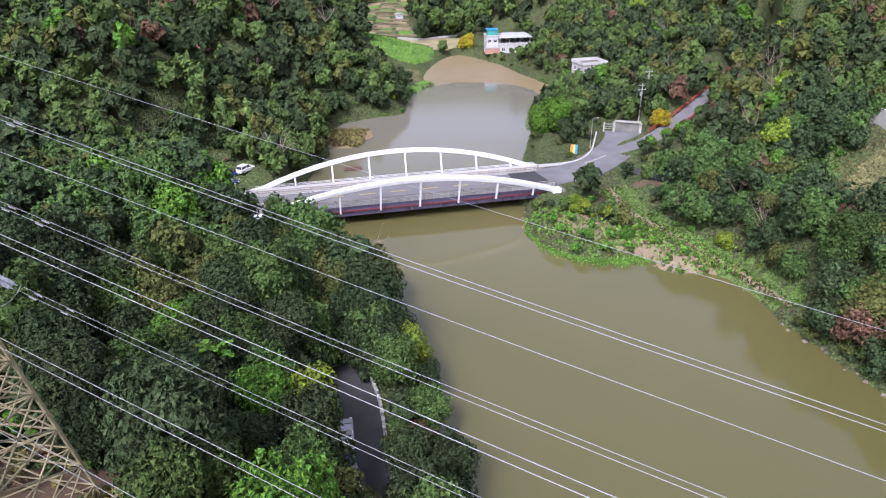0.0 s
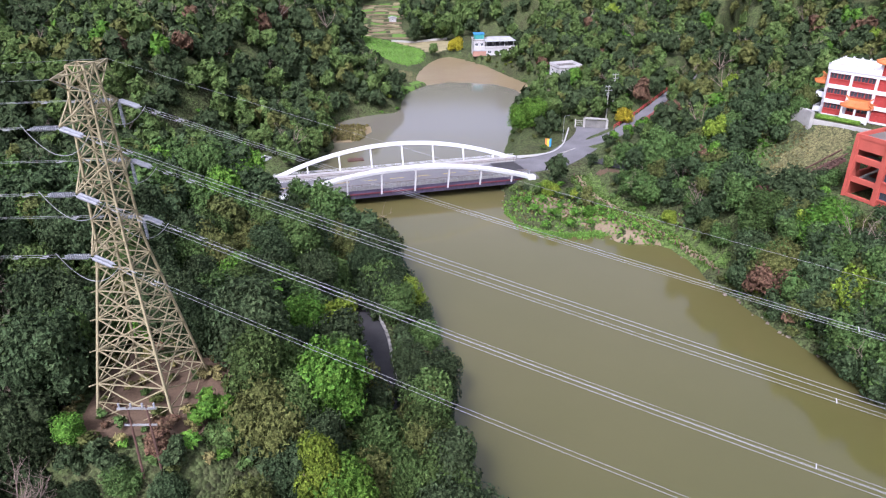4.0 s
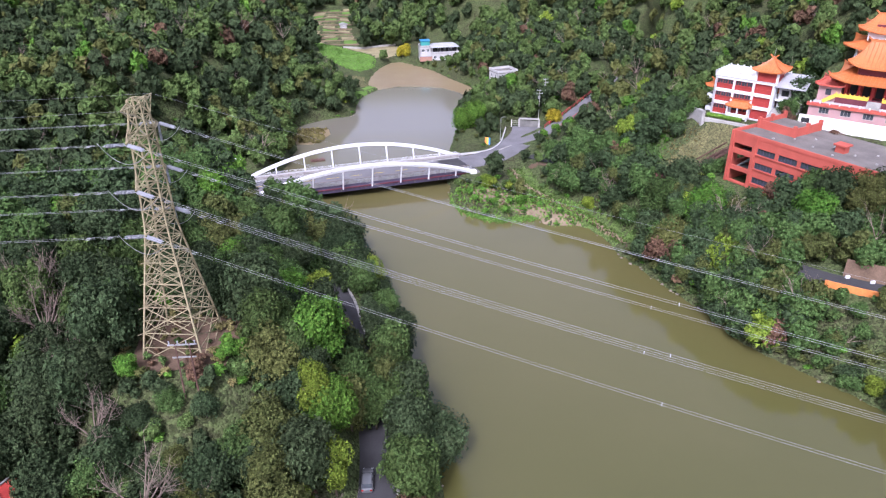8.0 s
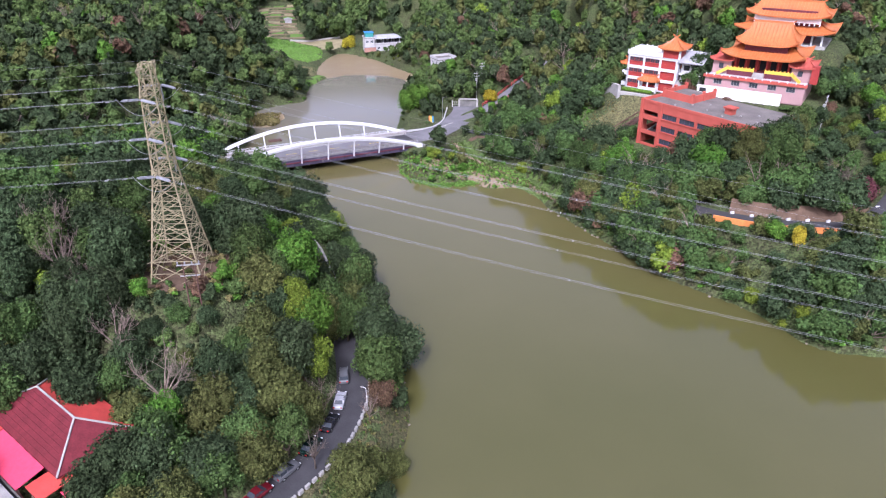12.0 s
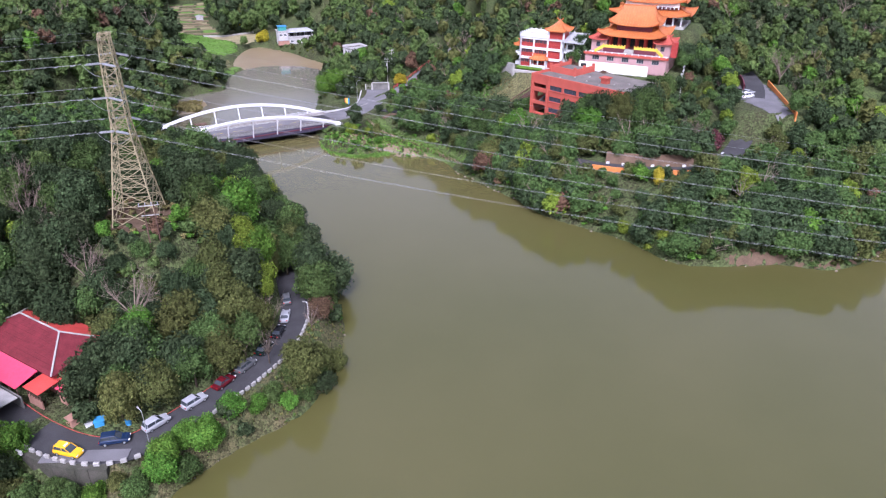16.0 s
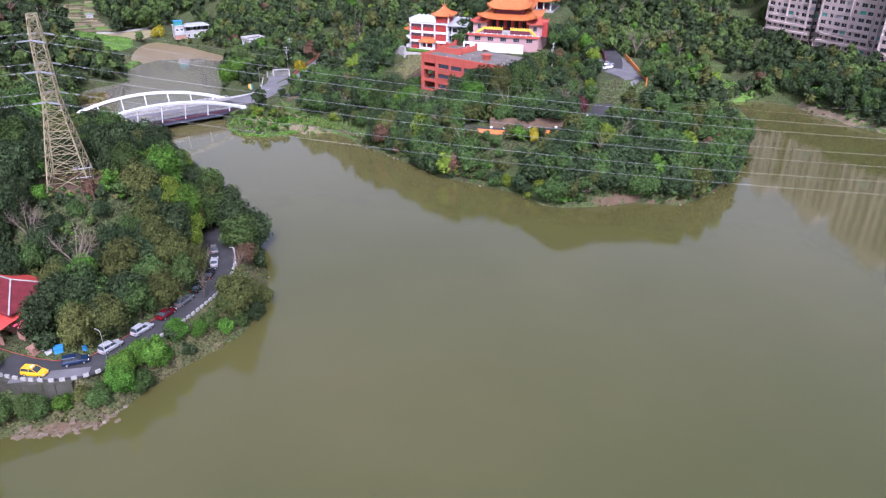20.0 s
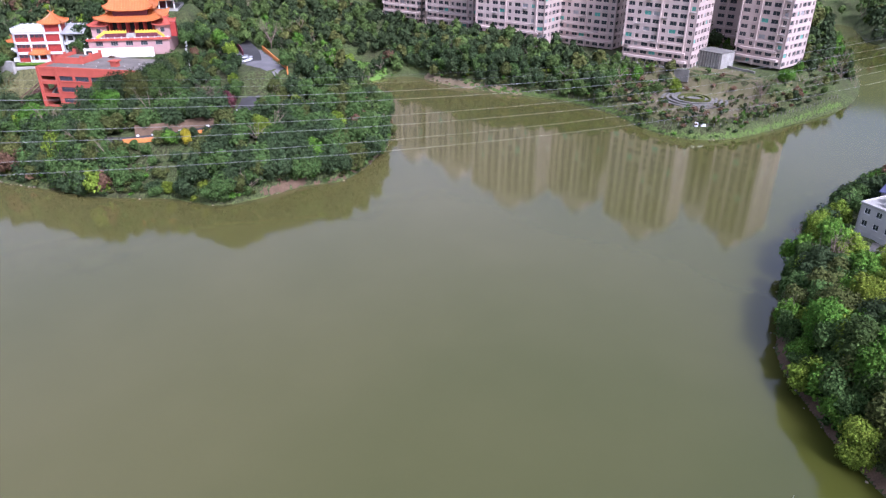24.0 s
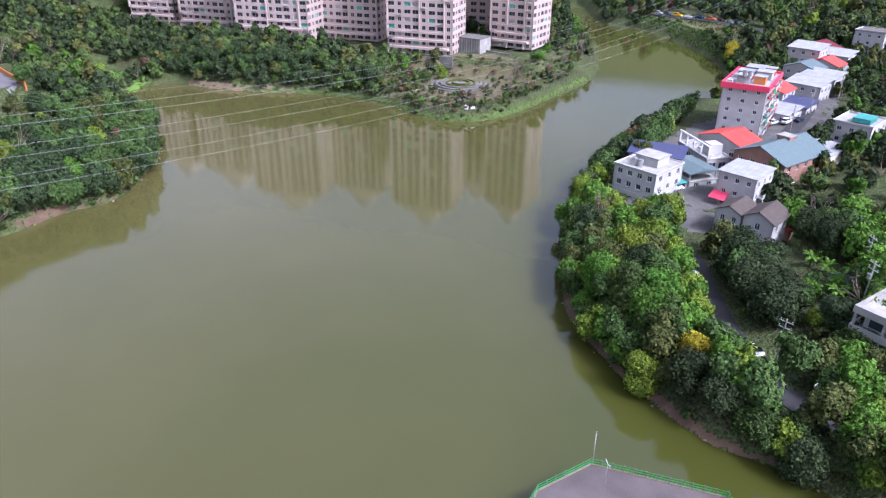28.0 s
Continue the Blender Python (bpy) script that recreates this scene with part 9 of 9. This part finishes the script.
# undergrowth: low bushes on the banks and between the trunks
for x0, x1, y0, y1, gap in ((-66, 10, -24, 120, 2.3), (16, 140, 8, 130, 2.3), (140, 215, 10, 100, 2.8), (56, 160, -170, -100, 2.3), (205, 290, -92, 80, 2.6), (-60, 60, 150, 300, 3.2)):
    scatter(x0, x1, y0, y1, gap, MIX_B, 0.7, 1.5, edge=0.15, tall=1.15, keep=lambda x, y, s: (s < 40) & (rng.random(x.shape) < 0.8), into=bushes)
verge_ = np.array(VERGE, float)
scatter(-52, 6, -26, 32, 1.7, {"olive": 18, "mid": 34, "bright": 26, "dark": 22}, 1.0, 2.2, edge=0.1, tall=1.35, keep=lambda x, y, s: in_poly(x, y, verge_) & (rng.random(x.shape) < 0.5), into=bushes)
# round shrubs on the shore spit
for x, y, R in ((20.5, 121, 1.5), (24.5, 122.5, 1.2), (22, 117.5, 1.4), (28, 120.5, 1.1), (26, 115, 1.7), (30.5, 116, 1.6), (29, 112.6, 1.4), (33.5, 113, 1.3), (24, 113.5, 1.5), (38, 113.5, 1.2), (42, 109.5, 1.1), (44.5, 106.4, 0.9), (40.5, 106.5, 0.8), (36.5, 116.2, 1.0), (27.5, 125.5, 2.2), (31.5, 124.5, 2.0)):
    bushes.append(("bright" if R < 1.9 else "lime", x, y, height(x, y), R, R * 1.25))
    bushes.append(("mid", x + 0.5, y - 0.4, height(x, y), R * 0.7, R * 0.9))
wood("woodland", woods, "dense mixed forest on the valley slopes")
wood("bank_woodland", middle, "dense mixed wood near the lake", MIDC)
wood("undergrowth", bushes, "low undergrowth on the banks", BUSH, 0.6)


# ---- big-leaved plants ----
def frond(length, width, droop, lobes, folds=7):
    """One arching leaf along +x with a folded midrib; its edge is toothed where lobes are given."""
    ms, top = Mesh(), []
    for i in range(folds + 1):
        u = i / folds
        w = width * math.sin(math.pi * min(0.97, 0.08 + 0.9 * u)) ** 0.7
        if lobes and i % 2:
            w *= 0.45
        x, z = length * u * (1 - 0.18 * droop * u), length * (0.55 * u - droop * u * u)
        top += [(x, -w, z - 0.22 * w), (x, 0, z), (x, w, z - 0.22 * w)]
    low = [(x, y, z - 0.015) for x, y, z in top]
    k = len(top)
    fs = []
    for i in range(folds):
        for j in (0, 1):
            a = 3 * i + j
            fs += [(a, a + 3, a + 4, a + 1), (k + a + 1, k + a + 4, k + a + 3, k + a)]
    return ms.add(top + low, fs)


def leafy_plant(name, kind, label, x, y, z, h, length, width, droop, count, lobes, mt):
    top = thing(name, pose(x, y, z, 0, 0, 40 * x), label, kind, name.replace("_", " ") + "s")
    Mesh().tube([(0, 0, -0.3), (0.05, 0.03, h * 0.5), (0, 0, h)], 0.16, 7, 0.11).make("stem", M["bark"] if lobes else LEAF["olive"], top)
    first = None
    for i in range(count):
        ring = i % 3
        m = Matrix.Translation((0, 0, h - 0.08 * ring)) @ Matrix.Rotation(i * 2.4, 4, "Z") @ Matrix.Rotation(radians(-34 + 24 * ring), 4, "Y") @ Matrix.Scale(0.85 + 0.1 * ((i * 7) % 4), 4)
        if first is None:
            first = frond(length, width, droop, lobes, 9 if lobes else 7).make("leaf", LEAF[mt], top)
            first.matrix_basis = m
        else:
            share(first, top, m)


for x, y, h in ((117.2, -155.0, 2.2), (114.6, -157.5, 1.6), (112, -161.1, 2.4), (109.5, -158.4, 1.5), (99.5, -156.2, 2.2), (101.8, -158.4, 1.7), (120.5, -157.6, 1.8)):
    leafy_plant("banana_plant", "banana plant", "banana plant with broad bright green arching leaves", x, y, height(x, y) - 0.1, h, 2.5, 0.36, 0.7, 9, False, "bright")
leafy_plant("tree_fern", "tree fern", "bright green tree fern standing among the bank trees", -22.1, 56, height(-22.1, 56), 8.5, 2.6, 0.6, 0.6, 11, True, "bright")
leafy_plant("palm_tree", "palm tree", "fan-crowned palm tree beside the village houses", 205.4, -174.7, height(205.4, -174.7), 5.6, 2.3, 0.42, 0.75, 14, True, "mid")

# the shrubs and trees that lean over the bend of the lake road
for kind, x, y, R, H in (("mid", 1.2, 19.5, 4.6, 8.6), ("dark", 1.0, 26, 4.2, 8.8), ("mid", 0.4, 31, 3.8, 8.4), ("lime", -11, 24, 3.0, 11), ("olive", -4.8, -2.6, 4.0, 8.2), ("olive", -2.0, 0.6, 3.0, 6.4), ("dark", -1.6, -2.2, 2.4, 4.0),
                         ("bright", -7.4, -6.6, 1.7, 2.8), ("mid", -4.4, -4.4, 1.9, 3.0), ("bright", -19.6, -13.2, 3.0, 5.6), ("bright", -15.6, -9.2, 2.2, 3.6), ("bright", -24.8, -17.4, 2.8, 4.6), ("mid", -22.0, -16.4, 2.4, 4.6), ("mid", -28.5, -19.2, 2.0, 3.2), ("dark", -46.5, -14.5, 3.2, 6.2), ("mid", -42, -17, 2.6, 4.2), ("bare", -9.4, 1.2, 2.2, 5.5), ("mid", -3.6, 30.5, 3.4, 9), ("dark", -48, -15.5, 4.2, 9.5), ("mid", -52, -12.5, 4.4, 10), ("bright", -33.5, -18.6, 1.8, 2.6), ("mid", -37, -18.2, 2.0, 3.2), ("olive", -31, -17.6, 1.6, 2.4), ("mid", -9.8, -6.2, 2.0, 3.2), ("olive", 1.6, 3.6, 2.2, 4.0)):
    plant(kind, x, y, R, H, "on the bank beside the lake road")
